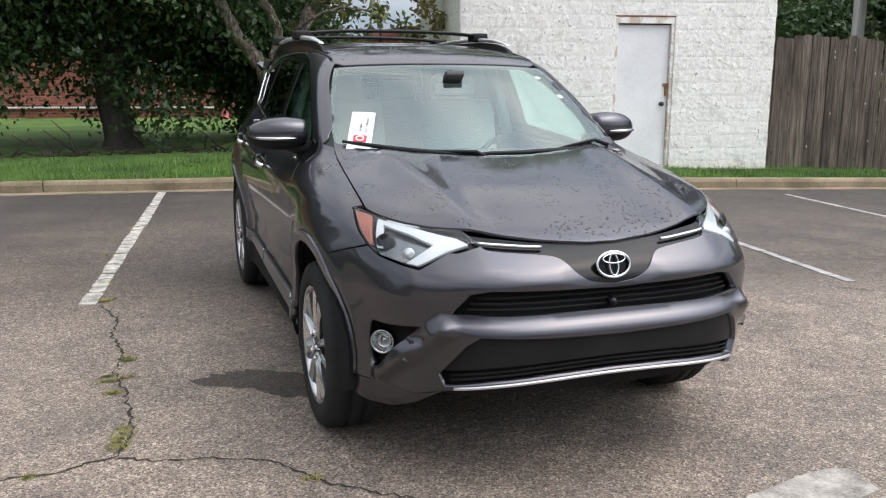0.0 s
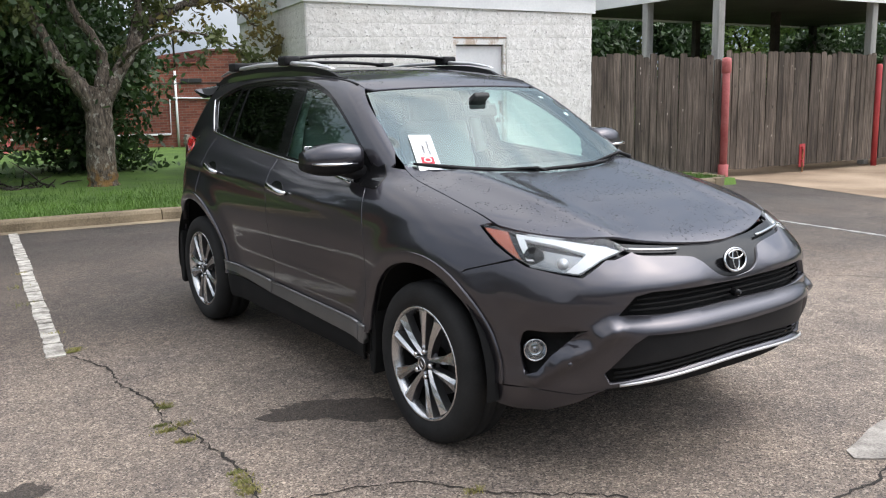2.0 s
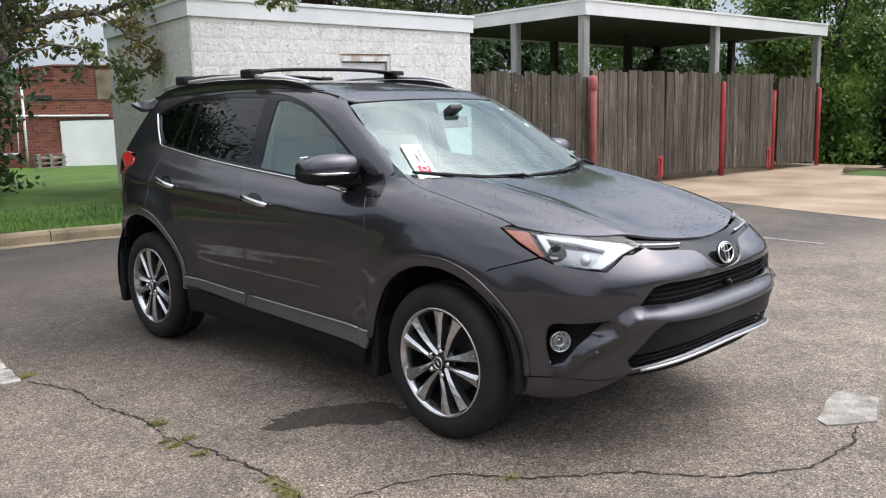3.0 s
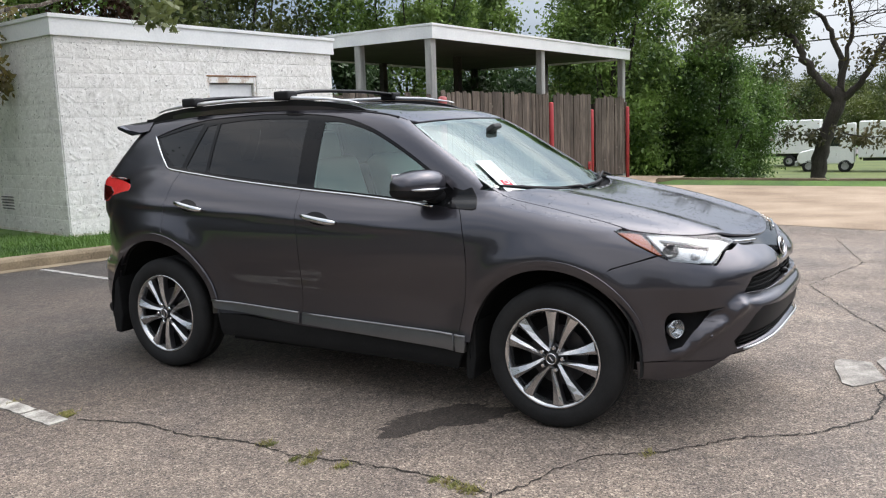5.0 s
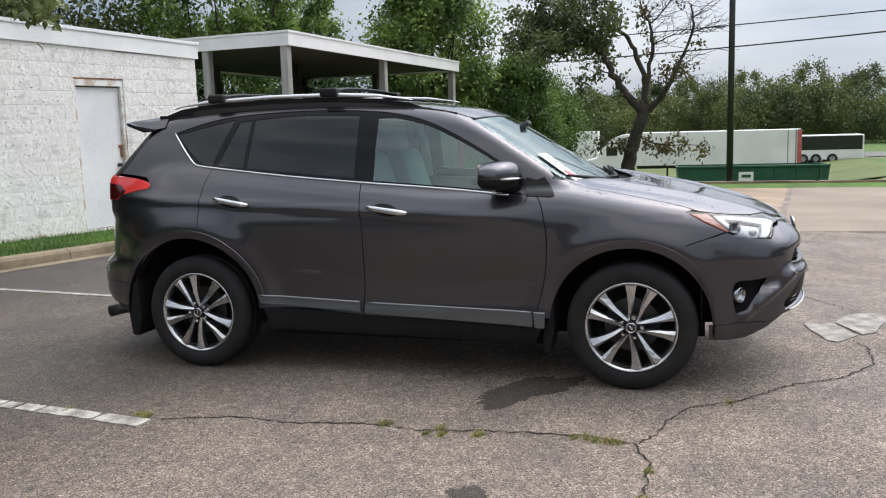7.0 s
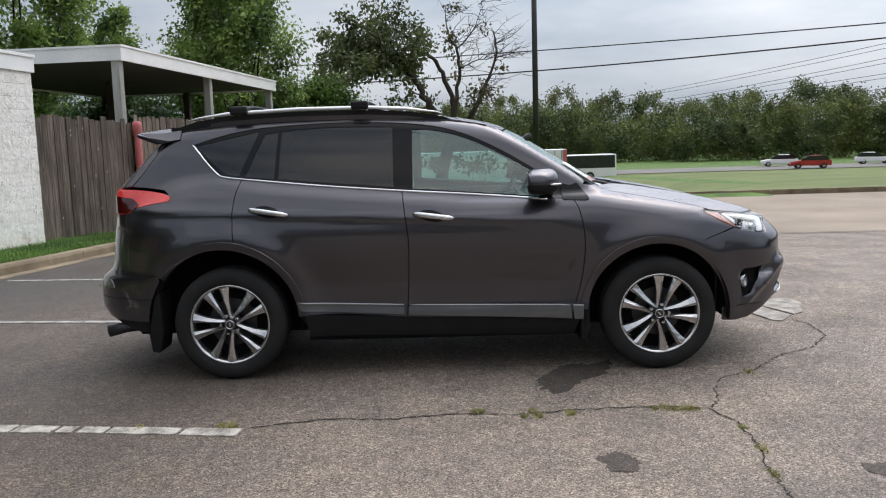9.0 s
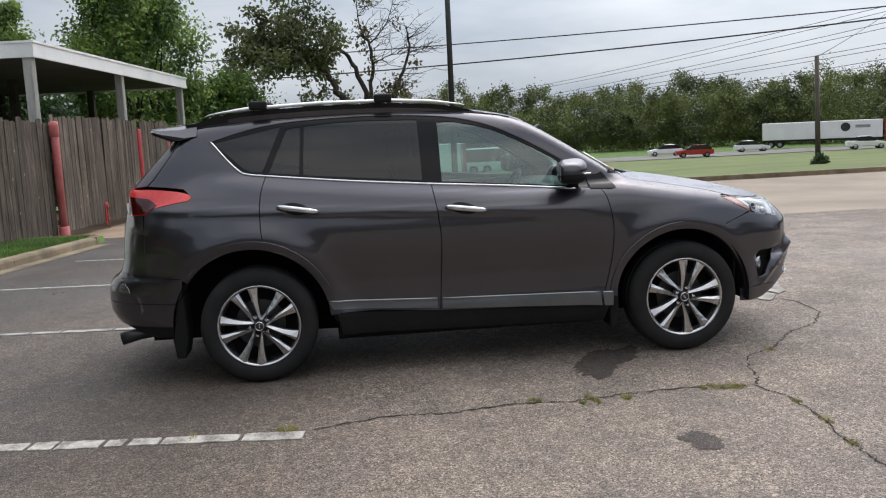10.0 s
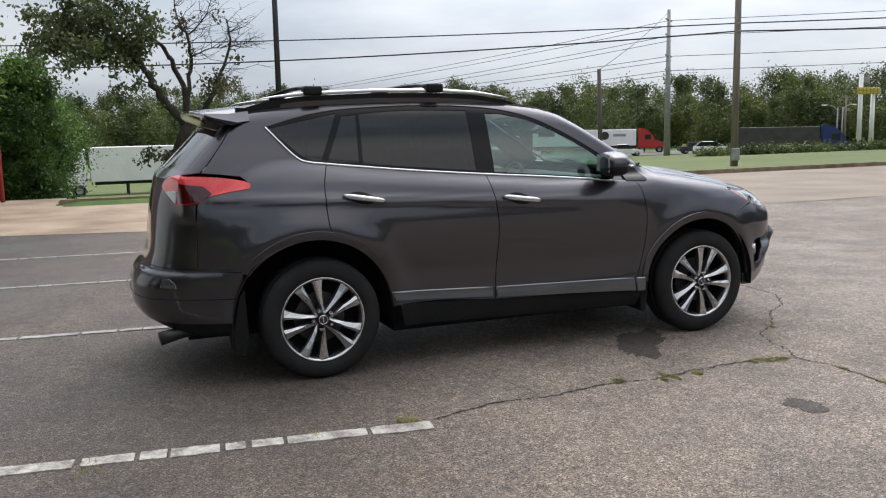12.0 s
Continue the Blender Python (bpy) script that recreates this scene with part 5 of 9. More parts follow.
brown_ends = sprays(bm, d_right, 12, 12, 0.55, 0.010, rh, 71) + sprays(bm, d_bare, 6, 8, 0.5, 0.010, rh, 75) + [(DX, y + rh.gauss(0, 0.1), z + rh.gauss(0, 0.1)) for y, z in ((0.52, 3.65), (-0.18, 3.92), (-0.69, 3.5), (-1.37, 3.1), (-0.63, 2.7), (-1.6, 2.8), (-0.9, 3.0))]
foot_ends = sprays(bm, d_foot, 3, 12, 0.45, 0.008, rh, 81, -0.3) + sprays(bm, d_foot2, 3, 8, 0.4, 0.008, rh, 85, -0.3)
low_ends = sprays(bm, d_low, 4, 6, 0.3, 0.008, rh, 91) + sprays(bm, d_left, 6, 8, 0.35, 0.010, rh, 95)
part("trunk", bm, M_BARKDARK, half_dead, "dark crooked trunk with bare dead limbs", smooth=True)
part_mesh("crown", leaf_mesh("crown", crown_ends, 0.17, 8600, 0.165, 15, 0.8), M_LEAFDUSTY, half_dead)
part_mesh("crown_leaves", leaf_mesh("crown_leaves", low_ends, 0.10, 480, 0.16, 16), M_LEAFDUSTY, half_dead)
part_mesh("foot_leaves", leaf_mesh("foot_leaves", foot_ends, 0.10, 760, 0.15, 20), M_LEAFRUST, half_dead, "browning leaves on shoots from the trunk")
part_mesh("brown_leaves", leaf_mesh("brown_leaves", brown_ends, 0.12, 620, 0.15, 17), M_LEAFRUST, half_dead, "browning leaves among the dead limbs")


def bush(label, centre, rx, ry, h, leaves, size, seed, leaf, name="bush"):
    """A dense bush: several stems and leaves thick over an uneven mound."""
    r = random.Random(seed)
    t = thing(name, label, "bush" if name == "bush" else "tree", "bushes behind the enclosure", at=centre)
    bm = bmesh.new()
    cs, sg = [], []
    tall = h > 4.5
    for i in range(90 if tall else 60):
        a = r.uniform(0, 6.28)
        e = r.uniform(0.06, 1.0)
        wide = math.sin(math.pi * min(0.12 + 0.86 * e, 1.0)) ** 0.55 if not tall else (0.55 + 0.45 * e if e < 0.45 else math.cos((e - 0.45) / 0.62 * math.pi / 2) ** 0.6)
        q = wide * r.uniform(0.55, 1.0)
        c = (centre[0] + rx * q * math.cos(a), centre[1] + ry * q * math.sin(a), centre[2] + h * e)
        cs.append(c)
        sg.append(min(rx, ry) * r.uniform(0.09, 0.2))
        if i < 9:
            limb(bm, (centre[0] + 0.2 * q * math.cos(a), centre[1] + 0.2 * q * math.sin(a), centre[2] - 0.2), c, 0.09, 0.02, seed + i, 0, 0.1, 5, 6)
    part("stem", bm, M_BARKDARK, t, smooth=True)
    part_mesh("foliage", leaf_mesh("foliage", cs, sg, leaves, size, seed), leaf, t)
    return t


bush("tall dense green bush beside the enclosure", (33.0, 5.9, -1.7), 3.2, 3.0, 4.7, 70000, 0.135, 41, M_LEAFBUSH)
bush("dense dark green bush at the bank", (30.6, 8.6, -1.5), 2.9, 2.4, 4.6, 56000, 0.135, 42, M_LEAFBUSH)
bush("dense leafy tree at the bank beside the crooked tree", (28.4, 4.9, -1.4), 1.9, 1.35, 5.3, 30000, 0.145, 52, M_LEAFBUSH, "tree")
bush("tall leafy tree behind the canopy", (26.5, 8.0, -1.0), 2.5, 2.5, 8.5, 66000, 0.17, 43, M_LEAFMID, "tree")
bush("tall slim leafy tree behind the canopy", (24.0, 11.3, -0.6), 1.0, 1.0, 6.7, 9500, 0.17, 44, M_LEAFMID, "tree")
bush("leafy tree above the canopy roof", (25.5, 16.0, -0.4), 4.0, 3.0, 11.2, 60000, 0.21, 45, M_LEAFMID, "tree")
bush("leafy tree behind the white building", (19.5, 19.5, -0.2), 4.2, 3.4, 12.2, 56000, 0.22, 46, M_LEAFOLIVE, "tree")
bush("reddish dark tree behind the white building", (15.6, 22.5, -0.2), 1.8, 1.8, 8.4, 16500, 0.21, 47, M_LEAFRED, "tree")
bush("dark leafy tree behind the white building", (12.6, 23.5, 0), 3.5, 3.0, 14.0, 46000, 0.23, 48, M_LEAFMID, "tree")
# undergrowth in the deepest leaf tone: the shade behind the canopy, as colour
bush("low green undergrowth behind the fence", (16.5, 13.6, -0.3), 4.8, 1.3, 3.7, 42000, 0.19, 50, M_LEAF)
bush("low green undergrowth behind the fence", (21.8, 10.4, -0.4), 2.2, 2.0, 3.2, 24000, 0.2, 51, M_LEAF)

# ---- brick building behind the trees ----
brick = thing("brick_building", "long single-storey red brick building with a white garage door", "building", at=(0, 21, 0))


def facade_y(x):
    return 22.0 - 0.165 * x


def brick_box(x0, x1, z0, z1, d0=0.0, d1=5.0):
    bm = bmesh.new()
    prism(bm, [(x0, facade_y(x0) + d0), (x1, facade_y(x1) + d0), (x1, facade_y(x1) + d1), (x0, facade_y(x0) + d1)], z0, z1)
    return bm


part("wall", brick_box(-18, 6.4, -0.2, 2.40), M_BRICK, brick)
part("wall", brick_box(6.403, 9.5, -0.2, 2.76), M_BRICK, brick, "taller red brick wall section")
part("coping", brick_box(-18, 6.397, 2.404, 2.45, -0.06, 5.0), M_BRICK, brick)
part("coping", brick_box(6.403, 9.5, 2.764, 2.81, -0.06, 5.0), M_BRICK, brick)
part("pilaster", brick_box(7.5, 8.1, 1.84, 2.67, -0.03, -0.002), M_CONCRETE, brick, "pale stucco panel")
part("garage_door", brick_box(6.45, 8.7, -0.15, 1.26, -0.04, -0.002), M_TRIMWHITE, brick, "white roll-up garage door")
part("lintel", brick_box(6.38, 8.8, 1.264, 1.31, -0.05, -0.002), M_BLACKSTEEL, brick)
part("band", brick_box(-18, 7.7, 1.83, 1.855, -0.015, -0.002), M_SOFFIT, brick, "dark mortar band")
bm = bmesh.new()
tube(bm, [(5.52, facade_y(5.5) - 0.06, -0.1), (5.55, facade_y(5.5) - 0.06, 2.2)], 0.035, 8)
tube(bm, [(7.75, facade_y(7.75) - 0.05, 1.38), (6.5, facade_y(6.5) - 0.05, 1.40), (5.37, facade_y(5.37) - 0.05, 1.44), (5.33, facade_y(5.33) - 0.05, 0.40), (-6, facade_y(-6) - 0.05, 0.44)], 0.03, 8)
part("conduit", bm, M_TRIMWHITE, brick, "white wall conduit pipes", smooth=True)
bm = bmesh.new()
for i in range(3):
    box(bm, (0.75, 0.5, 0.05), pose(5.92, facade_y(5.9) - 0.5, 0.02 + 0.13 * i, 0, 0, -9))
    for k in (-0.3, 0, 0.3):
        box(bm, (0.08, 0.5, 0.08), pose(5.92 + k, facade_y(5.9) - 0.5 - k * 0.165, 0.085 + 0.13 * i, 0, 0, -9))
tagged(part("pallet", bm, M_PATCH), "stack of pale wooden pallets by the brick wall", "pallet")
part("mast_lamp", tube(bmesh.new(), [(5.57, facade_y(5.57) - 0.05, 2.3), (5.57, facade_y(5.57) - 0.05, 3.0), (5.57, facade_y(5.57) - 0.12, 3.1)], [0.03, 0.03, 0.06], 10), M_BLACKSTEEL, brick, "small lamp on a mast", True)
part("vent", boxed((0.6, 0.06, 0.12), (6.0, facade_y(6.0) - 0.03, 1.86), -9.4, 0.01), M_BLACKSTEEL, brick)
pipe = thing("red_bollard", "small red hydrant by the brick wall", "hydrant", at=(0.9, 20.6, 0.1))
part("barrel", lathe(bmesh.new(), [(0, 0), (0.14, 0), (0.14, 0.05), (0.1, 0.06), (0.1, 0.5), (0.13, 0.52), (0.1, 0.62), (0, 0.66)], Matrix.Translation((0.9, 20.6, 0.08)), 16), M_REDPIPE, pipe, smooth=True)
log = thing("fallen_branch", "dead brushwood lying under the tree", "branch", at=(-2.4, 10.5, 0.1))
for k in range(70):
    x = -3.8 + 3.9 * rng.random()
    bm = bmesh.new()
    limb(bm, (x, 10.6 + rng.uniform(-0.25, 0.25), 0.12), (x + rng.uniform(-0.7, 0.7), 10.6 + rng.uniform(-0.4, 0.4), 0.15 + rng.random() ** 5 * 0.6), 0.022, 0.006, k * 1.9, 0, 0.2, 4, 5)
    part("twig", bm, M_BARKDARK, log, smooth=True)

# ---- street poles and wires ----
lamp = thing("lamp_post", "tall slim black steel lamp post on the grass strip", "lamp post", at=(20.6, -2.6, land_z(20.6, -2.6)))
part("pole", tube(bmesh.new(), [(20.6, -2.6, land_z(20.6, -2.6) - 0.1), (20.6, -2.6, 9.0)], [0.095, 0.07], 14), M_BLACKSTEEL, lamp, smooth=True)
part("base", boxed((0.35, 0.35, 0.18), (20.6, -2.6, land_z(20.6, -2.6) - 0.05), 0, 0.02), M_CONCRETE, lamp)

POLE_A, POLE_B = (26.3, -24.2), (36.5, -23.5)


def wood_pole(x, y, top, r, label, lean=0.0, wood=M_WOODPOLE):
    p = thing("utility_pole", label, "utility pole", "utility poles", at=(x, y, land_z(x, y)))
    part("pole", tube(bmesh.new(), [(x, y, land_z(x, y) - 0.2), (x + lean, y, top)], [r, r * 0.75], 12), wood, p, smooth=True)
    return p


pa = wood_pole(*POLE_A, 9.5, 0.17, "thick wooden utility pole on the lawn")
part("meter_box", boxed((0.3, 0.25, 0.55), (POLE_A[0] - 0.2, POLE_A[1] + 0.1, land_z(*POLE_A) + 0.3), 0, 0.02), M_GALV, pa, "grey utility box")
for z in (5.60, 5.26):
    part("insulator", tube(bmesh.new(), [(POLE_A[0], POLE_A[1], z), (POLE_A[0] - 0.25, POLE_A[1] + 0.1, z)], 0.05, 8), M_GALV, pa)
wood_pole(*POLE_B, 4.3, 0.14, "short dark wooden pole with a guy wire", 0.25, M_POLEDARK)
pc = thing("transmission_pole", "tall grey steel transmission pole with insulators", "utility pole", "utility poles", at=(84, -62, -3.4))
part("pole", tube(bmesh.new(), [(84, -62, -3.6), (84, -62, 14.5)], [0.42, 0.2], 12), M_GALV, pc, smooth=True)
for z in (13.2, 11.4, 9.0, 7.3, 4.8):
    part("insulator", tube(bmesh.new(), [(84.7, -62.9, z), (83.3, -61.1, z + 0.12)], 0.11, 6), M_GALV, pc)
tw = thing("transmission_pole", "far steel lattice pole before the woods", "utility pole", "utility poles", at=(190, -32, -3.7))
part("pole", tube(bmesh.new(), [(190, -32, -3.7), (190, -32, 9.6)], [0.35, 0.25], 8), M_GALV, tw)
for z in (8.6, 6.2, 3.6):
    part("cross_arm", boxed((0.3, 3.6, 0.25), (190, -32, z), 0, 0), M_GALV, tw)


def wire(a, b, sag, r, label):
    bm = bmesh.new()
    a, b = Vector(a), Vector(b)
    tube(bm, [a.lerp(b, i / 24) + Vector((0, 0, -4 * sag * (i / 24) * (1 - i / 24))) for i in range(25)], r, 5)
    return tagged(part("power_line", bm, M_WIRE), label, "cable", "overhead wires")


wire((POLE_A[0], POLE_A[1], 5.62), (46, 12, 5.9), 0.22, 0.028, "black overhead cable before the sky")
wire((POLE_A[0], POLE_A[1], 5.28), (46, 12, 4.75), 0.40, 0.034, "thick black overhead cable")
wire((46, 12, 5.9), (62, 40, 6.3), 0.2, 0.028, "black overhead cable before the sky")
wire((46, 12, 4.75), (62, 40, 4.9), 0.2, 0.034, "thick black overhead cable")
wire((POLE_A[0], POLE_A[1], 5.62), (4, -62, 6.6), 0.3, 0.028, "black overhead cable before the sky")
wire((POLE_A[0], POLE_A[1], 5.28), (4, -62, 5.6), 0.3, 0.034, "thick black overhead cable")
wood_pole(46, 12, 6.4, 0.15, "wooden utility pole among the trees")
for z, z2 in ((13.2, 8.6), (11.4, 6.4), (9.0, 6.2), (7.3, 3.8)):
    wire((84, -62, z), (190, -32, z2), 0.6, 0.035, "thin far transmission wire")
    wire((84, -62, z), (30, -160, z + 3), 0.6, 0.035, "thin far transmission wire")
    wire((84.7, -62.9, z - 0.45), (190.7, -32.9, z2 - 0.45), 0.6, 0.035, "thin far transmission wire")
wire((POLE_B[0] + 0.25, POLE_B[1], 4.25), (84, -62, 14.3), 0.3, 0.02, "thin guy wire from a wooden pole")

# ---- road, trucks and the far edge ----
verts, faces = [], []
for i in range(31):
    y = 20 - 8 * i
    for x in (96 + 0.0 * i, 112):
        verts.append((x, y, land_z(x, y) + 0.06))
for i in range(30):
    faces.append((2 * i, 2 * i + 1, 2 * i + 3, 2 * i + 2))
tagged(part_mesh("road", raw_mesh("road", verts, faces), M_ROAD), "grey road beyond the lawn", "road", kind="structure")
verts = [(x, y, land_z(x, y) + 0.03) for y in (-14, -10, -6, -2, 2, 6, 10, 16) for x in (56, 62, 70, 78, 90)]
faces = [(j * 5 + i, j * 5 + i + 1, j * 5 + i + 6, j * 5 + i + 5) for j in range(7) for i in range(4)]
tagged(part_mesh("lawn", raw_mesh("yard", verts, faces), M_FIELD), "short yellow-green grass below the bank", "lawn", kind="structure")
verts, faces = [], []
xs = [17.25 + 4.4 * i for i in range(18)]
ys = [-8 - 4 * i for i in range(52)]
for y in ys:
    for x in xs:
        verts.append((x, y, land_z(x, y) + 0.035))
for j in range(len(ys) - 1):
    for i in range(17):
        a = j * 18 + i
        faces.append((a, a + 18, a + 19, a + 1))
tagged(part_mesh("lawn", raw_mesh("lawn", verts, faces), M_FIELD, smooth=True), "wide yellow-green lawn falling to the road", "lawn", kind="structure")


def wheel_at(name, parent, x, y, z, r, w, turn):
    m = pose(x, y, z, 90, 0, turn) @ Matrix.Translation((0, 0, -w / 2))
    tyre = part(name, lathe(bmesh.new(), [(r * 0.55, 0), (r * 0.95, 0), (r, w * 0.2), (r, w * 0.8), (r * 0.95, w), (r * 0.55, w)], m, 20), M_RUBBER, parent, smooth=True)
    part("rim", lathe(bmesh.new(), [(0, w * 0.15), (r * 0.56, w * 0.1), (r * 0.56, w * 0.9), (0, w * 0.85)], m, 16), M_GALV, tyre)


def trailer(at, turn, length, body, label, cab=None, cab_label="", height=4.0):
    """A box trailer on its wheels and, where given, a tractor before it. It points along its local x."""
    m0 = pose(*at, 0, 0, turn)
    t = thing("semi_trailer", label, "trailer", "parked trucks", at=at)
    part("box_body", box(bmesh.new(), (length, 2.5, height - 1.15), m0 @ Matrix.Translation((0, 0, 1.15 + (height - 1.15) / 2)), 0.04), body, t)
    part("chassis", box(bmesh.new(), (length - 0.6, 1.0, 0.25), m0 @ Matrix.Translation((0, 0, 1.0)), 0.02), M_BLACKSTEEL, t)
    for k in (-length / 2 + 1.2, -length / 2 + 2.4):
        for s in (-1.05, 1.05):
            p = m0 @ Vector((k, s, 0.5))
            wheel_at("wheel", t, p.x, p.y, p.z, 0.5, 0.3, turn)
    for s in (-0.9, 0.9):
        part("landing_leg", box(bmesh.new(), (0.15, 0.15, 0.95), m0 @ Matrix.Translation((length / 2 - 2.8, s, 0.5))), M_BLACKSTEEL, t)
    if cab:
        c = thing("truck_cab", cab_label, "truck", "parked trucks", at=(m0 @ Vector((length / 2 + 2.2, 0, 0)))[:])
        mc = m0 @ Matrix.Translation((length / 2, 0, 0))
        bm = bmesh.new()
        outline = [(0.3, 0.7), (4.2, 0.7), (4.4, 1.05), (4.25, 1.55), (2.9, 1.9), (2.45, 2.75), (1.75, 3.45), (1.0, 3.75), (0.3, 3.8)]
        fr = [bm.verts.new(mc @ Vector((x, -1.2, z))) for x, z in outline]
        bk = [bm.verts.new(mc @ Vector((x, 1.2, z))) for x, z in outline]
        bm.faces.new(fr)
        bm.faces.new(bk[::-1])
        for i in range(len(outline)):
            j = (i + 1) % len(outline)
            bm.faces.new((fr[j], fr[i], bk[i], bk[j]))
        bmesh.ops.recalc_face_normals(bm, faces=bm.faces[:])
        bmesh.ops.bevel(bm, geom=bm.edges[:], offset=0.06, segments=2, affect="EDGES")
        part("body", bm, cab, c)
        for s in (-1.215, 1.215):
            part("side_window", box(bmesh.new(), (0.9, 0.02, 0.7), mc @ Matrix.Translation((1.75, s, 2.4))), M_DARKGLASS, c)
        part("windscreen", box(bmesh.new(), (0.02, 2.0, 0.8), mc @ Matrix.Translation((2.71, 0, 2.4)) @ pose(0, 0, 0, 0, -26, 0)), M_DARKGLASS, c)
        part("bumper", box(bmesh.new(), (0.25, 2.4, 0.4), mc @ Matrix.Translation((4.4, 0, 0.7)), 0.05), M_GALV, c)
        for k in (0.9, 3.5):
            for s in (-1.05, 1.05):
                p = mc @ Vector((k, s, 0.5))
                wheel_at("wheel", c, p.x, p.y, p.z, 0.5, 0.3, turn)
    return t


def polar(eye, az, dist):
    return eye[0] + dist * math.cos(radians(az)), eye[1] + dist * math.sin(radians(az))


x, y = polar((-5.9, 1.6), -30.15, 138)
road_truck = trailer((x, y, land_z(x, y) + 0.06), -122, 15.8, M_TRUCKWHITE, "white box trailer with a round dark mark on the road", M_REDPAINT, "red long-nosed tractor of a white trailer", 3.6)
mk = Matrix.Translation((x, y, land_z(x, y) + 0.06)) @ Matrix.Rotation(radians(-122), 4, "Z")
part("mark", lathe(bmesh.new(), [(0, 0.0), (0.62, 0.0), (0.62, 0.02), (0, 0.02)], mk @ pose(3.2, -1.26, 2.7, 90, 0, 0), 24), M_BLACKSTEEL, road_truck, "round dark mark")
part("mark", box(bmesh.new(), (1.9, 0.02, 0.4), mk @ Matrix.Translation((5.4, -1.265, 2.75))), M_GALV, road_truck, "grey bar mark")
x, y = polar((-5.4, -2.0), -0.9, 76)
yard_truck = trailer((x, y, land_z(x, y)), 92, 13.2, M_TRUCKWHITE, "white box truck body with a red rear edge", M_TRUCKWHITE, "white truck cab in the lower yard", 3.9)
mk = Matrix.Translation((x, y, land_z(x, y))) @ Matrix.Rotation(radians(92), 4, "Z")
for k, wd, mat, nm in ((-6.42, 0.34, M_REDPIPE, "rear_edge"), (-5.55, 0.07, M_GALV, "door_seam"), (-6.15, 0.10, M_GALV, "door_seam")):
    part(nm, box(bmesh.new(), (wd, 0.03, 2.72), mk @ Matrix.Translation((k, 1.262, 2.52))), mat, yard_truck)
x, y = polar((-5.4, -2.0), 11.0, 84)
trailer((x, y, land_z(x, y)), 92, 14.0, M_TRUCKWHITE, "white parked trailer behind the bush", height=4.0)
x, y = polar((-5.7, 2.4), -42.2, 112)
trailer((x, y, land_z(x, y) - 0.6), -130, 9.2, M_SOFFIT, "dark flat-sided trailer by the road", M_BLUEPAINT, "blue tractor of a dark trailer", 3.6)
x, y = polar((-5.58, -1.65), -6.45, 96)
bus = thing("bus", "white coach with dark windows in the lower yard", "bus", at=(x, y, land_z(x, y)))
mb = pose(x, y, land_z(x, y) + 0.02, 0, 0, 95)
part("body", box(bmesh.new(), (10.4, 2.4, 2.5), mb @ Matrix.Translation((0, 0, 1.6)), 0.15, 2), M_TRUCKWHITE, bus)
part("window_band", box(bmesh.new(), (10.1, 2.44, 1.42), mb @ Matrix.Translation((0, 0, 2.06)), 0.05), M_DARKGLASS, bus)
for k in (0.5, -0.7, -2.25):
    for s in (-1.1, 1.1):
        p = mb @ Vector((k, s, 0.5))
        wheel_at("wheel", bus, p.x, p.y, p.z, 0.5, 0.3, 95)

x, y = polar((-5.4, -2.0), -2.9, 53)
skip = thing("dumpster", "long green steel dumpster with a pale label below the bank", "dumpster", at=(x, y, land_z(x, y)))
ms = pose(x, y, land_z(x, y), 0, 0, 94)
bm = bmesh.new()
prof = [(-3.95, 0.0), (3.95, 0.0), (4.1, 1.3), (-4.1, 1.3)]
fr = [bm.verts.new(ms @ Vector((a, -1.1, b))) for a, b in prof]
bk = [bm.verts.new(ms @ Vector((a, 1.1, b))) for a, b in prof]
bm.faces.new(bk[::-1])
bm.faces.new(fr)
for i in (0, 1, 3):
    j = (i + 1) % 4
    bm.faces.new((fr[j], fr[i], bk[i], bk[j]))
bmesh.ops.recalc_face_normals(bm, faces=bm.faces[:])
bmesh.ops.solidify(bm, geom=bm.faces[:], thickness=0.06)
part("bin", bm, M_DUMPSTER, skip)
for i in range(7):
    part("rib", box(bmesh.new(), (0.1, 0.1, 1.18), ms @ Matrix.Translation((-3.6 + 1.2 * i, 1.15, 0.64)), 0.01), M_DUMPSTER, skip)
part("top_rail", box(bmesh.new(), (8.2, 0.14, 0.12), ms @ Matrix.Translation((0, 1.14, 1.28)), 0.02), M_DUMPSTER, skip)
part("label", box(bmesh.new(), (0.8, 0.02, 0.62), ms @ Matrix.Translation((0.35, 1.215, 0.66))), M_TRUCKWHITE, skip, "white square label")
part("label_mark", box(bmesh.new(), (0.5, 0.02, 0.16), ms @ Matrix.Translation((0.35, 1.23, 0.74))), M_DUMPSTER, skip, "green bar on the label")


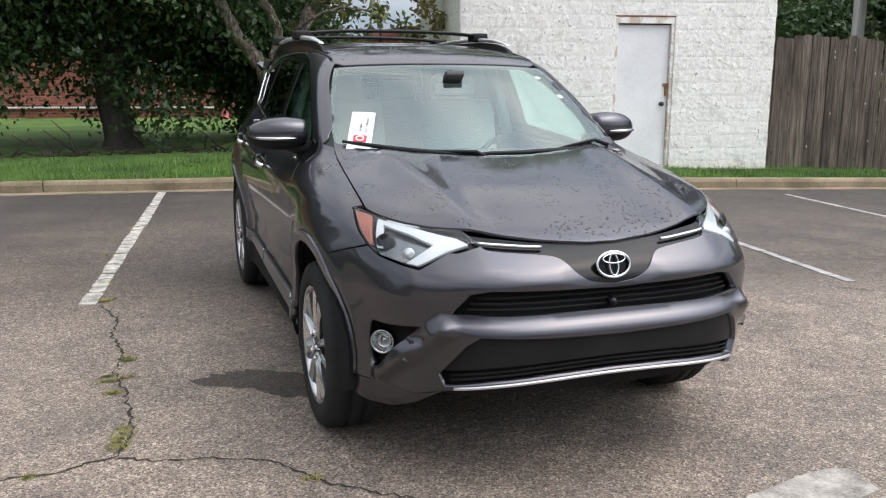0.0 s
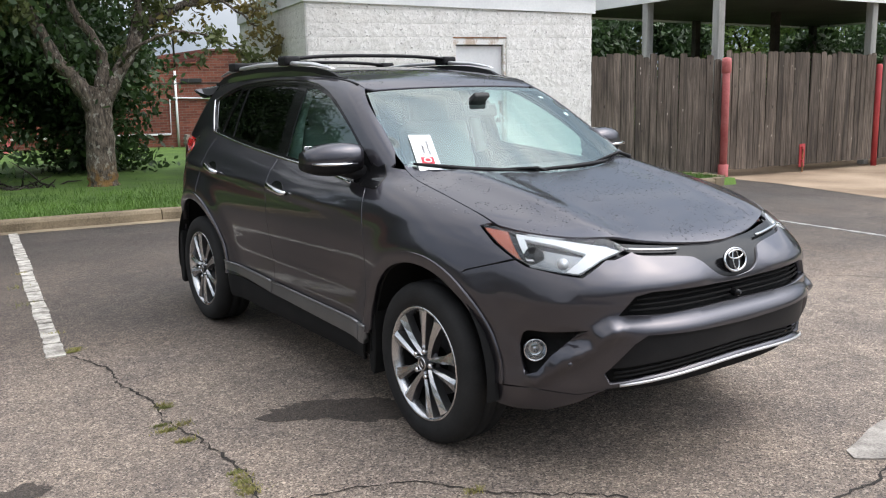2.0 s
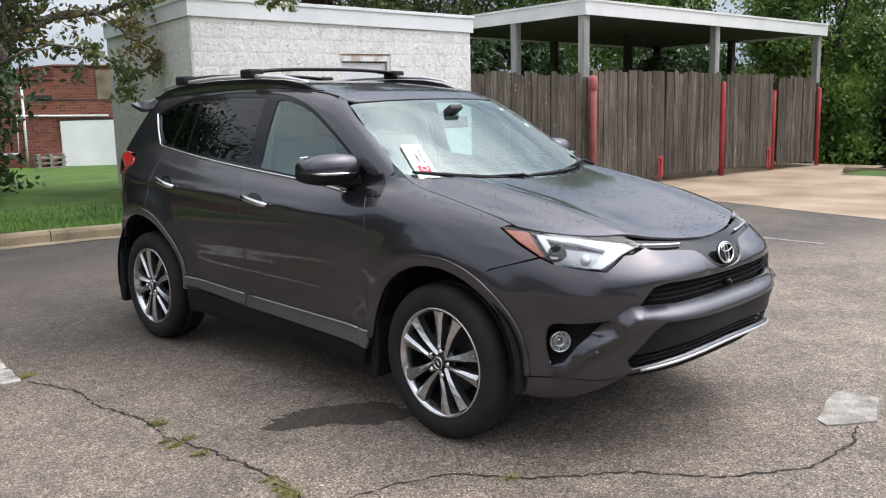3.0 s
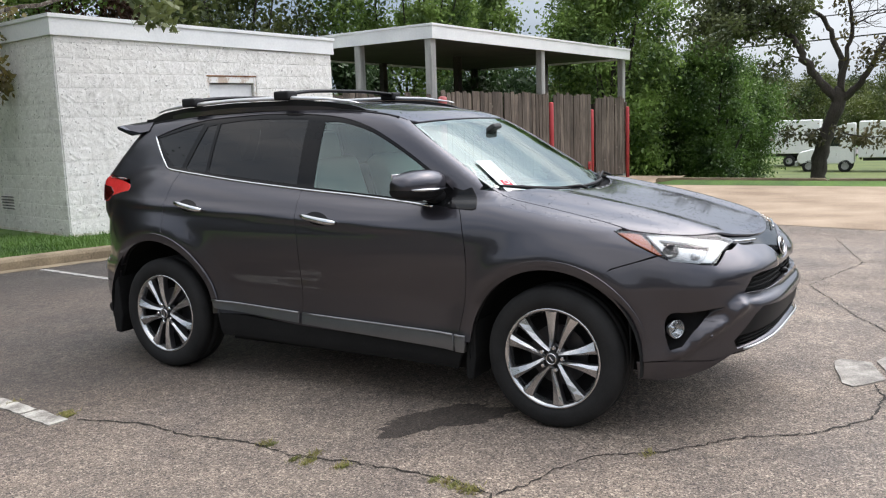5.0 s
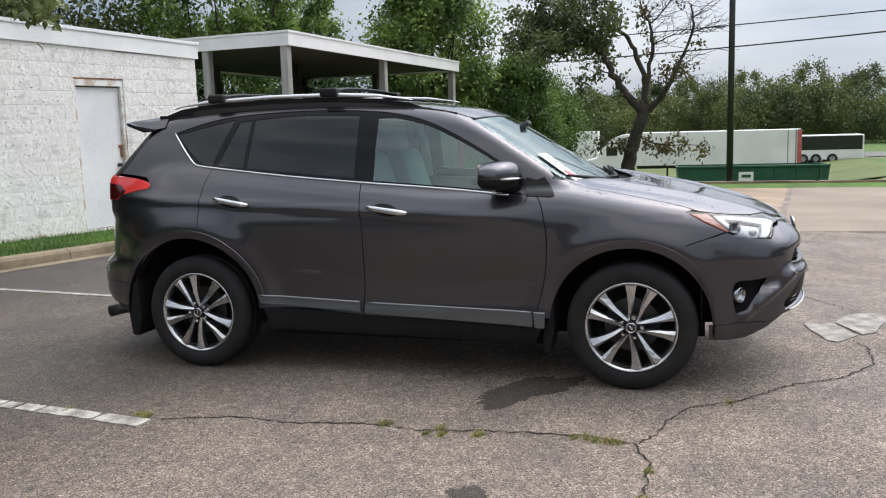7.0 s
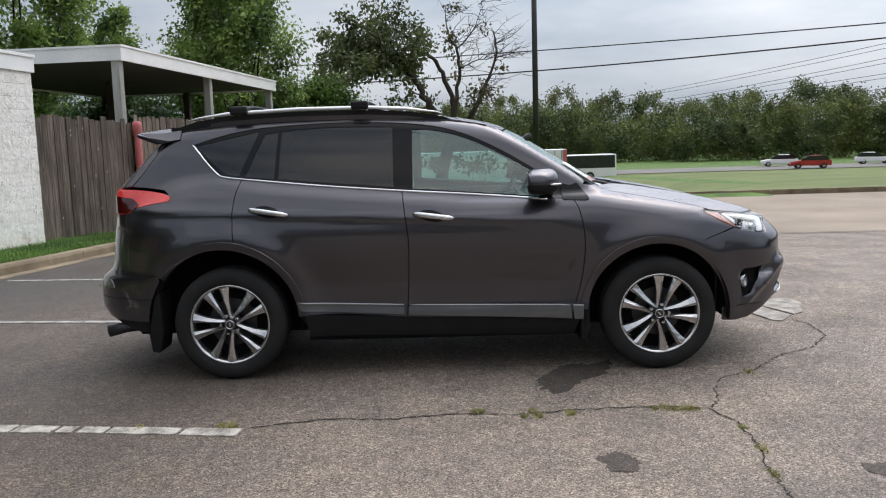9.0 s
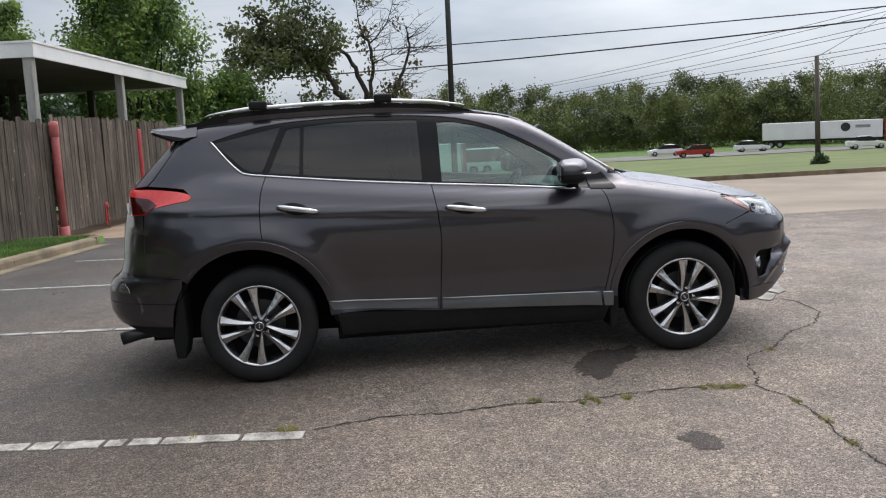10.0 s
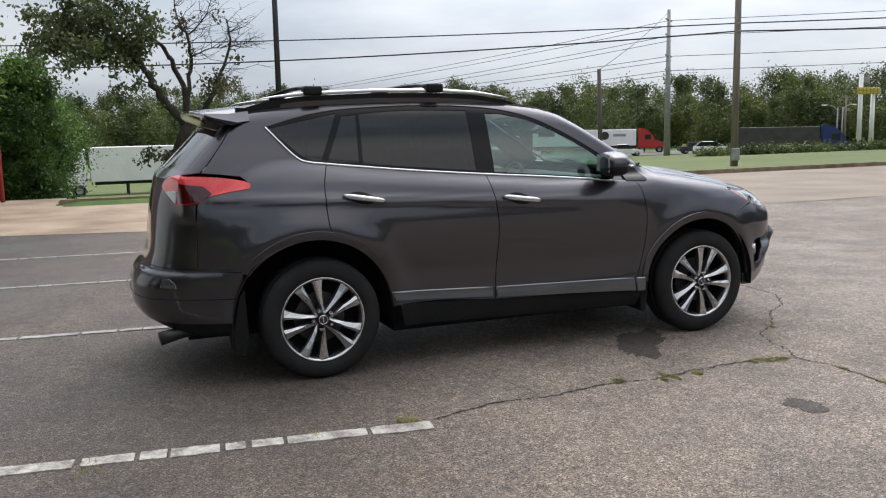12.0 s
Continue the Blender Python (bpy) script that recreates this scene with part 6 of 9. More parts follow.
def far_car(az, dist, turn, paint, label, pickup=False):
    """A car far off on the road: shaped body, dark glass band, four wheels."""
    x, y = polar((-6.0, 1.0), az, dist)
    z = land_z(x, y) + 0.06
    c = thing("car", label, "car", "far cars", at=(x, y, z))
    m0 = pose(x, y, z, 0, 0, turn)
    body = [(-2.25, 0.35), (2.25, 0.35), (2.3, 0.75), (1.2, 0.95), (-2.25, 0.98)]
    cabin = [(0.95, 0.95), (0.35, 1.5), (-0.95, 1.5), (-1.15, 0.97)] if pickup else [(1.1, 0.95), (0.3, 1.48), (-1.5, 1.5), (-2.1, 0.98)]
    for nm, prof, w, mat in (("body", body, 0.9, paint), ("cabin", cabin, 0.78, M_DARKGLASS)):
        bm = bmesh.new()
        fr = [bm.verts.new(m0 @ Vector((a, -w, b))) for a, b in prof]
        bk = [bm.verts.new(m0 @ Vector((a, w, b))) for a, b in prof]
        bm.faces.new(fr)
        bm.faces.new(bk[::-1])
        for i in range(len(prof)):
            j = (i + 1) % len(prof)
            bm.faces.new((fr[j], fr[i], bk[i], bk[j]))
        bmesh.ops.recalc_face_normals(bm, faces=bm.faces[:])
        bmesh.ops.bevel(bm, geom=bm.edges[:], offset=0.08, segments=2, affect="EDGES")
        part(nm, bm, mat, c)
    part("roof", box(bmesh.new(), (1.3, 1.4, 0.06), m0 @ Matrix.Translation((-0.3 if pickup else -0.6, 0, 1.5)), 0.02), paint, c)
    for k in (-1.4, 1.4):
        for s in (-0.8, 0.8):
            p = m0 @ Vector((k, s, 0.34))
            wheel_at("wheel", c, p.x, p.y, p.z, 0.34, 0.2, turn)


far_car(-20.8, 122, 75, M_TRUCKWHITE, "white crossover on the far road")
far_car(-22.6, 112, 75, M_REDPAINT, "dark red saloon on the far road")
far_car(-26.0, 126, -105, M_TRUCKWHITE, "white van-like car behind the trailer")
far_car(-32.4, 116, -110, M_TRUCKWHITE, "white pickup truck before the trailer", True)
far_car(-36.8, 122, -115, M_SOFFIT, "dark pickup truck by the road", True)
far_car(-37.8, 112, -120, M_TRUCKWHITE, "white saloon by the road")
bush("small round dark shrub at the pole's foot", (36.2, -23.4, land_z(36, -23) - 0.25), 0.42, 0.42, 0.75, 1500, 0.12, 71, M_LEAF)
sign = thing("sign", "tall yellow roadside sign on two pale posts", "sign", at=(88, -98, -3.5))
for y, top in ((-97.1, 7.2), (-99.4, 5.2)):
    part("post", tube(bmesh.new(), [(88, y, -3.6), (88, y, top)], [0.36, 0.28], 10), M_TRUCKWHITE, sign, smooth=True)
for row in range(2):
    for i in range(6):
        part("panel", box(bmesh.new(), (0.3, 0.56, 0.36), pose(87.5, -96.5 - 0.66 * i, 4.66 + 0.42 * row), 0.03), M_SIGNYELLOW, sign)
part("frame", box(bmesh.new(), (0.12, 4.2, 0.95), pose(87.7, -98.2, 4.87), 0.02), M_SIGNYELLOW, sign)
part("top_panel", box(bmesh.new(), (0.2, 1.3, 0.8), pose(87.9, -97.8, 6.4), 0.03), M_GALV, sign, "grey board at the post's top")
for y0, reach, top in ((-91.0, 2.4, 2.6), (-91.9, -2.0, 2.65)):
    street = thing("street_lamp", "grey street lamp with one curved arm by the far road", "street lamp", "far street lamps", at=(86, y0, -3.4))
    part("pole", tube(bmesh.new(), [(86, y0, -3.6), (86, y0, top)], [0.12, 0.08], 8), M_GALV, street, smooth=True)
    part("arm", tube(bmesh.new(), [(86, y0, top - 0.4), (86, y0 + 0.3 * reach, top + 0.15), (86, y0 + 0.75 * reach, top + 0.38), (86, y0 + reach, top + 0.36)], 0.06, 6), M_GALV, street, smooth=True)
    part("lamp_head", box(bmesh.new(), (0.3, 0.7, 0.14), pose(86, y0 + reach, top + 0.34), 0.05, 2), M_TRUCKWHITE, street)
far_pole = wood_pole(88.5, -95.0, 4.3, 0.16, "slim wooden utility pole by the far road")
part("cross_arm", box(bmesh.new(), (0.12, 1.7, 0.14), pose(88.5, -95.0, 4.05), 0.01), M_WOODPOLE, far_pole)
r_weed = np.random.default_rng(77)
weed_at = [(67 + r_weed.uniform(-1.5, 1.5), y, land_z(67, y) + r_weed.uniform(0.0, 0.5) + 0.3 * noise.noise((y * 0.3, 2, 0))) for y in r_weed.uniform(-92, -54, 260)]
tagged(part_mesh("weeds", leaf_mesh("weeds", weed_at, 0.32, 16000, 0.30, 78, corners=3), M_LEAFWOOD), "tall brownish weeds along the lawn's far edge", "weeds", kind="stuff")


def woods():
    """Far woods round the lower ground: uneven crowns of many leaf clumps, in three ranks."""
    r = np.random.default_rng(9)
    cs, sg = [], []
    for rank, dist in enumerate((162, 178, 200)):
        az = -80.0
        while az < 36:
            az += r.uniform(1.1, 2.4)
            top = 4.9 + 1.6 * noise.noise((az * 0.10, rank * 3.0, 1)) + r.uniform(-2.0, 2.0) + rank * 2.2 + (1.6 if az < -41 else 0) - (1.0 if az > 2 else 0)
            a, d = math.radians(az), dist + r.uniform(-7, 7)
            wide = r.uniform(2.4, 4.4)
            cx, cy = -6 + d * math.cos(a), 1 + d * math.sin(a)
            for _ in range(26):
                t, e = r.uniform(0, 6.28), r.uniform(-1, 1)
                q = math.sqrt(1 - e * e) * wide
                mid = top - 0.42 * (top + 3.7)
                cs.append((cx + q * math.cos(t), cy + q * math.sin(t), mid + e * 0.42 * (top + 3.7)))
                sg.append(wide * r.uniform(0.16, 0.27))
            if rank == 0:
                for _ in range(7):
                    cs.append((cx + r.uniform(-4, 4), cy + r.uniform(-4, 4), -3.4 + r.uniform(0, 2.4)))
                    sg.append(0.9)
    return leaf_mesh("woods", cs, sg, 900000, 0.45, 5, corners=3)


def near_woods():
    """A line of trees behind the camera's side of the lot."""
    r = np.random.default_rng(19)
    cs, sg = [], []
    for x0 in (-34, -29, -24.5, -20, -15.5, -11, -6.5):
        top, wide = r.uniform(9.0, 12.5), r.uniform(3.0, 4.2)
        for _ in range(30):
            t, e = r.uniform(0, 6.28), r.uniform(-1, 1)
            q = math.sqrt(1 - e * e) * wide
            cs.append((x0 + q * math.cos(t), 33 + 0.2 * q * math.sin(t), top * (0.5 + 0.48 * e)))
            sg.append(wide * r.uniform(0.16, 0.26))
    az = 112.0
    while az < 286:
        az += r.uniform(2.2, 5.0)
        a, d, top, wide = math.radians(az), r.uniform(52, 62), r.uniform(5.5, 11.0), r.uniform(2.2, 4.2)
        for _ in range(22):
            t, e = r.uniform(0, 6.28), r.uniform(-1, 1)
            q = math.sqrt(1 - e * e) * wide
            cs.append((d * math.cos(a) + q * math.cos(t), d * math.sin(a) + q * math.sin(t), top * (0.52 + 0.46 * e)))
            sg.append(wide * r.uniform(0.16, 0.28))
    return leaf_mesh("woods", cs, sg, 110000, 0.7, 15, corners=3)


tagged(part_mesh("woods", near_woods(), M_LEAF), "line of dark trees across the lot", "woods", kind="stuff")
tagged(part_mesh("woods", woods(), M_LEAFWOOD), "dense green far woods with an uneven top", "woods", kind="stuff")
# an added dark sheet stands in for the shade between the far crowns
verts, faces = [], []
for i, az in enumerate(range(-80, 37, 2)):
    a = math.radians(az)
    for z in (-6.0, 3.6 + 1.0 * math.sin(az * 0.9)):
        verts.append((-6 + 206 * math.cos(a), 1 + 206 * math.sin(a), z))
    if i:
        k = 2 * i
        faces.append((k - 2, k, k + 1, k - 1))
tagged(part_mesh("backdrop", raw_mesh("backdrop", verts, faces), M_LEAF), "plain dark sheet in place of the far woods' shaded depth", "woods", kind="structure")

# the same for the trees across the lot: a sheet instead of shaded depth
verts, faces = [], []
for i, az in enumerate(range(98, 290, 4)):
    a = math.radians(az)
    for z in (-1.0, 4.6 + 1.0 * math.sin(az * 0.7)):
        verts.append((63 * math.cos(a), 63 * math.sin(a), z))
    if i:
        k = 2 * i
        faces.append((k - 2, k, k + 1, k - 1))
tagged(part_mesh("backdrop", raw_mesh("backdrop", verts, faces), M_LEAF), "plain dark sheet in place of shaded depth among the trees across the lot", "woods", kind="structure")

# ---- the car's skin: a smooth solid from which every panel is cut ----
# x across (right flank at -x), y along (nose at -y), z up; the wheels stand at y = -1.33 and 1.33


def spline(xs, ys):
    """A smooth curve through points that never overshoots them."""
    xs, ys = np.asarray(xs, float), np.asarray(ys, float)
    h, d = np.diff(xs), np.diff(ys) / np.diff(xs)
    m = np.empty(len(xs))
    m[0], m[-1] = d[0], d[-1]
    w1, w2 = 2 * h[1:] + h[:-1], h[1:] + 2 * h[:-1]
    with np.errstate(divide="ignore", invalid="ignore"):
        mid = (w1 + w2) / (w1 / d[:-1] + w2 / d[1:])
    m[1:-1] = np.where(d[:-1] * d[1:] > 0, mid, 0.0)

    def f(v):
        v = np.clip(v, xs[0], xs[-1])
        i = np.clip(np.searchsorted(xs, v) - 1, 0, len(xs) - 2)
        t = (v - xs[i]) / h[i]
        return (1 + 2 * t) * (1 - t) ** 2 * ys[i] + t * (1 - t) ** 2 * h[i] * m[i] + t * t * (3 - 2 * t) * ys[i + 1] + t * t * (t - 1) * h[i] * m[i + 1]

    return f


def smax(a, b, k):
    h = np.clip(0.5 + 0.5 * (a - b) / k, 0, 1)
    return b + (a - b) * h + k * h * (1 - h)


def smin(a, b, k):
    return -smax(-a, -b, k)


F_WIDTH = spline((0.16, 0.22, 0.30, 0.37, 0.46, 0.56, 0.66, 0.75, 0.83, 0.90, 0.96, 1.01, 1.07, 1.13, 1.2, 1.3), (0.80, 0.846, 0.866, 0.868, 0.857, 0.858, 0.872, 0.887, 0.894, 0.892, 0.884, 0.871, 0.849, 0.82, 0.78, 0.73))
F_NOSE = spline((0.16, 0.22, 0.26, 0.30, 0.38, 0.46, 0.54, 0.60, 0.625, 0.65, 0.70, 0.76, 0.81, 0.86, 0.92, 1.0, 1.1), (-2.00, -2.10, -2.16, -2.20, -2.245, -2.272, -2.288, -2.292, -2.285, -2.262, -2.250, -2.243, -2.228, -2.195, -2.15, -2.08, -1.95))
F_NOSE_SIDE = spline((0.16, 0.22, 0.30, 0.40, 0.50, 0.60, 0.70, 0.78, 0.86, 0.92, 1.0, 1.1), (-2.00, -2.10, -2.185, -2.235, -2.258, -2.266, -2.258, -2.238, -2.195, -2.15, -2.08, -1.95))
F_TAIL = spline((0.22, 0.30, 0.36, 0.45, 0.55, 0.62, 0.67, 0.75, 0.9, 1.05, 1.15, 1.25), (2.05, 2.22, 2.30, 2.345, 2.345, 2.32, 2.26, 2.235, 2.215, 2.19, 2.15, 2.07))
F_DECK = spline((-2.3, -2.2, -2.1, -1.92, -1.84, -1.66, -1.4, -1.155, -0.9, -0.7, -0.4, 0.21, 1.05, 1.4, 1.8, 2.05), (0.80, 0.873, 0.915, 0.967, 0.99, 1.037, 1.09, 1.133, 1.165, 1.165, 1.16, 1.20, 1.275, 1.31, 1.28, 1.22))
F_TUMBLE = spline((1.0, 1.1, 1.2, 1.3, 1.4, 1.5, 1.6, 1.7), (0.80, 0.787, 0.757, 0.722, 0.683, 0.637, 0.585, 0.53))
F_ROOF = spline((-0.6, -0.3, 0.0, 0.35, 0.7, 1.1, 1.5, 1.8, 2.0), (1.49, 1.568, 1.615, 1.642, 1.652, 1.645, 1.615, 1.575, 1.54))


# raised creases of the nose: from, to (angle as metres, height), how far they stand out, half width
NOSE_RIDGES = (((0.20, 0.785), (0.62, 0.775), 0.007, 0.040), ((0.53, 0.625), (0.78, 0.410), 0.022, 0.030), ((0.61, 0.580), (0.80, 0.550), -0.024, 0.026))


def skin(p):
    """Below zero inside the car, above it outside; roughly metres."""
    x, y, z = np.abs(p[:, 0]), p[:, 1], p[:, 2]
    w = F_WIDTH(z)
    for cy, cr in ((-1.32, 0.475), (1.36, 0.515)):
        d = np.hypot(y - cy, z - 0.36)
        w = w + 0.024 * np.exp(-((d - cr) / 0.085) ** 2)
    w = w + 0.012 * np.exp(-((z - 0.985 - 0.045 * y) / 0.028) ** 2) * np.clip((y + 0.9) / 0.5, 0, 1)
    aside = np.clip((x - 0.50) / 0.22, 0, 1)
    aside = aside * aside * (3 - 2 * aside)
    tf = np.clip((-0.9 - y) / (-0.9 - (F_NOSE(z) * (1 - aside) + F_NOSE_SIDE(z) * aside)), 0, None)
    tr = np.clip((y - 1.1) / (F_TAIL(z) - 1.1), 0, None)
    n = 3.5 - 0.7 * np.clip((z - 0.72) / 0.22, 0, 1)
    r = np.where(tf > 0, ((x / w) ** n + tf ** n) ** (1 / n), ((x / w) ** 3.1 + tr ** 3.1) ** (1 / 3.1))
    deck = F_DECK(y) - 0.07 * (x / 0.8) ** 4 + 0.016 * np.exp(-((x - 0.49 - 0.05 * (y + 1.5)) / 0.075) ** 2) * np.clip((-0.9 - y) / 0.3, 0, 1)
    deck = deck - 0.06 * np.clip((y + 1.275 - 0.35 * (x / 0.7) ** 2) / 0.05, 0, 1) * np.clip((0.74 - x) / 0.05, 0, 1) * np.clip((-0.6 - y) / 0.2, 0, 1)
    hull = (r - 1) * 0.9
    u = np.degrees(np.arctan2(x, -(y + 1.2))) * 0.0166
    ahead = np.clip((-1.55 - y) / 0.15, 0, 1)
    for (u0, z0), (u1, z1), amp, wid in NOSE_RIDGES:
        du, dz = u1 - u0, z1 - z0
        s = np.clip(((u - u0) * du + (z - z0) * dz) / (du * du + dz * dz), 0, 1)
        d = np.hypot(u - u0 - s * du, z - z0 - s * dz)
        hull = hull - ahead * amp * np.exp(-(d / wid) ** 2)
    low = smax(smax(hull, z - deck, 0.075), 0.21 - z, 0.03)
    wc = F_TUMBLE(z) * (1 - 0.10 * np.clip((y - 0.6) / 1.4, 0, 1) ** 2) * (1 - 0.05 * np.clip((-0.1 - y) / 0.9, 0, 1) ** 2)
    cab = smax(x - wc, z - (F_ROOF(y) - 0.026 * (x / 0.55) ** 2.5), 0.075)
    cab = smax(cab, (z - (1.20 + 0.60 * (y + 0.87 + 0.13 * (1 - (x / 0.7) ** 2)))) * 0.857, 0.05)
    cab = smax(cab, (y - np.minimum(1.80 + 1.0 * (1.46 - z), 2.08) - 0.09 * (1 - (x / 0.6) ** 2)) * 0.707, 0.06)
    cab = smax(cab, 0.95 - z, 0.02)
    return smin(low, cab, 0.03)


def skin_normal(p, e=0.004):
    g = np.stack([skin(p + d) - skin(p - d) for d in np.eye(3) * e], 1)
    return g / np.linalg.norm(g, axis=1)[:, None]


def cast(o, d, reach=1.7, n=110):
    """First meeting of rays with the skin; rays that miss stop where they come nearest."""
    t = np.linspace(0, reach, n)
    lo, hi = np.zeros(len(o)), np.full(len(o), np.nan)
    best, bt = np.full(len(o), 9.0), np.zeros(len(o))
    for a, b in zip(t, t[1:]):
        f = skin(o + d * b)
        better = (f < best) & np.isnan(hi)
        best, bt = np.where(better, f, best), np.where(better, b, bt)
        hit = (f < 0) & np.isnan(hi)
        lo, hi = np.where(hit, a, lo), np.where(hit, b, hi)
    miss = np.isnan(hi)
    hi = np.where(miss, bt, hi)
    lo = np.where(miss, bt, lo)
    for _ in range(22):
        m = (lo + hi) / 2
        inside = skin(o + d * m[:, None]) < 0
        hi, lo = np.where(inside, m, hi), np.where(inside, lo, m)
    return o + d * ((lo + hi) / 2)[:, None]


def chart(kind, uv):
    """Places on the skin for the chart's two numbers: side (y, z), top (x, y), nose and tail (angle in degrees from straight ahead, z)."""
    uv = np.asarray(uv, float)
    a, b, one, nil = uv[:, 0], uv[:, 1], np.ones(len(uv)), np.zeros(len(uv))
    if kind == "side":
        return cast(np.stack([-1.35 * one, a, b], 1), np.stack([one, nil, nil], 1), 1.3)
    if kind == "top":
        return cast(np.stack([a, b, 1.9 * one], 1), np.stack([nil, nil, -one], 1), 1.3)
    ph = np.radians(a)
    if kind == "nose":
        d = np.stack([np.sin(ph), np.cos(ph), nil], 1)
        return cast(np.stack([nil, -1.2 * one, b], 1) - d * 1.35, d, 1.3)
    d = np.stack([np.sin(ph), -np.cos(ph), nil], 1)
    return cast(np.stack([nil, 1.3 * one, b], 1) - d * 1.35, d, 1.3)

# ---- car materials ----


def paint_material():
    """Dark grey metallic paint under clear lacquer, with rain beads on the upward faces."""
    m, n, k, b = nodes_of("grey_metallic_paint")
    geo = n.new("ShaderNodeNewGeometry")
    fl = n.new("ShaderNodeTexNoise")
    fl.inputs["Scale"].default_value = 900
    k.new(geo.outputs["Position"], fl.inputs["Vector"])
    c = n.new("ShaderNodeMix")
    c.data_type = "RGBA"
    c.inputs[6].default_value, c.inputs[7].default_value = (0.039, 0.0370, 0.0435, 1), (0.088, 0.0840, 0.0970, 1)
    k.new(fl.outputs["Fac"], c.inputs[0])
    k.new(c.outputs[2], b.inputs["Base Color"])
    b.inputs["Metallic"].default_value, b.inputs["Roughness"].default_value = 0.9, 0.36
    b.inputs["Specular Tint"].default_value = (0.62, 0.61, 0.66, 1)
    b.inputs["Coat Weight"].default_value, b.inputs["Coat Roughness"].default_value = 1.0, 0.05
    vo = n.new("ShaderNodeTexVoronoi")
    vo.inputs["Scale"].default_value = 54
    k.new(geo.outputs["Position"], vo.inputs["Vector"])
    bead = n.new("ShaderNodeMapRange")
    bead.inputs["From Min"].default_value, bead.inputs["From Max"].default_value = 0.27, 0.13
    k.new(vo.outputs["Distance"], bead.inputs["Value"])
    pick = n.new("ShaderNodeTexNoise")
    pick.inputs["Scale"].default_value = 7
    k.new(geo.outputs["Position"], pick.inputs["Vector"])
    pr = n.new("ShaderNodeMapRange")
    pr.inputs["From Min"].default_value, pr.inputs["From Max"].default_value = 0.44, 0.60
    k.new(pick.outputs["Fac"], pr.inputs["Value"])
    nz = n.new("ShaderNodeSeparateXYZ")
    k.new(geo.outputs["Normal"], nz.inputs[0])
    up = n.new("ShaderNodeMapRange")
    up.inputs["From Min"].default_value, up.inputs["From Max"].default_value = 0.80, 0.93
    k.new(nz.outputs[2], up.inputs["Value"])
    m1, m2 = n.new("ShaderNodeMath"), n.new("ShaderNodeMath")
    m1.operation = m2.operation = "MULTIPLY"
    k.new(bead.outputs["Result"], m1.inputs[0])
    k.new(pr.outputs["Result"], m1.inputs[1])
    k.new(m1.outputs[0], m2.inputs[0])
    k.new(up.outputs["Result"], m2.inputs[1])
    u = n.new("ShaderNodeBump")
    u.inputs["Strength"].default_value, u.inputs["Distance"].default_value = 1.0, 0.0065
    k.new(m2.outputs[0], u.inputs["Height"])
    k.new(u.outputs["Normal"], b.inputs["Normal"])
    k.new(u.outputs["Normal"], b.inputs["Coat Normal"])
    return m


M_PAINT = paint_material()
M_BLACKPLASTIC = surface("black_plastic", (0.010, 0.010, 0.011), (0.018, 0.018, 0.019), 0.5, 6, 250, 0.1, 0.001, spec=0.16)
M_LAMPGREY = surface("lamp_reflector", (0.16, 0.165, 0.17), (0.26, 0.265, 0.27), 0.25, 20, 90, 0.1, 0.002, metal=0.8)
M_GLOSSBLACK = surface("gloss_black", (0.006, 0.006, 0.0065), (0.009, 0.009, 0.0095), 0.08, 4, 60, 0.0, spec=0.2)
M_LINER = surface("wheel_well_liner", (0.009, 0.009, 0.009), (0.014, 0.014, 0.014), 0.9, 4, 60, 0.1, spec=0.2)
M_CHROME = surface("chrome", (0.60, 0.61, 0.62), (0.68, 0.68, 0.69), 0.08, 4, 60, 0.0, metal=1.0)
M_SATIN = surface("satin_silver", (0.58, 0.58, 0.59), (0.66, 0.66, 0.67), 0.34, 4, 200, 0.0, metal=0.75)
M_MOULD = surface("grey_sill_moulding", (0.125, 0.128, 0.132), (0.165, 0.168, 0.173), 0.28, 4, 200, 0.0, metal=0.7, coat=0.25, spec=0.3)
# lighter than the moulding itself: the lit line of its top edge, as colour
M_MOULDLIT = surface("lit_moulding_edge", (0.26, 0.265, 0.27), (0.34, 0.345, 0.35), 0.3, 4, 200, 0.0, metal=0.9)
M_RIMDARK = surface("dark_grey_rim", (0.05, 0.05, 0.053), (0.075, 0.075, 0.078), 0.4, 4, 100, 0.0, metal=0.7)
M_RIMGREY = surface("grey_rim", (0.13, 0.13, 0.135), (0.18, 0.18, 0.185), 0.36, 4, 100, 0.0, metal=0.8)
M_RIMBRIGHT = surface("machined_rim", (0.54, 0.54, 0.545), (0.66, 0.66, 0.665), 0.24, 9, 300, 0.02, metal=0.95)
M_GLASSCLEAR = glass("green_tinted_glass", (0.48, 0.70, 0.65), 0.13, (0.90, 1.0, 0.97))
M_GLASSSCREEN = glass("windscreen_glass", (0.79, 0.92, 0.885), 0.18, (0.90, 1.0, 0.965))
M_GLASSDARK = glass("privacy_glass", (0.055, 0.062, 0.066), 0.048)
M_GLASSREAR = glass("rear_privacy_glass", (0.022, 0.025, 0.027), 0.05)
M_LENS = glass("clear_lens", (0.92, 0.94, 0.95), 0.05)
M_AMBER = surface("amber_lens", (0.20, 0.030, 0.006), (0.38, 0.075, 0.016), 0.12, 4, 100, 0.0, coat=0.6)
M_REDLENS = surface("red_lens", (0.62, 0.022, 0.024), (0.86, 0.065, 0.060), 0.12, 6, 100, 0.0, coat=0.8)
M_REDDARK = surface("dark_red_lens", (0.030, 0.0015, 0.002), (0.07, 0.003, 0.004), 0.1, 6, 100, 0.0, coat=0.7)
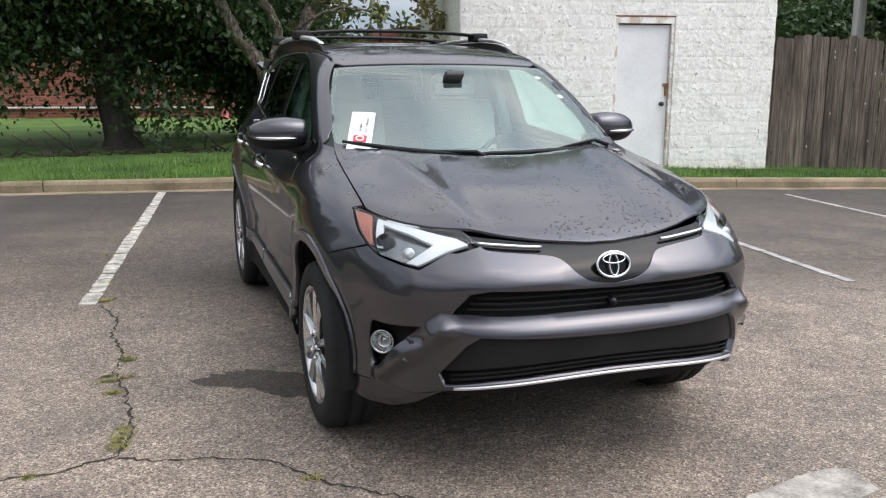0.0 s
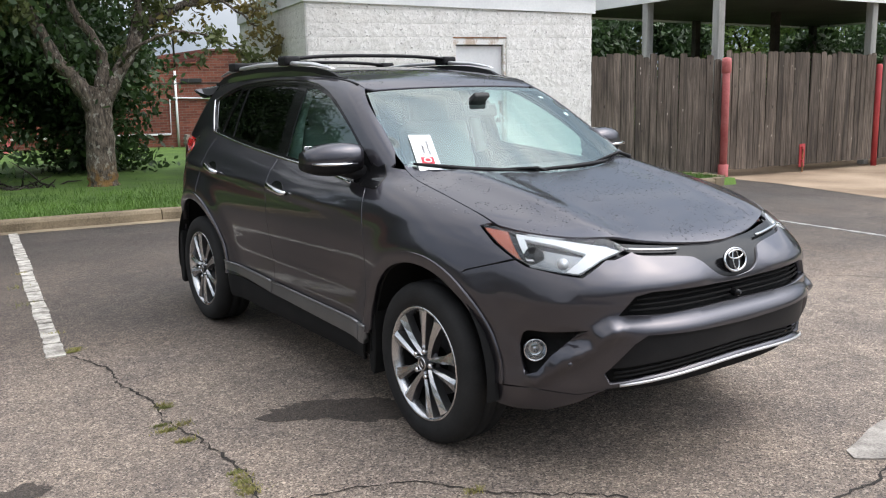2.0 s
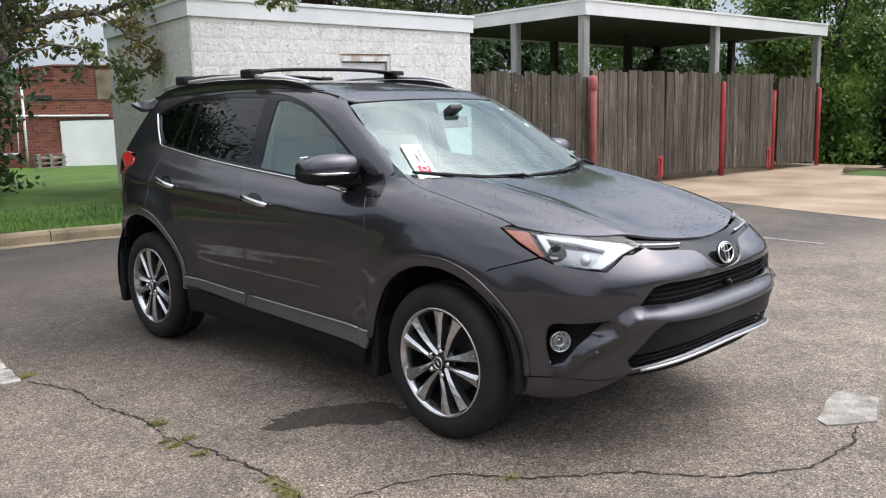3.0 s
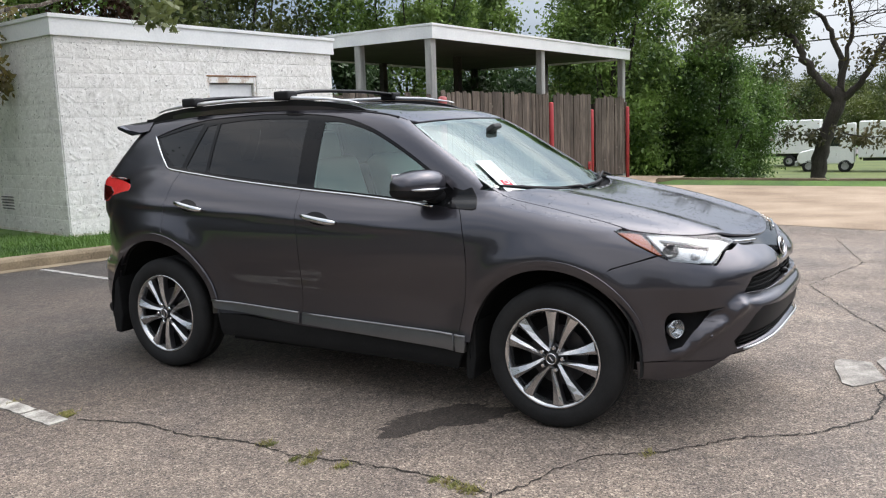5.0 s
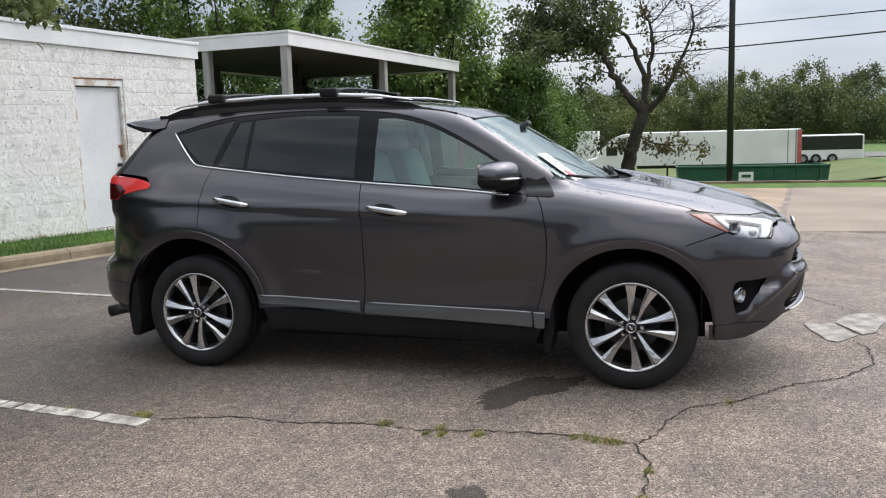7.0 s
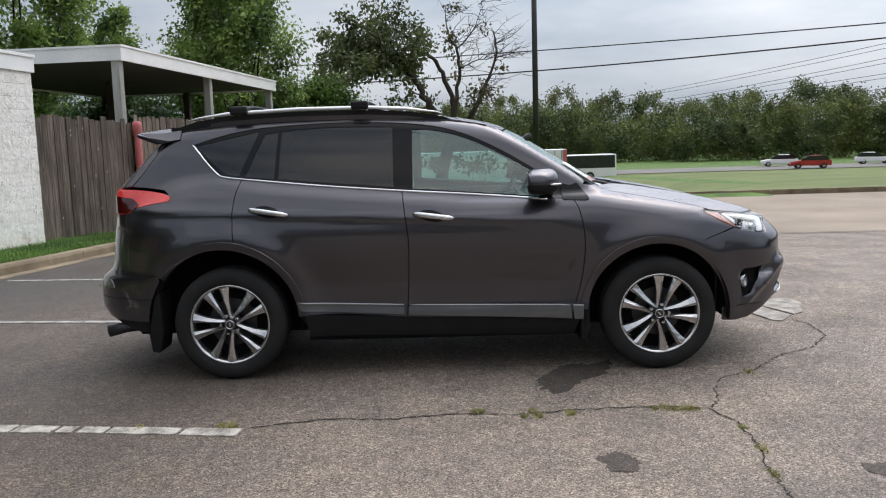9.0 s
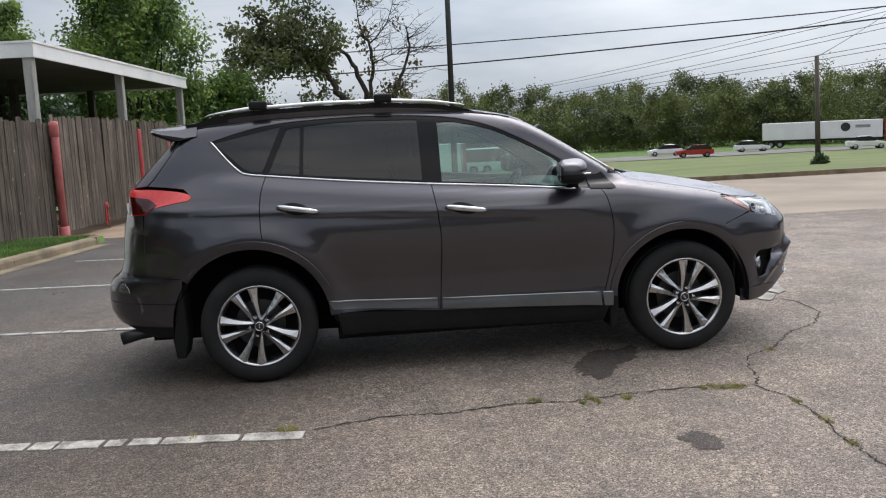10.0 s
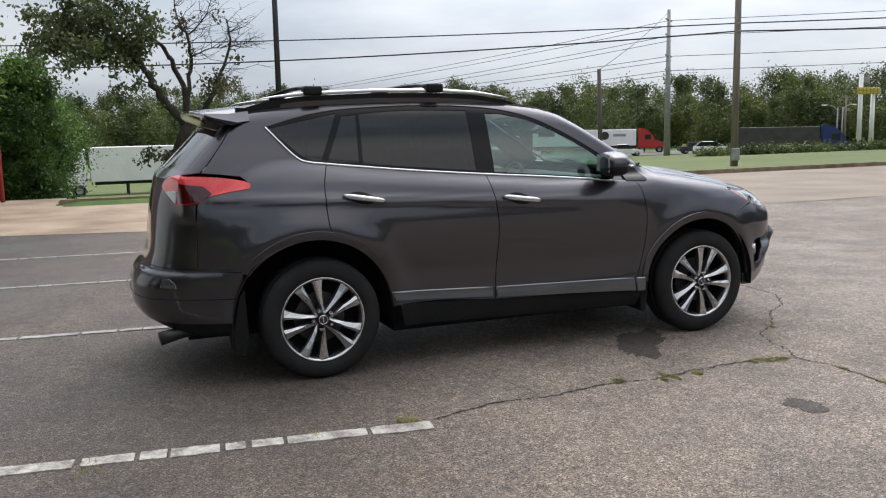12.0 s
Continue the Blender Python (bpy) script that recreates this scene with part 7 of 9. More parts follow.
M_DRL = surface("white_light_guide", (0.52, 0.53, 0.54), (0.62, 0.63, 0.64), 0.25, 6, 100, 0.0)
M_LEATHER = surface("pale_grey_leather", (0.30, 0.295, 0.28), (0.38, 0.375, 0.355), 0.55, 5, 160, 0.1, 0.001)
M_DASH = surface("dark_grey_dash", (0.030, 0.030, 0.031), (0.050, 0.050, 0.051), 0.65, 5, 160, 0.1, 0.001)
M_HEADLINER = surface("pale_headliner", (0.60, 0.59, 0.56), (0.68, 0.67, 0.64), 0.9, 5, 160, 0.1, 0.001)
M_FOG = surface("fog_lamp_bowl", (0.30, 0.31, 0.32), (0.62, 0.63, 0.64), 0.2, 30, 160, 0.0, metal=1.0)
M_CARD = surface("white_card", (0.86, 0.86, 0.85), (0.90, 0.90, 0.89), 0.6, 5, 160, 0.0)
M_CARDRED = surface("red_print", (0.62, 0.03, 0.05), (0.68, 0.045, 0.06), 0.6, 5, 160, 0.0)
M_PRINT = surface("grey_print", (0.06, 0.06, 0.07), (0.10, 0.10, 0.11), 0.6, 5, 160, 0.0)

from mathutils.geometry import delaunay_2d_cdt as cdt

car = thing("suv", "dark grey metallic sport utility vehicle with silver roof rails", "car", at=(0, 0, 0))
UNIT = {"side": 1.0, "top": 1.0, "nose": 0.0166, "tail": 0.0166}


def flow(pts, n=6):
    """A smooth open curve through points."""
    out = []
    for i in range(len(pts) - 1):
        a, b, c, d = (np.array(pts[max(0, min(len(pts) - 1, i + k))], float) for k in (-1, 0, 1, 2))
        for j in range(n):
            t = j / n
            out.append(tuple(0.5 * (2 * b + (c - a) * t + (2 * a - 5 * b + 4 * c - d) * t * t + (3 * b - a - 3 * c + d) * t ** 3)))
    return out + [tuple(pts[-1])]


def ring(c, r, a0, a1, n=24, rz=None):
    """Points on an arch round c, from angle a0 to a1 in degrees (0: towards +y, 90: up)."""
    return [(c[0] + r * math.cos(radians(a0 + (a1 - a0) * i / n)), c[1] + (rz or r) * math.sin(radians(a0 + (a1 - a0) * i / n))) for i in range(n + 1)]


def inside(p, poly):
    x, y = p[:, 0], p[:, 1]
    r = np.zeros(len(p), bool)
    q = np.asarray(poly, float)
    for (ax, ay), (bx, by) in zip(q, np.roll(q, -1, 0)):
        hit = (ay > y) != (by > y)
        with np.errstate(divide="ignore", invalid="ignore"):
            r ^= hit & (x < (bx - ax) * (y - ay) / (by - ay) + ax)
    return r


def resample(poly, h):
    q, out = [np.array(p, float) for p in poly], []
    for a, b in zip(q, q[1:] + q[:1]):
        n = max(1, int(math.ceil(np.linalg.norm(b - a) / h)))
        out += [tuple(a + (b - a) * i / n) for i in range(n)]
    return out


def near(p, poly, h):
    """Which of p lie within h of the outline."""
    r = np.zeros(len(p), bool)
    q = np.asarray(poly, float)
    for a, b in zip(q, np.roll(q, -1, 0)):
        d = b - a
        t = np.clip(((p - a) @ d) / max(d @ d, 1e-12), 0, 1)
        r |= np.linalg.norm(p - (a + t[:, None] * d), axis=1) < h
    return r


def cut_panel(kind, outer, holes=(), h=0.03, lift=0.0, rim=0.014):
    """Triangles of the skin inside an outline given in a chart, with a turned-in edge: places, normals, faces."""
    s = np.array((UNIT[kind], 1.0))
    loops = [resample([(a * s[0], b) for a, b in lp], h) for lp in (outer, *holes)]
    box0, box1 = np.min(loops[0], 0), np.max(loops[0], 0)
    gx, gy = np.meshgrid(np.arange(box0[0], box1[0], h), np.arange(box0[1], box1[1], h * 0.87))
    gx = gx + (np.arange(gx.shape[0]) % 2)[:, None] * h / 2
    g = np.stack([gx.ravel(), gy.ravel()], 1)
    keep = inside(g, loops[0]) & ~near(g, loops[0], h * 0.45)
    for lp in loops[1:]:
        keep &= ~inside(g, lp) & ~near(g, lp, h * 0.45)
    g = g[keep]
    vs, es = [], []
    for lp in loops:
        k = len(vs)
        vs += lp
        es += [(k + i, k + (i + 1) % len(lp)) for i in range(len(lp))]
    vs += [tuple(p) for p in g]
    v2, _, tri, _, _, _ = cdt([Vector(p) for p in vs], es, [], 0, 1e-6)
    v2 = np.array([tuple(p) for p in v2])
    tri = np.array(tri)
    mid = v2[tri].mean(1)
    ok = inside(mid, loops[0])
    for lp in loops[1:]:
        ok &= ~inside(mid, lp)
    tri = tri[ok]
    used = np.unique(tri)
    back = np.full(len(v2), -1)
    back[used] = np.arange(len(used))
    tri, v2 = back[tri], v2[used]
    p = chart(kind, v2 / s)
    nrm = skin_normal(p)
    p = p + nrm * lift
    fn = np.cross(p[tri[:, 1]] - p[tri[:, 0]], p[tri[:, 2]] - p[tri[:, 0]])
    if np.mean(np.sum(fn * nrm[tri[:, 0]], 1)) < 0:
        tri = tri[:, ::-1]
    faces, verts, normals = tri.tolist(), p.tolist(), nrm.tolist()
    if rim:
        count = {}
        for t in faces:
            for a, b in ((t[0], t[1]), (t[1], t[2]), (t[2], t[0])):
                count[(a, b)] = count.get((a, b), 0) + 1
        edge = [(a, b) for a, b in count if (b, a) not in count]
        dup = {}
        for a, b in edge:
            for v, o in ((a, b), (b, a)):
                if v not in dup:
                    out = np.cross(p[b] - p[a], nrm[v])
                    out = out / max(np.linalg.norm(out), 1e-9)
                    w = out * 0.5 + nrm[v] * 0.5
                    dup[v] = len(verts)
                    verts += [tuple(p[v]), tuple(p[v] - nrm[v] * rim)]
                    normals += [tuple(w / np.linalg.norm(w)), tuple(out)]
        for a, b in edge:
            faces.append((dup[b], dup[a], dup[a] + 1, dup[b] + 1))
    return verts, normals, faces


def panel(name, kind, outer, material, parent=None, holes=(), h=0.03, lift=0.0, rim=0.014, label="", sides="r"):
    """A panel of the car cut from its skin; sides: r right flank, l its mirror image, rl both, c across the middle."""
    v, nr, f = cut_panel(kind, outer, holes, h, lift, rim)
    made = []
    for s in sides:
        k = -1.0 if s == "l" else 1.0
        me = raw_mesh(name, [(x * k, y, z) for x, y, z in v], [t[::-1] for t in f] if k < 0 else f)
        me.polygons.foreach_set("use_smooth", [True] * len(me.polygons))
        me.normals_split_custom_set_from_vertices([(x * k, y, z) for x, y, z in nr])
        made.append(part_mesh(name, me, material, parent or car, label))
    return made[0] if len(made) == 1 else made


def both(name, build, material, parent=None, label="", smooth=True):
    """A part built for the right flank, and its mirror image on the left."""
    out = []
    for k in (1, -1):
        bm = build()
        if k < 0:
            bmesh.ops.scale(bm, vec=(-1, 1, 1), verts=bm.verts[:])
            bmesh.ops.reverse_faces(bm, faces=bm.faces[:])
        out.append(part(name, bm, material, parent[0 if k > 0 else 1] if isinstance(parent, (list, tuple)) else parent or car, label, smooth))
    return out


def sk(kind, a, b, lift=0.0):
    p = chart(kind, [(a, b)])
    return Vector((p + skin_normal(p) * lift)[0])


# ---- flank panels ----
FW, RW = (-1.32, 0.36), (1.36, 0.36)
FR_OUT, FR_IN, RR_OUT, RR_IN = 0.477, 0.434, 0.512, 0.466
BELT = [(1.245, 1.249), (1.047, 1.226), (0.702, 1.19), (0.238, 1.151), (-0.20, 1.118), (-0.677, 1.076), (-0.80, 1.066)]
g = 0.0028


def belt_z(y):
    return float(np.interp(y, [p[0] for p in BELT[::-1]], [p[1] for p in BELT[::-1]]))


b_seam = flow([(0.240, 1.148), (0.214, 0.95), (0.203, 0.82), (0.210, 0.6), (0.226, 0.372)])
f_seam = flow([(-0.815, 1.066), (-0.847, 1.0), (-0.876, 0.82), (-0.858, 0.6), (-0.79, 0.345)])
r_seam = flow([(1.240, 1.243), (1.272, 1.142), (1.281, 1.018), (1.276, 0.90), (1.268, 0.88)])
r_arch_door = [p for p in ring(RW, RR_OUT, 100, 178, 20)]
door_f = [(y - g, z) for y, z in b_seam] + [(y + g, z) for y, z in f_seam[::-1]] + [(-0.6, belt_z(-0.6)), (-0.2, belt_z(-0.2)), (0.1, belt_z(0.1))]
panel("front_door", "side", door_f, M_PAINT, sides="rl")
door_r = [(y + g, z) for y, z in b_seam] + [(0.6, 0.40), (0.845, 0.40)] + [p for p in r_arch_door[::-1]] + [(y - g, z) for y, z in r_seam[::-1]] + [(1.0, belt_z(1.0)), (0.6, belt_z(0.6))]
panel("rear_door", "side", door_r, M_PAINT, sides="rl")
hood_edge = flow([(-0.700, -0.92), (-0.722, -1.2), (-0.738, -1.5), (-0.742, -1.66)], 5)
hood_zy = [(p[1], float(chart("top", [(p[0] - 0.004, p[1])])[0][2])) for p in hood_edge]
def nose_yz(a, z):
    return float(chart("nose", [(a, z)])[0][1]), z


fender_tip = [nose_yz(62.4, 0.971), nose_yz(57.3, 0.914), nose_yz(52.0, 0.8655), (-1.706, 0.8325), (-1.62, 0.807)]
fender = [(-0.83, 1.075), (-0.845, 1.12), (-0.875, 1.155)] + [p for p in hood_zy[1:] if p[0] > -1.648] + fender_tip + ring(FW, FR_IN + 0.016, 122, 10, 24) + [(-0.853, 0.36), (-0.80, 0.345)] + [(y - g, z) for y, z in f_seam[::-1]][2:]
panel("fender", "side", fender, M_PAINT, sides="rl", h=0.026)
ditch = [(y, float(chart("top", [(-0.565, y)])[0][2])) for y in np.linspace(1.66, -0.22, 18)]
a_pillar = [(-0.33, 1.535), (-0.43, 1.478), (-0.66, 1.338), (-0.84, 1.222), (-0.895, 1.172)]
DLO = flow([(1.578, 1.462), (1.34, 1.528), (1.12, 1.562), (0.85, 1.577), (0.6, 1.582), (0.3, 1.572), (0.05, 1.545), (-0.162, 1.487), (-0.378, 1.384), (-0.58, 1.264), (-0.72, 1.17), (-0.80, 1.10)], 3) + [(-0.815, 1.07), (-0.677, 1.076)] + [(0.238, 1.151), (1.047, 1.226)] + flow([(1.245, 1.249), (1.33, 1.258), (1.39, 1.277), (1.465, 1.348), (1.53, 1.43)], 3)


def tail_yz(angle, z):
    return float(chart("tail", [(angle, z)])[0][1]), z


top_dlo = DLO[:DLO.index((-0.815, 1.07))]
back_dlo = flow([(1.245, 1.249), (1.33, 1.258), (1.39, 1.277), (1.465, 1.348), (1.53, 1.43)], 3)
body_side = ditch + a_pillar + [(-0.868, 1.12), (-0.82, 1.09)] + top_dlo[::-1] + back_dlo[::-1] + [(y + g, z) for y, z in r_seam] + ring(RW, RR_OUT, 100, 36, 14) + [tail_yz(46.0, 0.664), tail_yz(46.2, 0.8), tail_yz(46.2, 0.95), tail_yz(46.6, 1.046), tail_yz(49.7, 1.084), tail_yz(56.2, 1.104), tail_yz(63.0, 1.130), tail_yz(61.4, 1.168), tail_yz(58.8, 1.192), tail_yz(52, 1.205), tail_yz(46.5, 1.216), tail_yz(48.0, 1.26), tail_yz(51.5, 1.40), tail_yz(53.0, 1.50), (1.70, 1.54)]
panel("body_side", "side", body_side, M_PAINT, sides="rl", h=0.028, label="rear quarter panel with pillar and roof rail")

# window surround, glass and chrome
win_f = flow([(0.172, 1.525), (0.05, 1.521), (-0.162, 1.465), (-0.378, 1.362), (-0.572, 1.247), (-0.655, 1.172)], 4) + [(-0.62, 1.095), (0.172, 1.160)]
win_r = flow([(0.998, 1.535), (0.85, 1.548), (0.619, 1.555), (0.296, 1.547)], 4) + [(0.292, 1.174), (1.016, 1.240)]
win_rq = [(1.02, 1.533), (1.105, 1.523), (1.225, 1.262), (1.04, 1.243)]
win_q = [(1.548, 1.458), (1.14, 1.543), (1.262, 1.268), (1.33, 1.277), (1.375, 1.297), (1.45, 1.365)]
panel("window_surround", "side", DLO, M_GLOSSBLACK, holes=(win_f, win_r, win_rq, win_q), sides="rl", lift=-0.006, h=0.025, label="gloss black window surround")
panel("front_window", "side", win_f, M_GLASSCLEAR, sides="rl", lift=-0.010, rim=0.0, label="lightly tinted front side window", h=0.04)
panel("rear_window", "side", win_r, M_GLASSDARK, sides="rl", lift=-0.010, rim=0.0, label="dark privacy side window", h=0.04)
panel("rear_vent_window", "side", win_rq, M_GLASSDARK, sides="rl", lift=-0.010, rim=0.0, label="small dark fixed door window", h=0.04)
panel("quarter_window", "side", win_q, M_GLASSDARK, sides="rl", lift=-0.010, rim=0.0, label="dark rear quarter window", h=0.04)


def strip(kind, pts, r0, lift, sides=8):
    """A rounded strip along points of a chart."""
    bm = bmesh.new()
    line = np.array([(a, b) for a, b in pts], float)
    p = chart(kind, line)
    p = p + skin_normal(p) * lift
    tube(bm, [tuple(q) for q in p], r0, sides)
    return bm


chrome_line = flow([(-0.655, 1.072), (-0.20, 1.113), (0.238, 1.146), (0.702, 1.186), (1.047, 1.222), (1.245, 1.244), (1.34, 1.256), (1.395, 1.276), (1.47, 1.350), (1.565, 1.462)], 6)
both("chrome_trim", lambda: strip("side", chrome_line, 0.0075, 0.001), M_CHROME, label="chrome strip below the side windows")
for nm, seg in (("arch_trim", (FW, FR_IN, FR_OUT, 4, 178)), ("arch_trim", (RW, RR_IN, RR_OUT, 36, 176))):
    c, ri, ro, a0, a1 = seg
    panel(nm, "side", ring(c, ro, a0, a1, 30) + ring(c, ri, a1, a0, 30), M_PAINT, sides="rl", lift=0.010, rim=0.03, h=0.022, label="painted wheel arch lip")
panel("sill", "side", [(0.86, 0.40), (0.222, 0.372), (-0.79, 0.34), (-0.845, 0.345), (-0.80, 0.235), (0.83, 0.262)], M_LINER, sides="rl", h=0.04, label="black lower sill")
for pts in ([(0.905, 0.476), (0.243, 0.447), (0.243, 0.387), (0.880, 0.424)], [(0.213, 0.445), (-0.785, 0.419), (-0.795, 0.338), (0.213, 0.384)], [(-0.80, 0.419), (-0.862, 0.418), (-0.858, 0.335), (-0.808, 0.337)]):
    panel("side_moulding", "side", pts, M_MOULD, sides="rl", lift=0.014, rim=0.03, h=0.03, label="grey side moulding")
# a paler strip paints the light caught along the moulding's top
for (ya, za), (yb, zb) in (((0.903, 0.474), (0.245, 0.445)), ((0.211, 0.443), (-0.783, 0.417)), ((-0.802, 0.417), (-0.860, 0.416))):
    both("moulding_edge", lambda: strip("side", [(ya + (yb - ya) * t, za + (zb - za) * t) for t in np.linspace(0, 1, 13)], 0.0065, 0.012), M_MOULDLIT, label="lighter satin grey upper edge that paints the moulding's lit line")

# dark inner body behind the gaps, and wheel wells
inner = [(-1.70, 0.3), (-1.70, 0.85), (-1.3, 0.95), (-0.8, 1.05), (0.2, 1.12), (1.2, 1.2), (1.9, 1.1), (1.9, 0.5)] + ring(RW, RR_IN - 0.01, 20, 176, 24) + [(0.8, 0.27), (-0.8, 0.27)] + ring(FW, FR_IN - 0.01, 4, 150, 24)
panel("inner_body", "side", inner, M_LINER, sides="rl", lift=-0.022, rim=0.0, h=0.06)


def well(c, r):
    def make():
        bm = bmesh.new()
        rows = []
        for x in (-0.875, -0.7, -0.45):
            rows.append([bm.verts.new((x, a, b)) for a, b in ring(c, r, -8, 188, 28)])
        for p, q in zip(rows, rows[1:]):
            for i in range(28):
                bm.faces.new((p[i], p[i + 1], q[i + 1], q[i]))
        bm.faces.new(rows[-1])
        return bm
    return make


both("wheel_well", well(FW, FR_IN + 0.012), M_LINER)
both("wheel_well", well(RW, RR_IN + 0.012), M_LINER)
bm = bmesh.new()
prism(bm, [(-0.44, -1.72), (0.44, -1.72), (0.44, -0.85), (0.76, -0.84), (0.76, 0.86), (0.44, 0.87), (0.44, 2.05), (-0.44, 2.05), (-0.44, 0.87), (-0.76, 0.86), (-0.76, -0.84), (-0.44, -0.85)], 0.21, 0.34)
part("underbody", bm, M_LINER, car)


def flap(prof):
    def make():
        bm = bmesh.new()
        a = [bm.verts.new((-0.868, y, z)) for y, z in prof]
        b = [bm.verts.new((-0.66, y, z)) for y, z in prof]
        bm.faces.new(a)
        bm.faces.new(b[::-1])
        for i in range(len(prof)):
            k = (i + 1) % len(prof)
            bm.faces.new((a[k], a[i], b[i], b[k]))
        bmesh.ops.recalc_face_normals(bm, faces=bm.faces[:])
        bmesh.ops.bevel(bm, geom=bm.edges[:], offset=0.006, segments=1, affect="EDGES")
        return bm
    return make


both("mudflap", flap([(1.765, 0.56), (1.80, 0.52), (1.845, 0.30), (1.83, 0.185), (1.78, 0.18), (1.755, 0.30)]), M_LINER, label="black mudflap", smooth=False)
both("mudflap", flap([(-0.905, 0.50), (-0.87, 0.46), (-0.845, 0.28), (-0.85, 0.19), (-0.885, 0.185), (-0.905, 0.30)]), M_LINER, label="black mudflap", smooth=False)

# ---- bonnet, screen, roof ----
lead = flow([(-0.742, -1.665), (-0.70, -1.77), (-0.62, -1.885), (-0.48, -2.005), (-0.26, -2.100), (-0.08, -2.134), (0.0, -2.137)], 5)
rear_h = [(x, -1.275 + 0.345 * (x / 0.7) ** 2) for x in np.linspace(0, -0.695, 10)]
half = rear_h + [(a + g, b) for a, b in hood_edge[1:]] + lead[1:]
hood_out = half + [(-a, b) for a, b in half[::-1] if abs(a) > 1e-6]
panel("bonnet", "top", hood_out, M_PAINT, sides="c", h=0.03, label="grey bonnet wet with rain beads")
scr_half = [(x, -1.175 + 0.235 * (x / 0.7) ** 2) for x in np.linspace(0, -0.692, 10)] + [(-0.685, -0.81), (-0.634, -0.60), (-0.572, -0.405)] + [(x, -0.46 + 0.055 * (x / 0.57) ** 2) for x in np.linspace(-0.50, -0.06, 8)]
scr = scr_half + [(-a, b) for a, b in scr_half[::-1] if abs(a) > 1e-6]
clear_half = [(x, -1.16 + 0.23 * (x / 0.7) ** 2) for x in np.linspace(0, -0.672, 10)] + [(-0.664, -0.80), (-0.614, -0.60), (-0.553, -0.428)] + [(x, -0.49 + 0.05 * (x / 0.57) ** 2) for x in np.linspace(-0.48, -0.06, 8)]
clear = clear_half + [(-a, b) for a, b in clear_half[::-1] if abs(a) > 1e-6]
screen = panel("windscreen", "top", scr, M_GLASSSCREEN, sides="c", lift=-0.004, rim=0.0, h=0.05, label="tinted windscreen")
screen.data.normals_split_custom_set_from_vertices([(0.0, 0.0, 0.0)] * len(screen.data.vertices))
panel("screen_border", "top", scr, M_GLOSSBLACK, screen, holes=(clear,), sides="c", lift=-0.008, rim=0.0, h=0.04, label="black ceramic border")
cowl_half = [(x, -1.29 + 0.345 * (x / 0.7) ** 2) for x in np.linspace(0, -0.69, 10)] + [(x, -1.15 + 0.225 * (x / 0.7) ** 2) for x in np.linspace(-0.69, -0.05, 10)]
panel("cowl", "top", cowl_half + [(-a, b) for a, b in cowl_half[::-1] if abs(a) > 1e-6], M_BLACKPLASTIC, sides="c", lift=-0.016, rim=0.0, h=0.04, label="black plastic cowl")
roof_half = [(x, -0.445 + 0.055 * (x / 0.57) ** 2) for x in np.linspace(0, -0.52, 8)] + [(-0.556, -0.36), (-0.556, 0.4), (-0.556, 1.0), (-0.552, 1.62), (-0.54, 1.68)] + [(-0.3, 1.71), (-0.05, 1.72)]
panel("roof", "top", roof_half + [(-a, b) for a, b in roof_half[::-1] if abs(a) > 1e-6], M_PAINT, sides="c", h=0.045, label="grey roof wet with rain")
panel("headlining", "top", [(-0.5, -0.36), (0.5, -0.36), (0.52, 1.55), (-0.52, 1.55)], M_HEADLINER, sides="c", lift=-0.05, rim=0.0, h=0.08, label="pale roof lining")
both("roof_ditch", lambda: strip("top", [(-0.561, y) for y in np.linspace(-0.3, 1.66, 24)], 0.009, -0.004), M_BLACKPLASTIC)


def rail_curve(y):
    return float(np.interp(y, (-0.10, 0.0, 0.2, 0.45, 0.9, 1.35, 1.55, 1.66), (1.592, 1.628, 1.658, 1.673, 1.675, 1.658, 1.632, 1.597)))


def rail():
    bm = bmesh.new()
    sec = [(-0.022, -0.017), (0.012, -0.017), (0.020, -0.005), (0.011, 0.005), (-0.012, 0.005), (-0.024, -0.004)]
    rows = []
    for y in np.linspace(-0.02, 1.60, 44):
        z = rail_curve(y)
        fit = min(1.0, 0.22 + (y + 0.02) / 0.34, 0.22 + (1.60 - y) / 0.30)
        rows.append([bm.verts.new((-0.545 - 0.022 * math.sin((y + 0.1) * 1.75) + a * (0.5 + 0.5 * fit), y, z + 0.004 + b * fit)) for a, b in sec])
    for p, q in zip(rows, rows[1:]):
        for i in range(6):
            bm.faces.new((p[i], q[i], q[(i + 1) % 6], p[(i + 1) % 6]))
    bm.faces.new(rows[0])
    bm.faces.new(rows[-1][::-1])
    bmesh.ops.recalc_face_normals(bm, faces=bm.faces[:])
    return bm


rails = both("roof_rail", rail, M_SATIN, label="silver roof rail on a black base")


def rail_foot(y0, y1, drop, out):
    def make():
        bm = bmesh.new()
        pts = [(-0.545 - 0.022 * math.sin((y + 0.1) * 1.75), y) for y in np.linspace(y0, y1, 34)]
        rows = []
        for x, y in pts:
            z0 = float(chart("top", [(x + 0.02, y)])[0][2]) - 0.012
            z1 = max(rail_curve(y) - drop, z0 + 0.004)
            rows.append([bm.verts.new((x + a, y, z)) for a, z in ((-0.004 - out, z0 - 0.006), (0.020, z0), (0.014, z1), (-0.008 - out, z1))])
        for p, q in zip(rows, rows[1:]):
            for i in range(4):
                bm.faces.new((p[i], q[i], q[(i + 1) % 4], p[(i + 1) % 4]))
        bm.faces.new(rows[0])
        bm.faces.new(rows[-1][::-1])
        bmesh.ops.recalc_face_normals(bm, faces=bm.faces[:])
        return bm
    return make


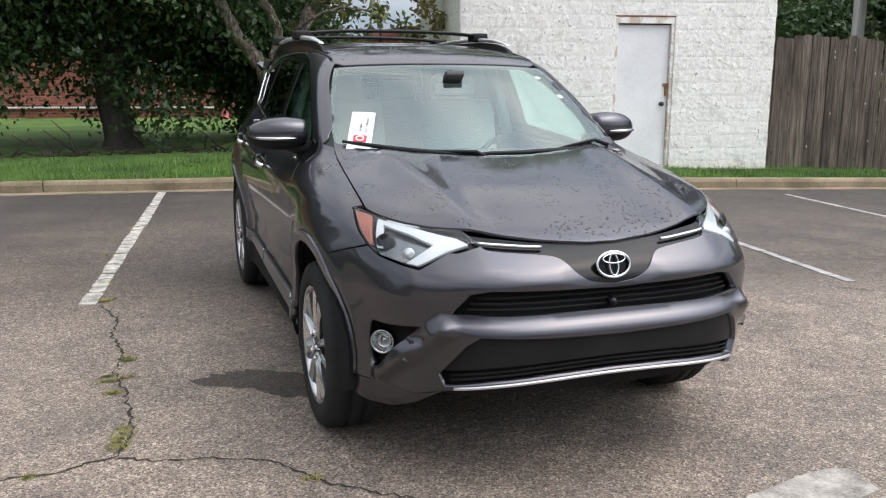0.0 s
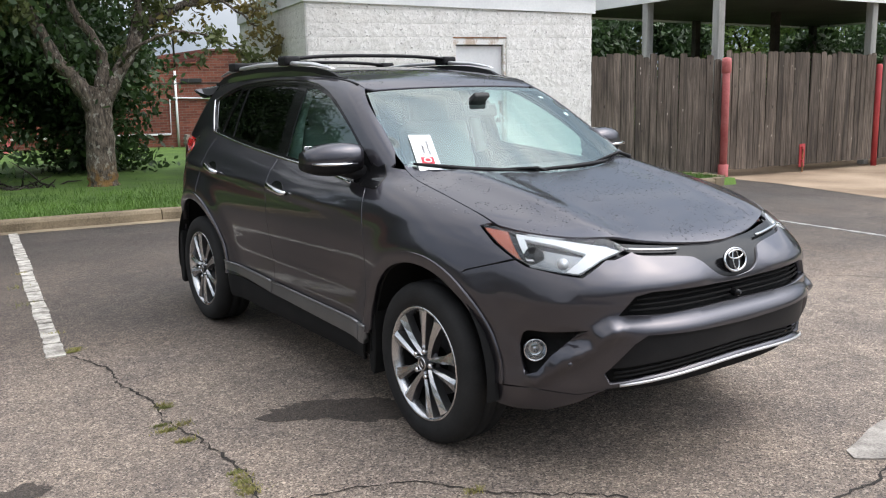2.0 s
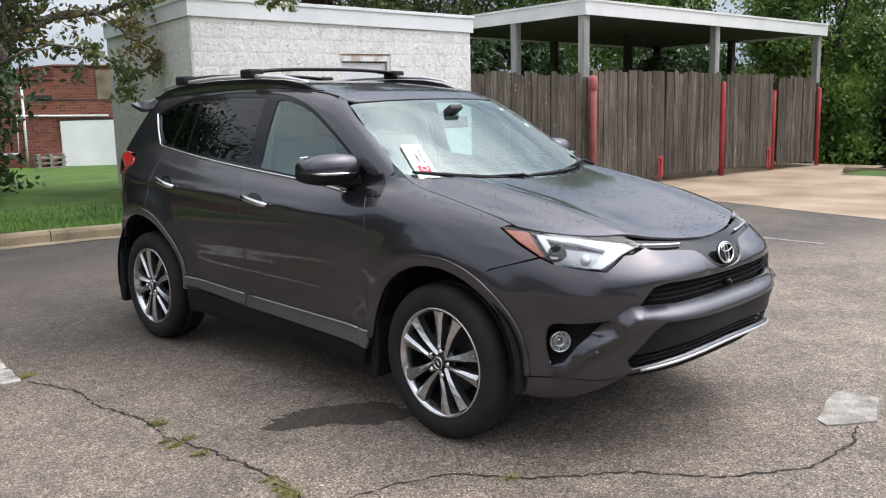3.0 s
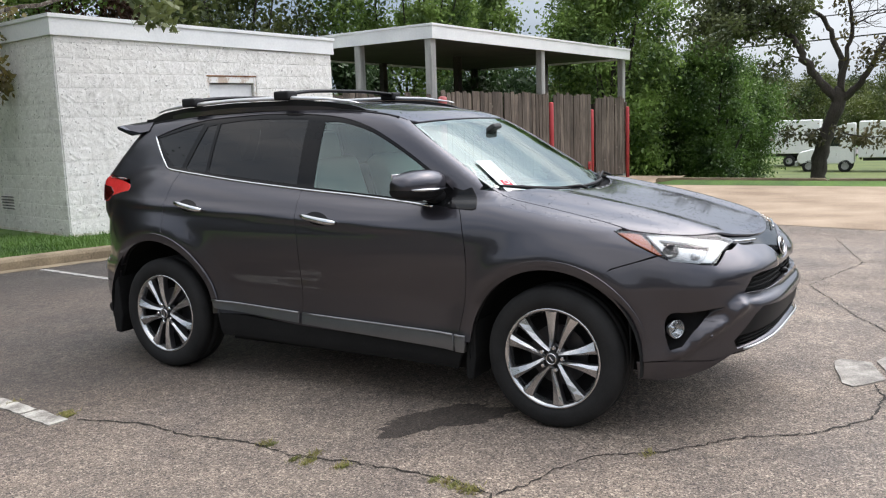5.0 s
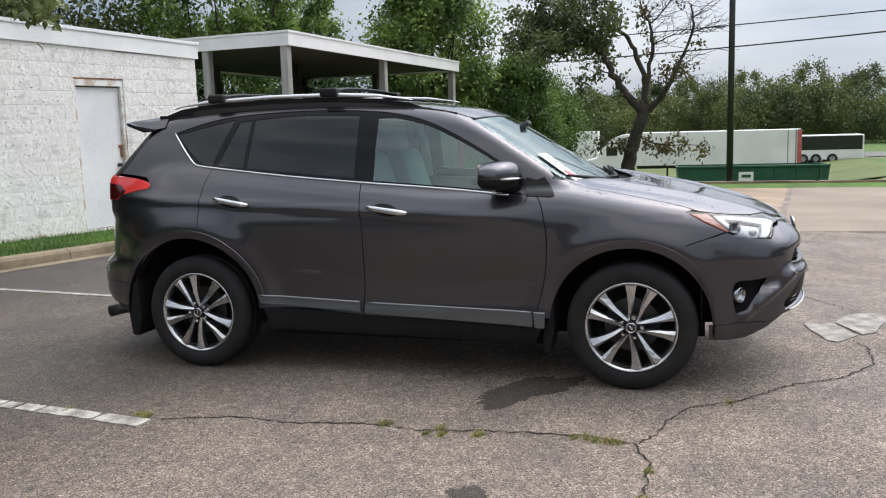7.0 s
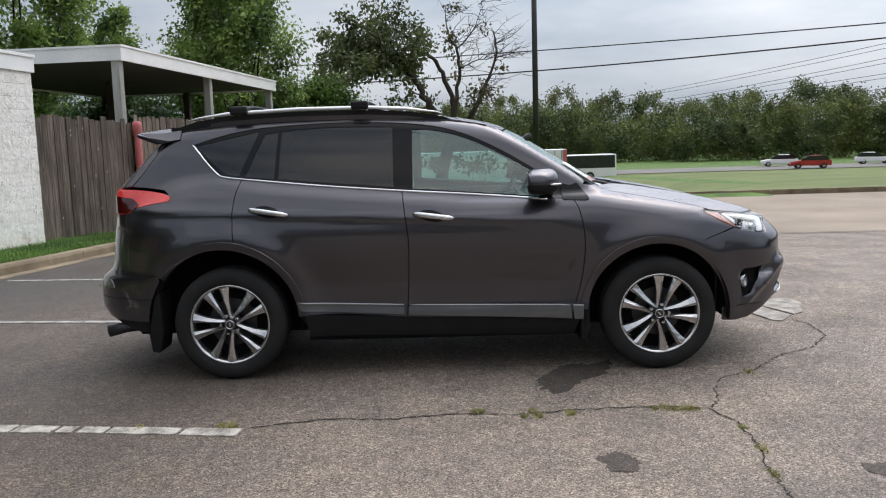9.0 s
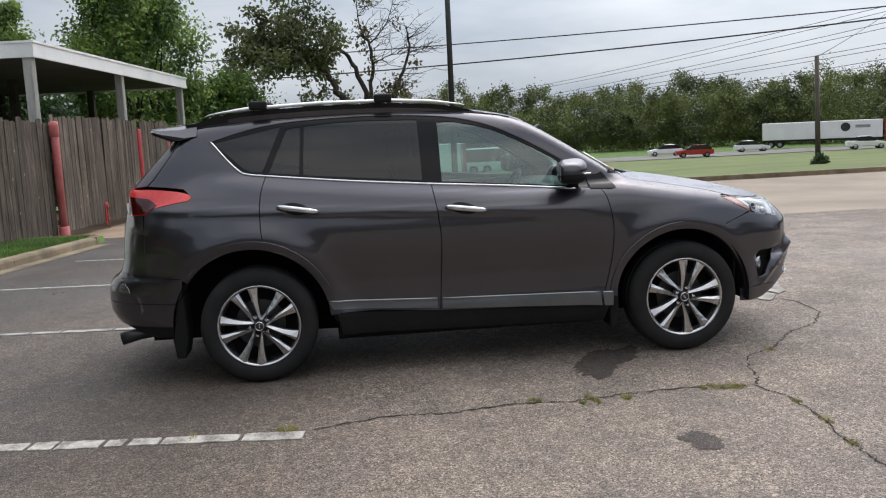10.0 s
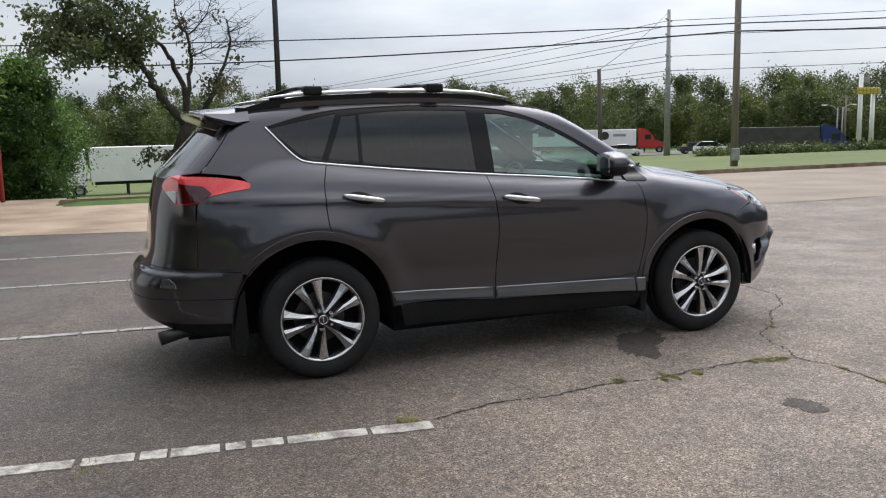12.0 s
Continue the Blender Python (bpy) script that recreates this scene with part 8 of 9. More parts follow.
both("rail_foot", rail_foot(-0.14, 1.72, 0.018, 0.002), M_BLACKPLASTIC, rails, "black rail base", smooth=False)
both("rail_plinth", rail_foot(0.10, 1.46, 0.047, 0.006), M_PAINT, rails, "painted rail plinth", smooth=False)
for y in (0.50, 1.27):
    bm = bmesh.new()
    rows = []
    for x in np.linspace(-0.57, 0.57, 19):
        z = rail_curve(y) + 0.020 + 0.024 * (1 - abs(x / 0.57) ** 3)
        w = 0.032 if abs(x) < 0.44 else 0.046
        rows.append([bm.verts.new((x, y + w * math.cos(a), z + 0.011 * math.sin(a))) for a in (2 * math.pi * i / 12 for i in range(12))])
    for p, q in zip(rows, rows[1:]):
        for i in range(12):
            bm.faces.new((p[i], q[i], q[(i + 1) % 12], p[(i + 1) % 12]))
    bm.faces.new(rows[0])
    bm.faces.new(rows[-1][::-1])
    bmesh.ops.recalc_face_normals(bm, faces=bm.faces[:])
    bar = part("cross_bar", bm, M_BLACKPLASTIC, car, "black roof cross bar", True)
    for s in (-1, 1):
        part("clamp", box(bmesh.new(), (0.10, 0.11, 0.055), pose(s * 0.565, y, rail_curve(y) + 0.012), 0.016, 3), M_BLACKPLASTIC, bar, "black clamp foot", True)

# ---- nose ----
def mirror(h):
    return h + [(-a, b) for a, b in h[::-1] if abs(a) > 1e-6]


lead_n = [(math.degrees(math.atan2(-a, -(b + 1.2))), float(chart("top", [(a, b)])[0][2]) - 0.007) for a, b in lead[:16:3]]
lamp_out = [(61.8, 0.974)] + lead_n + [(27, 0.899)] + [(32.6, 0.877), (37.6, 0.820), (41, 0.827), (48.5, 0.848), (51.4, 0.868), (56.5, 0.918)]
band_top = flow([(0, 0.890), (5, 0.891), (16, 0.901), (29.5, 0.925)], 5)
band_low = flow([(26.6, 0.893), (24.3, 0.876), (13.4, 0.858), (10.2, 0.840), (7.6, 0.798), (4.6, 0.770), (0, 0.760)], 4)
panel("grille_band", "nose", mirror(band_top + band_low), M_GLOSSBLACK, sides="c", lift=-0.010, rim=0.02, h=0.022, label="black upper grille trim")
up_gr = mirror([(0, 0.746), (9, 0.750), (24, 0.757), (27.6, 0.745), (31.0, 0.676), (20.5, 0.670), (9, 0.673), (0, 0.674)])
low_gr = mirror([(0, 0.592), (14, 0.598), (25.6, 0.606), (28.0, 0.575), (33.4, 0.455), (32.2, 0.414), (24, 0.434), (12, 0.451), (0, 0.457)])
fog_hole = flow([(50.2, 0.50), (50.0, 0.56), (48.6, 0.600), (44, 0.603), (36.5, 0.622)], 3) + [(39.5, 0.575), (43.4, 0.515), (46.4, 0.445), (49.2, 0.425)]


def nose_of(y, z):
    p = chart("side", [(y, z)])[0]
    return math.degrees(math.atan2(-p[0], -(p[1] + 1.2))), z


front_edge = [nose_of(y, z) for y, z in ring(FW, FR_IN + 0.016, 123, 178, 14)]
bump_half = band_low[1:][::-1] + [(30.5, 0.868), (32.4, 0.868), (37.4, 0.811), (41.2, 0.818), (48.8, 0.840), (51.4, 0.860), (58.4, 0.8285), (63.4, 0.8045), (66.0, 0.785)] + front_edge + [(48, 0.378), (38.2, 0.369), (32.6, 0.398), (24, 0.420), (12, 0.437)]
bump_half = [(0, 0.760)] + bump_half[1:] + [(0, 0.443)]
bumper = panel("front_bumper", "nose", mirror(bump_half), M_PAINT, holes=(up_gr, low_gr, fog_hole, [(-a, b) for a, b in fog_hole]), sides="c", h=0.024, rim=0.03, label="grey front bumper with grille openings")
panel("grille_backing", "nose", mirror([(0, 0.79), (30, 0.79), (56, 0.66), (56, 0.36), (40, 0.345), (0, 0.35)]), M_LINER, sides="c", lift=-0.055, rim=0.0, h=0.05)
for z, a in ((0.690, 28.5), (0.708, 27.8), (0.728, 26.5)):
    part("grille_slat", strip("nose", [(t, z) for t in np.linspace(-a, a, 31)], 0.0045, -0.026), M_LINER, bumper, smooth=True)
panel("lower_grille", "nose", mirror([(0, 0.598), (26.5, 0.608), (32.6, 0.468), (24, 0.488), (12, 0.503), (0, 0.508)]), M_BLACKPLASTIC, bumper, sides="c", lift=-0.016, rim=0.03, h=0.03, label="smooth black lower grille panel")
for z in (0.470, 0.488):
    part("grille_slat", strip("nose", [(t, z - 0.043 * (t / 32.8) ** 2) for t in np.linspace(-31.5, 31.5, 31)], 0.0045, -0.024), M_LINER, bumper, smooth=True)
part("parking_camera", lathe(bmesh.new(), [(0, 0.012), (0.010, 0.010), (0.016, 0.0), (0.016, -0.03)], Matrix.Translation(sk("nose", 0.5, 0.695, 0.0)) @ pose(0, 0, 0, 90, 0, 0), 16), M_GLOSSBLACK, bumper, "small round front camera", True)
part("lip_trim", strip("nose", [(t, 0.447 - 0.042 * (t / 32.8) ** 2) for t in np.linspace(-30.4, 30.4, 41)], 0.0068, 0.001), M_SATIN, bumper, "bright chrome lower lip", True)
val = [(33.0, 0.391), (38.2, 0.362), (48, 0.371), (57.2, 0.366), (56.8, 0.286), (51, 0.276), (44.7, 0.282), (38.4, 0.328), (34.6, 0.374)]
panel("front_valance", "nose", val, M_PAINT, sides="rl", lift=-0.004, h=0.03, label="lower front valance")
panel("skid_plate", "nose", mirror([(0, 0.440), (12, 0.435), (24, 0.417), (33, 0.388), (35, 0.35), (0, 0.345)]), M_LINER, sides="c", lift=-0.05, rim=0.0, h=0.04)
for s, sd in ((1, "r"), (-1, "l")):
    fr = panel("fog_bezel", "nose", fog_hole, M_LINER, bumper, sides=sd, lift=-0.050, rim=0.0, h=0.025, label="black fog lamp bezel")
for k in (1, -1):
    c = sk("nose", 47.3, 0.532, -0.018)
    nrm = skin_normal(chart("nose", [(44.0, 0.532)]))[0]
    c.x *= k
    ax = Vector((nrm[0] * k, nrm[1] - 0.9, 0.0)).to_track_quat("Z", "Y").to_matrix().to_4x4()
    lampm = Matrix.Translation(c) @ ax
    fl = part("fog_lamp", lathe(bmesh.new(), [(0.045, -0.02), (0.046, 0.012), (0.043, 0.017), (0.038, 0.012), (0.030, -0.012), (0.014, -0.020), (0.012, -0.008), (0, -0.006)], lampm, 28), M_FOG, bumper, "round chrome fog lamp", True)
    part("fog_lens", lathe(bmesh.new(), [(0.039, 0.012), (0.026, 0.017), (0.0, 0.019)], lampm, 28), M_LENS, fl, smooth=True)
    c2 = sk("nose", 39.8, 0.492, 0.0)
    c2.x *= k
    part("parking_sensor", lathe(bmesh.new(), [(0.0, 0.003), (0.009, 0.002), (0.011, -0.004)], Matrix.Translation(c2) @ ax, 14), M_PAINT, bumper, smooth=True)
for s in (1, -1):
    part("chrome_strip", strip("nose", [(s * t, 0.881 + 0.0165 * ((t - 14) / 13) ** 1.3) for t in np.linspace(14.2, 27.2, 16)], 0.0062, 0.002), M_CHROME, car, "thin chrome strip beside the emblem", True)


def ellipse_ring(rx, rz, r, y, cz, n=40):
    bm = bmesh.new()
    rows = []
    for i in range(n):
        a = 2 * math.pi * i / n
        c, d = Vector((rx * math.cos(a), 0, rz * math.sin(a))), Vector((rz * math.cos(a), 0, rx * math.sin(a))).normalized()
        rows.append([bm.verts.new(Vector((0, y, cz)) + c + d * r * math.cos(b) + Vector((0, -1, 0)) * r * 0.8 * math.sin(b)) for b in (2 * math.pi * j / 8 for j in range(8))])
    for i in range(n):
        p, q = rows[i], rows[(i + 1) % n]
        for j in range(8):
            bm.faces.new((p[j], p[(j + 1) % 8], q[(j + 1) % 8], q[j]))
    bmesh.ops.recalc_face_normals(bm, faces=bm.faces[:])
    bmesh.ops.rotate(bm, cent=(0, y, cz), matrix=Matrix.Rotation(radians(-14), 3, "X"), verts=bm.verts[:])
    return bm


EY = F_NOSE(np.array([0.82]))[0] - 0.004
emb = part("emblem", ellipse_ring(0.064, 0.044, 0.0052, EY, 0.822), M_CHROME, car, "oval chrome emblem with plain rings", True)
part("emblem_ring", ellipse_ring(0.0175, 0.038, 0.0033, EY - 0.002, 0.822), M_CHROME, emb, smooth=True)
part("emblem_ring", ellipse_ring(0.043, 0.016, 0.0031, EY - 0.001, 0.843), M_CHROME, emb, smooth=True)
bm = bmesh.new()
lathe(bm, [(0.0, 0.0), (1.0, 0.0), (1.02, 0.3)], Matrix.Translation((0, EY + 0.010, 0.822)) @ pose(0, 0, 0, 76, 0, 0) @ Matrix.Diagonal((0.064, 0.044, 0.03, 1)), 36)
part("emblem_plate", bm, M_GLOSSBLACK, emb, smooth=False)

# headlamps
for sd in "rl":
    k = 1 if sd == "r" else -1
    lamp = panel("headlamp", "nose", lamp_out, M_GLOSSBLACK, sides=sd, lift=-0.030, rim=0.0, h=0.022, label="headlamp with white light guide and amber corner")
    panel("lamp_lens", "nose", lamp_out, M_LENS, lamp, sides=sd, lift=0.002, rim=0.03, h=0.022, label="clear lamp lens")
    panel("light_guide", "nose", [(52.4, 0.953), (42, 0.937), (31.6, 0.915), (29.0, 0.900), (33.2, 0.876), (38.2, 0.828), (40.7, 0.831), (36.0, 0.894), (42.5, 0.920), (50.0, 0.938), (47.4, 0.866), (48.9, 0.864)], M_DRL, lamp, sides=sd, lift=-0.010, rim=0.014, h=0.02, label="white hooked light guide")
    panel("turn_signal", "nose", [(60.9, 0.967), (57, 0.962), (54.4, 0.957), (50.4, 0.868), (51.2, 0.870), (56.2, 0.918)], M_AMBER, lamp, sides=sd, lift=-0.006, rim=0.014, h=0.02, label="amber corner lens")
    panel("reflector", "nose", [(49.5, 0.92), (36, 0.888), (40.5, 0.832), (48.5, 0.845)], M_LAMPGREY, lamp, sides=sd, lift=-0.026, rim=0.004, h=0.02, label="silver lamp reflector")
    for ph, z, rr, mt, nm in ((47.6, 0.885, 0.032, M_GLOSSBLACK, "projector"), (41.2, 0.866, 0.017, M_SATIN, "bulb")):
        c = sk("nose", ph, z, -0.024)
        nn = skin_normal(chart("nose", [(ph - 6, z)]))[0]
        c.x *= k
        ax = Vector((nn[0] * k, nn[1], 0)).to_track_quat("Z", "Y").to_matrix().to_4x4()
        part(nm, lathe(bmesh.new(), [(rr * 1.25, -0.005), (rr * 1.2, 0.010), (rr, 0.010), (rr * 0.7, 0.018), (0, 0.021)], Matrix.Translation(c) @ ax, 24), mt, lamp, smooth=True)

# ---- tail ----
lamp_r = flow([(62.8, 1.122), (63.2, 1.138), (62.3, 1.154), (58.8, 1.169), (48.7, 1.192), (43, 1.196), (40.8, 1.196)], 4) + [(39.4, 1.10), (38.2, 1.040), (46.8, 1.046), (49.3, 1.082), (56, 1.106)]
lamp_h = flow([(40.3, 1.203), (36, 1.200), (29, 1.18), (24, 1.14)], 3) + [(31, 1.09), (37.6, 1.036), (38.9, 1.10)]
panel("tailgate_lamp", "tail", lamp_h, M_REDLENS, sides="rl", lift=0.004, rim=0.03, h=0.022, label="red and clear lamp on the tailgate")
tl = panel("tail_lamp", "tail", lamp_r, M_REDLENS, sides="rl", lift=0.004, rim=0.03, h=0.022, label="red wrap-around tail lamp")
for o in (0, 1):
    panel("dark_lens", "tail", [(50.4, 1.100), (47.6, 1.140), (40.4, 1.160), (39.1, 1.09), (38.7, 1.046), (46.6, 1.050), (49.0, 1.077)], M_REDDARK, tl[o], sides="rl"[o], lift=0.009, rim=0.012, h=0.02, label="dark red lower lens")
    panel("clear_strip", "tail", [(38.6, 1.10), (36.5, 1.115), (29.5, 1.105), (31.5, 1.094), (37.3, 1.046)], M_SATIN, tl[o], sides="rl"[o], lift=0.011, rim=0.012, h=0.02)
rg = [(0, 1.475), (25, 1.472), (46.5, 1.455), (45.8, 1.40), (40.5, 1.225), (22, 1.235), (0, 1.238)]
panel("rear_screen", "tail", mirror(rg), M_GLASSREAR, sides="c", lift=-0.006, rim=0.0, h=0.05, label="dark rear screen")
hatch_half = [(0, 1.53), (30, 1.53), (52.6, 1.50), (51.1, 1.40), (47.6, 1.26), (46.0, 1.218), (29, 1.192), (23, 1.135), (33, 1.08), (39, 1.046), (46.1, 1.040), (45.8, 0.95), (45.8, 0.8), (45.6, 0.675), (0, 0.675)]
panel("tailgate", "tail", mirror(hatch_half), M_PAINT, holes=(mirror(rg),), sides="c", h=0.035, label="grey tailgate")
rb = [(0, 0.672), (44.4, 0.672), (53, 0.662), (61.0, 0.655)] + flow([(60.5, 0.60), (58.6, 0.50), (57.2, 0.40), (57.0, 0.37)], 3) + [(40, 0.36), (0, 0.36)]
rbump = panel("rear_bumper", "tail", mirror(rb), M_PAINT, sides="c", h=0.03, label="grey rear bumper")
panel("rear_valance", "tail", mirror([(0, 0.358), (40, 0.358), (57, 0.366), (57.5, 0.30), (45, 0.27), (0, 0.27)]), M_BLACKPLASTIC, sides="c", lift=-0.008, h=0.035, label="black lower rear valance")
panel("reflector", "tail", [(36.0, 0.622), (34.0, 0.618), (33.2, 0.565), (39.3, 0.566), (38.6, 0.595)], M_LAMPGREY, rbump, sides="rl", lift=0.004, rim=0.01, h=0.02, label="reflector in the bumper")
part("bumper_groove", strip("tail", [(t, 0.488 + 0.0004 * abs(t)) for t in np.linspace(-58, 58, 60)], 0.004, 0.0), M_BLACKPLASTIC, rbump, smooth=True)
panel("tail_backing", "tail", mirror([(0, 1.2), (36, 1.15), (54, 1.05), (52, 0.40), (0, 0.38)]), M_LINER, sides="c", lift=-0.03, rim=0.0, h=0.06)
bm = bmesh.new()
rows = []
for x in np.linspace(-0.65, 0.65, 25):
    q = abs(x) / 0.65
    zr = float(chart("top", [(x * 0.93, 1.62)])[0][2])
    rows.append([bm.verts.new(v) for v in ((x * 0.94, 1.645, zr + 0.002), (x * 0.97, 1.76, zr - 0.012), (x, 1.955 - 0.045 * q ** 3, 1.572 - 0.030 * q ** 2), (x, 1.962 - 0.045 * q ** 3, 1.562 - 0.030 * q ** 2), (x, 1.942 - 0.045 * q ** 3, 1.548 - 0.032 * q ** 2), (x * 0.97, 1.80, 1.485 - 0.01 * q), (x * 0.94, 1.70, 1.50 - 0.012 * q))])
for p, q in zip(rows, rows[1:]):
    for i in range(7):
        bm.faces.new((p[i], q[i], q[(i + 1) % 7], p[(i + 1) % 7]))
bm.faces.new(rows[0])
bm.faces.new(rows[-1][::-1])
bmesh.ops.recalc_face_normals(bm, faces=bm.faces[:])
bmesh.ops.bevel(bm, geom=[e for e in bm.edges if len(e.link_faces) == 2 and e.calc_face_angle(0) > 0.9], offset=0.006, segments=2, affect="EDGES")
spoiler = part("spoiler", bm, M_PAINT, car, "grey roof spoiler with a black underside", False)
spoiler.data.materials.append(M_GLOSSBLACK)
for f in spoiler.data.polygons:
    if f.normal.z < -0.5:
        f.material_index = 1
part("exhaust", tube(bmesh.new(), [(-0.52, 1.9, 0.30), (-0.54, 2.1, 0.285), (-0.56, 2.22, 0.262)], [0.034, 0.036, 0.040], 18), M_RIMDARK, car, "dark exhaust tip", True)
part("silencer", tube(bmesh.new(), [(-0.30, 1.95, 0.33), (0.45, 1.95, 0.33)], 0.10, 18), M_LINER, car, smooth=True)

# ---- mirrors and handles ----


def mirror_cap():
    bm = bmesh.new()
    rows = []
    for i in range(13):
        t = i / 12
        x = -0.775 - 0.255 * t
        s = (1 - abs(t - 0.42) ** 2.6 * 1.9) if t > 0.42 else (0.80 + 0.20 * math.sin(t / 0.42 * math.pi / 2))
        s = max(s, 0.10)
        cy, cz = -0.640 + 0.055 * t * t, 1.192 - 0.012 * t
        ring_ = []
        for j in range(24):
            a = 2 * math.pi * j / 24
            ca, sa = math.cos(a), math.sin(a)
            y = cy + (0.100 if ca > 0 else 0.088) * s * math.copysign(abs(ca) ** (0.35 if ca > 0 else 0.8), ca)
            z = cz + 0.076 * s * math.copysign(abs(sa) ** 0.75, sa)
            ring_.append(bm.verts.new((x, y, z)))
        rows.append(ring_)
    for p, q in zip(rows, rows[1:]):
        for j in range(24):
            bm.faces.new((p[j], q[j], q[(j + 1) % 24], p[(j + 1) % 24]))
    bm.faces.new(rows[0])
    bm.faces.new(rows[-1][::-1])
    bmesh.ops.recalc_face_normals(bm, faces=bm.faces[:])
    return bm


caps = both("door_mirror", mirror_cap, M_PAINT, label="grey door mirror with black base")


def mirror_low():
    bm = mirror_cap()
    bmesh.ops.bisect_plane(bm, geom=bm.verts[:] + bm.edges[:] + bm.faces[:], plane_co=(-0.9, 0, 1.158), plane_no=(0.10, 0, 1), clear_outer=True)
    bmesh.ops.scale(bm, vec=(1.012, 1.03, 1.03), space=Matrix.Translation((0.88, 0.63, -1.19)), verts=bm.verts[:])
    return bm


both("mirror_base", mirror_low, M_BLACKPLASTIC, caps, "black lower mirror shell")
both("mirror_arm", lambda: tube(bmesh.new(), [(-0.735, -0.665, 1.11), (-0.80, -0.645, 1.122), (-0.86, -0.635, 1.14)], [0.045, 0.036, 0.034], 12), M_BLACKPLASTIC, caps)
both("signal_strip", lambda: tube(bmesh.new(), [(-0.83, -0.742, 1.168), (-0.92, -0.728, 1.168), (-0.99, -0.70, 1.170), (-1.02, -0.655, 1.172)], [0.005, 0.008, 0.008, 0.004], 8), M_CHROME, caps, "bright signal strip")
both("mirror_glass", lambda: box(bmesh.new(), (0.20, 0.004, 0.11), pose(-0.895, -0.535, 1.192, 0, 0, -8), 0.001), M_CHROME, caps, "mirror glass", smooth=False)
panel("mirror_sail", "side", [(-0.742, 1.166), (-0.80, 1.150), (-0.845, 1.165), (-0.905, 1.085), (-0.912, 1.066), (-0.89, 1.060), (-0.75, 1.066)], M_GLOSSBLACK, sides="rl", lift=0.004, rim=0.012, h=0.02, label="black triangular mirror patch")
for y0, z0, y1, z1 in ((0.172, 1.011, -0.082, 0.977), (1.180, 1.064, 0.932, 1.024)):
    cy, cz = (y0 + y1) / 2, (z0 + z1) / 2
    cup = [(cy + 0.012 + 0.078 * math.cos(a), cz + 0.034 * math.sin(a) - 0.16 * 0.078 * math.cos(a) * -1) for a in (2 * math.pi * i / 28 for i in range(28))]
    panel("handle_cup", "side", cup, M_GLOSSBLACK, sides="rl", lift=0.0025, rim=0.01, h=0.012, label="dark handle recess")

    def handle():
        bm = bmesh.new()
        rows = []
        for i in range(15):
            t = i / 14
            y, z = y0 + (y1 - y0) * t, z0 + (z1 - z0) * t
            e = 1 - (2 * t - 1) ** 6 * 0.45
            xs = float(chart("side", [(y, z)])[0][0])
            out = 0.012 + 0.022 * (1 - (2 * t - 1) ** 4)
            rows.append([bm.verts.new((xs - out - 0.013 * math.cos(a), y, z + 0.0175 * e * math.sin(a))) for a in (2 * math.pi * j / 10 for j in range(10))])
        for p, q in zip(rows, rows[1:]):
            for j in range(10):
                bm.faces.new((p[j], q[j], q[(j + 1) % 10], p[(j + 1) % 10]))
        bm.faces.new(rows[0])
        bm.faces.new(rows[-1][::-1])
        bmesh.ops.recalc_face_normals(bm, faces=bm.faces[:])
        return bm
    both("door_handle", handle, M_CHROME, label="chrome door handle")

# ---- wheels ----


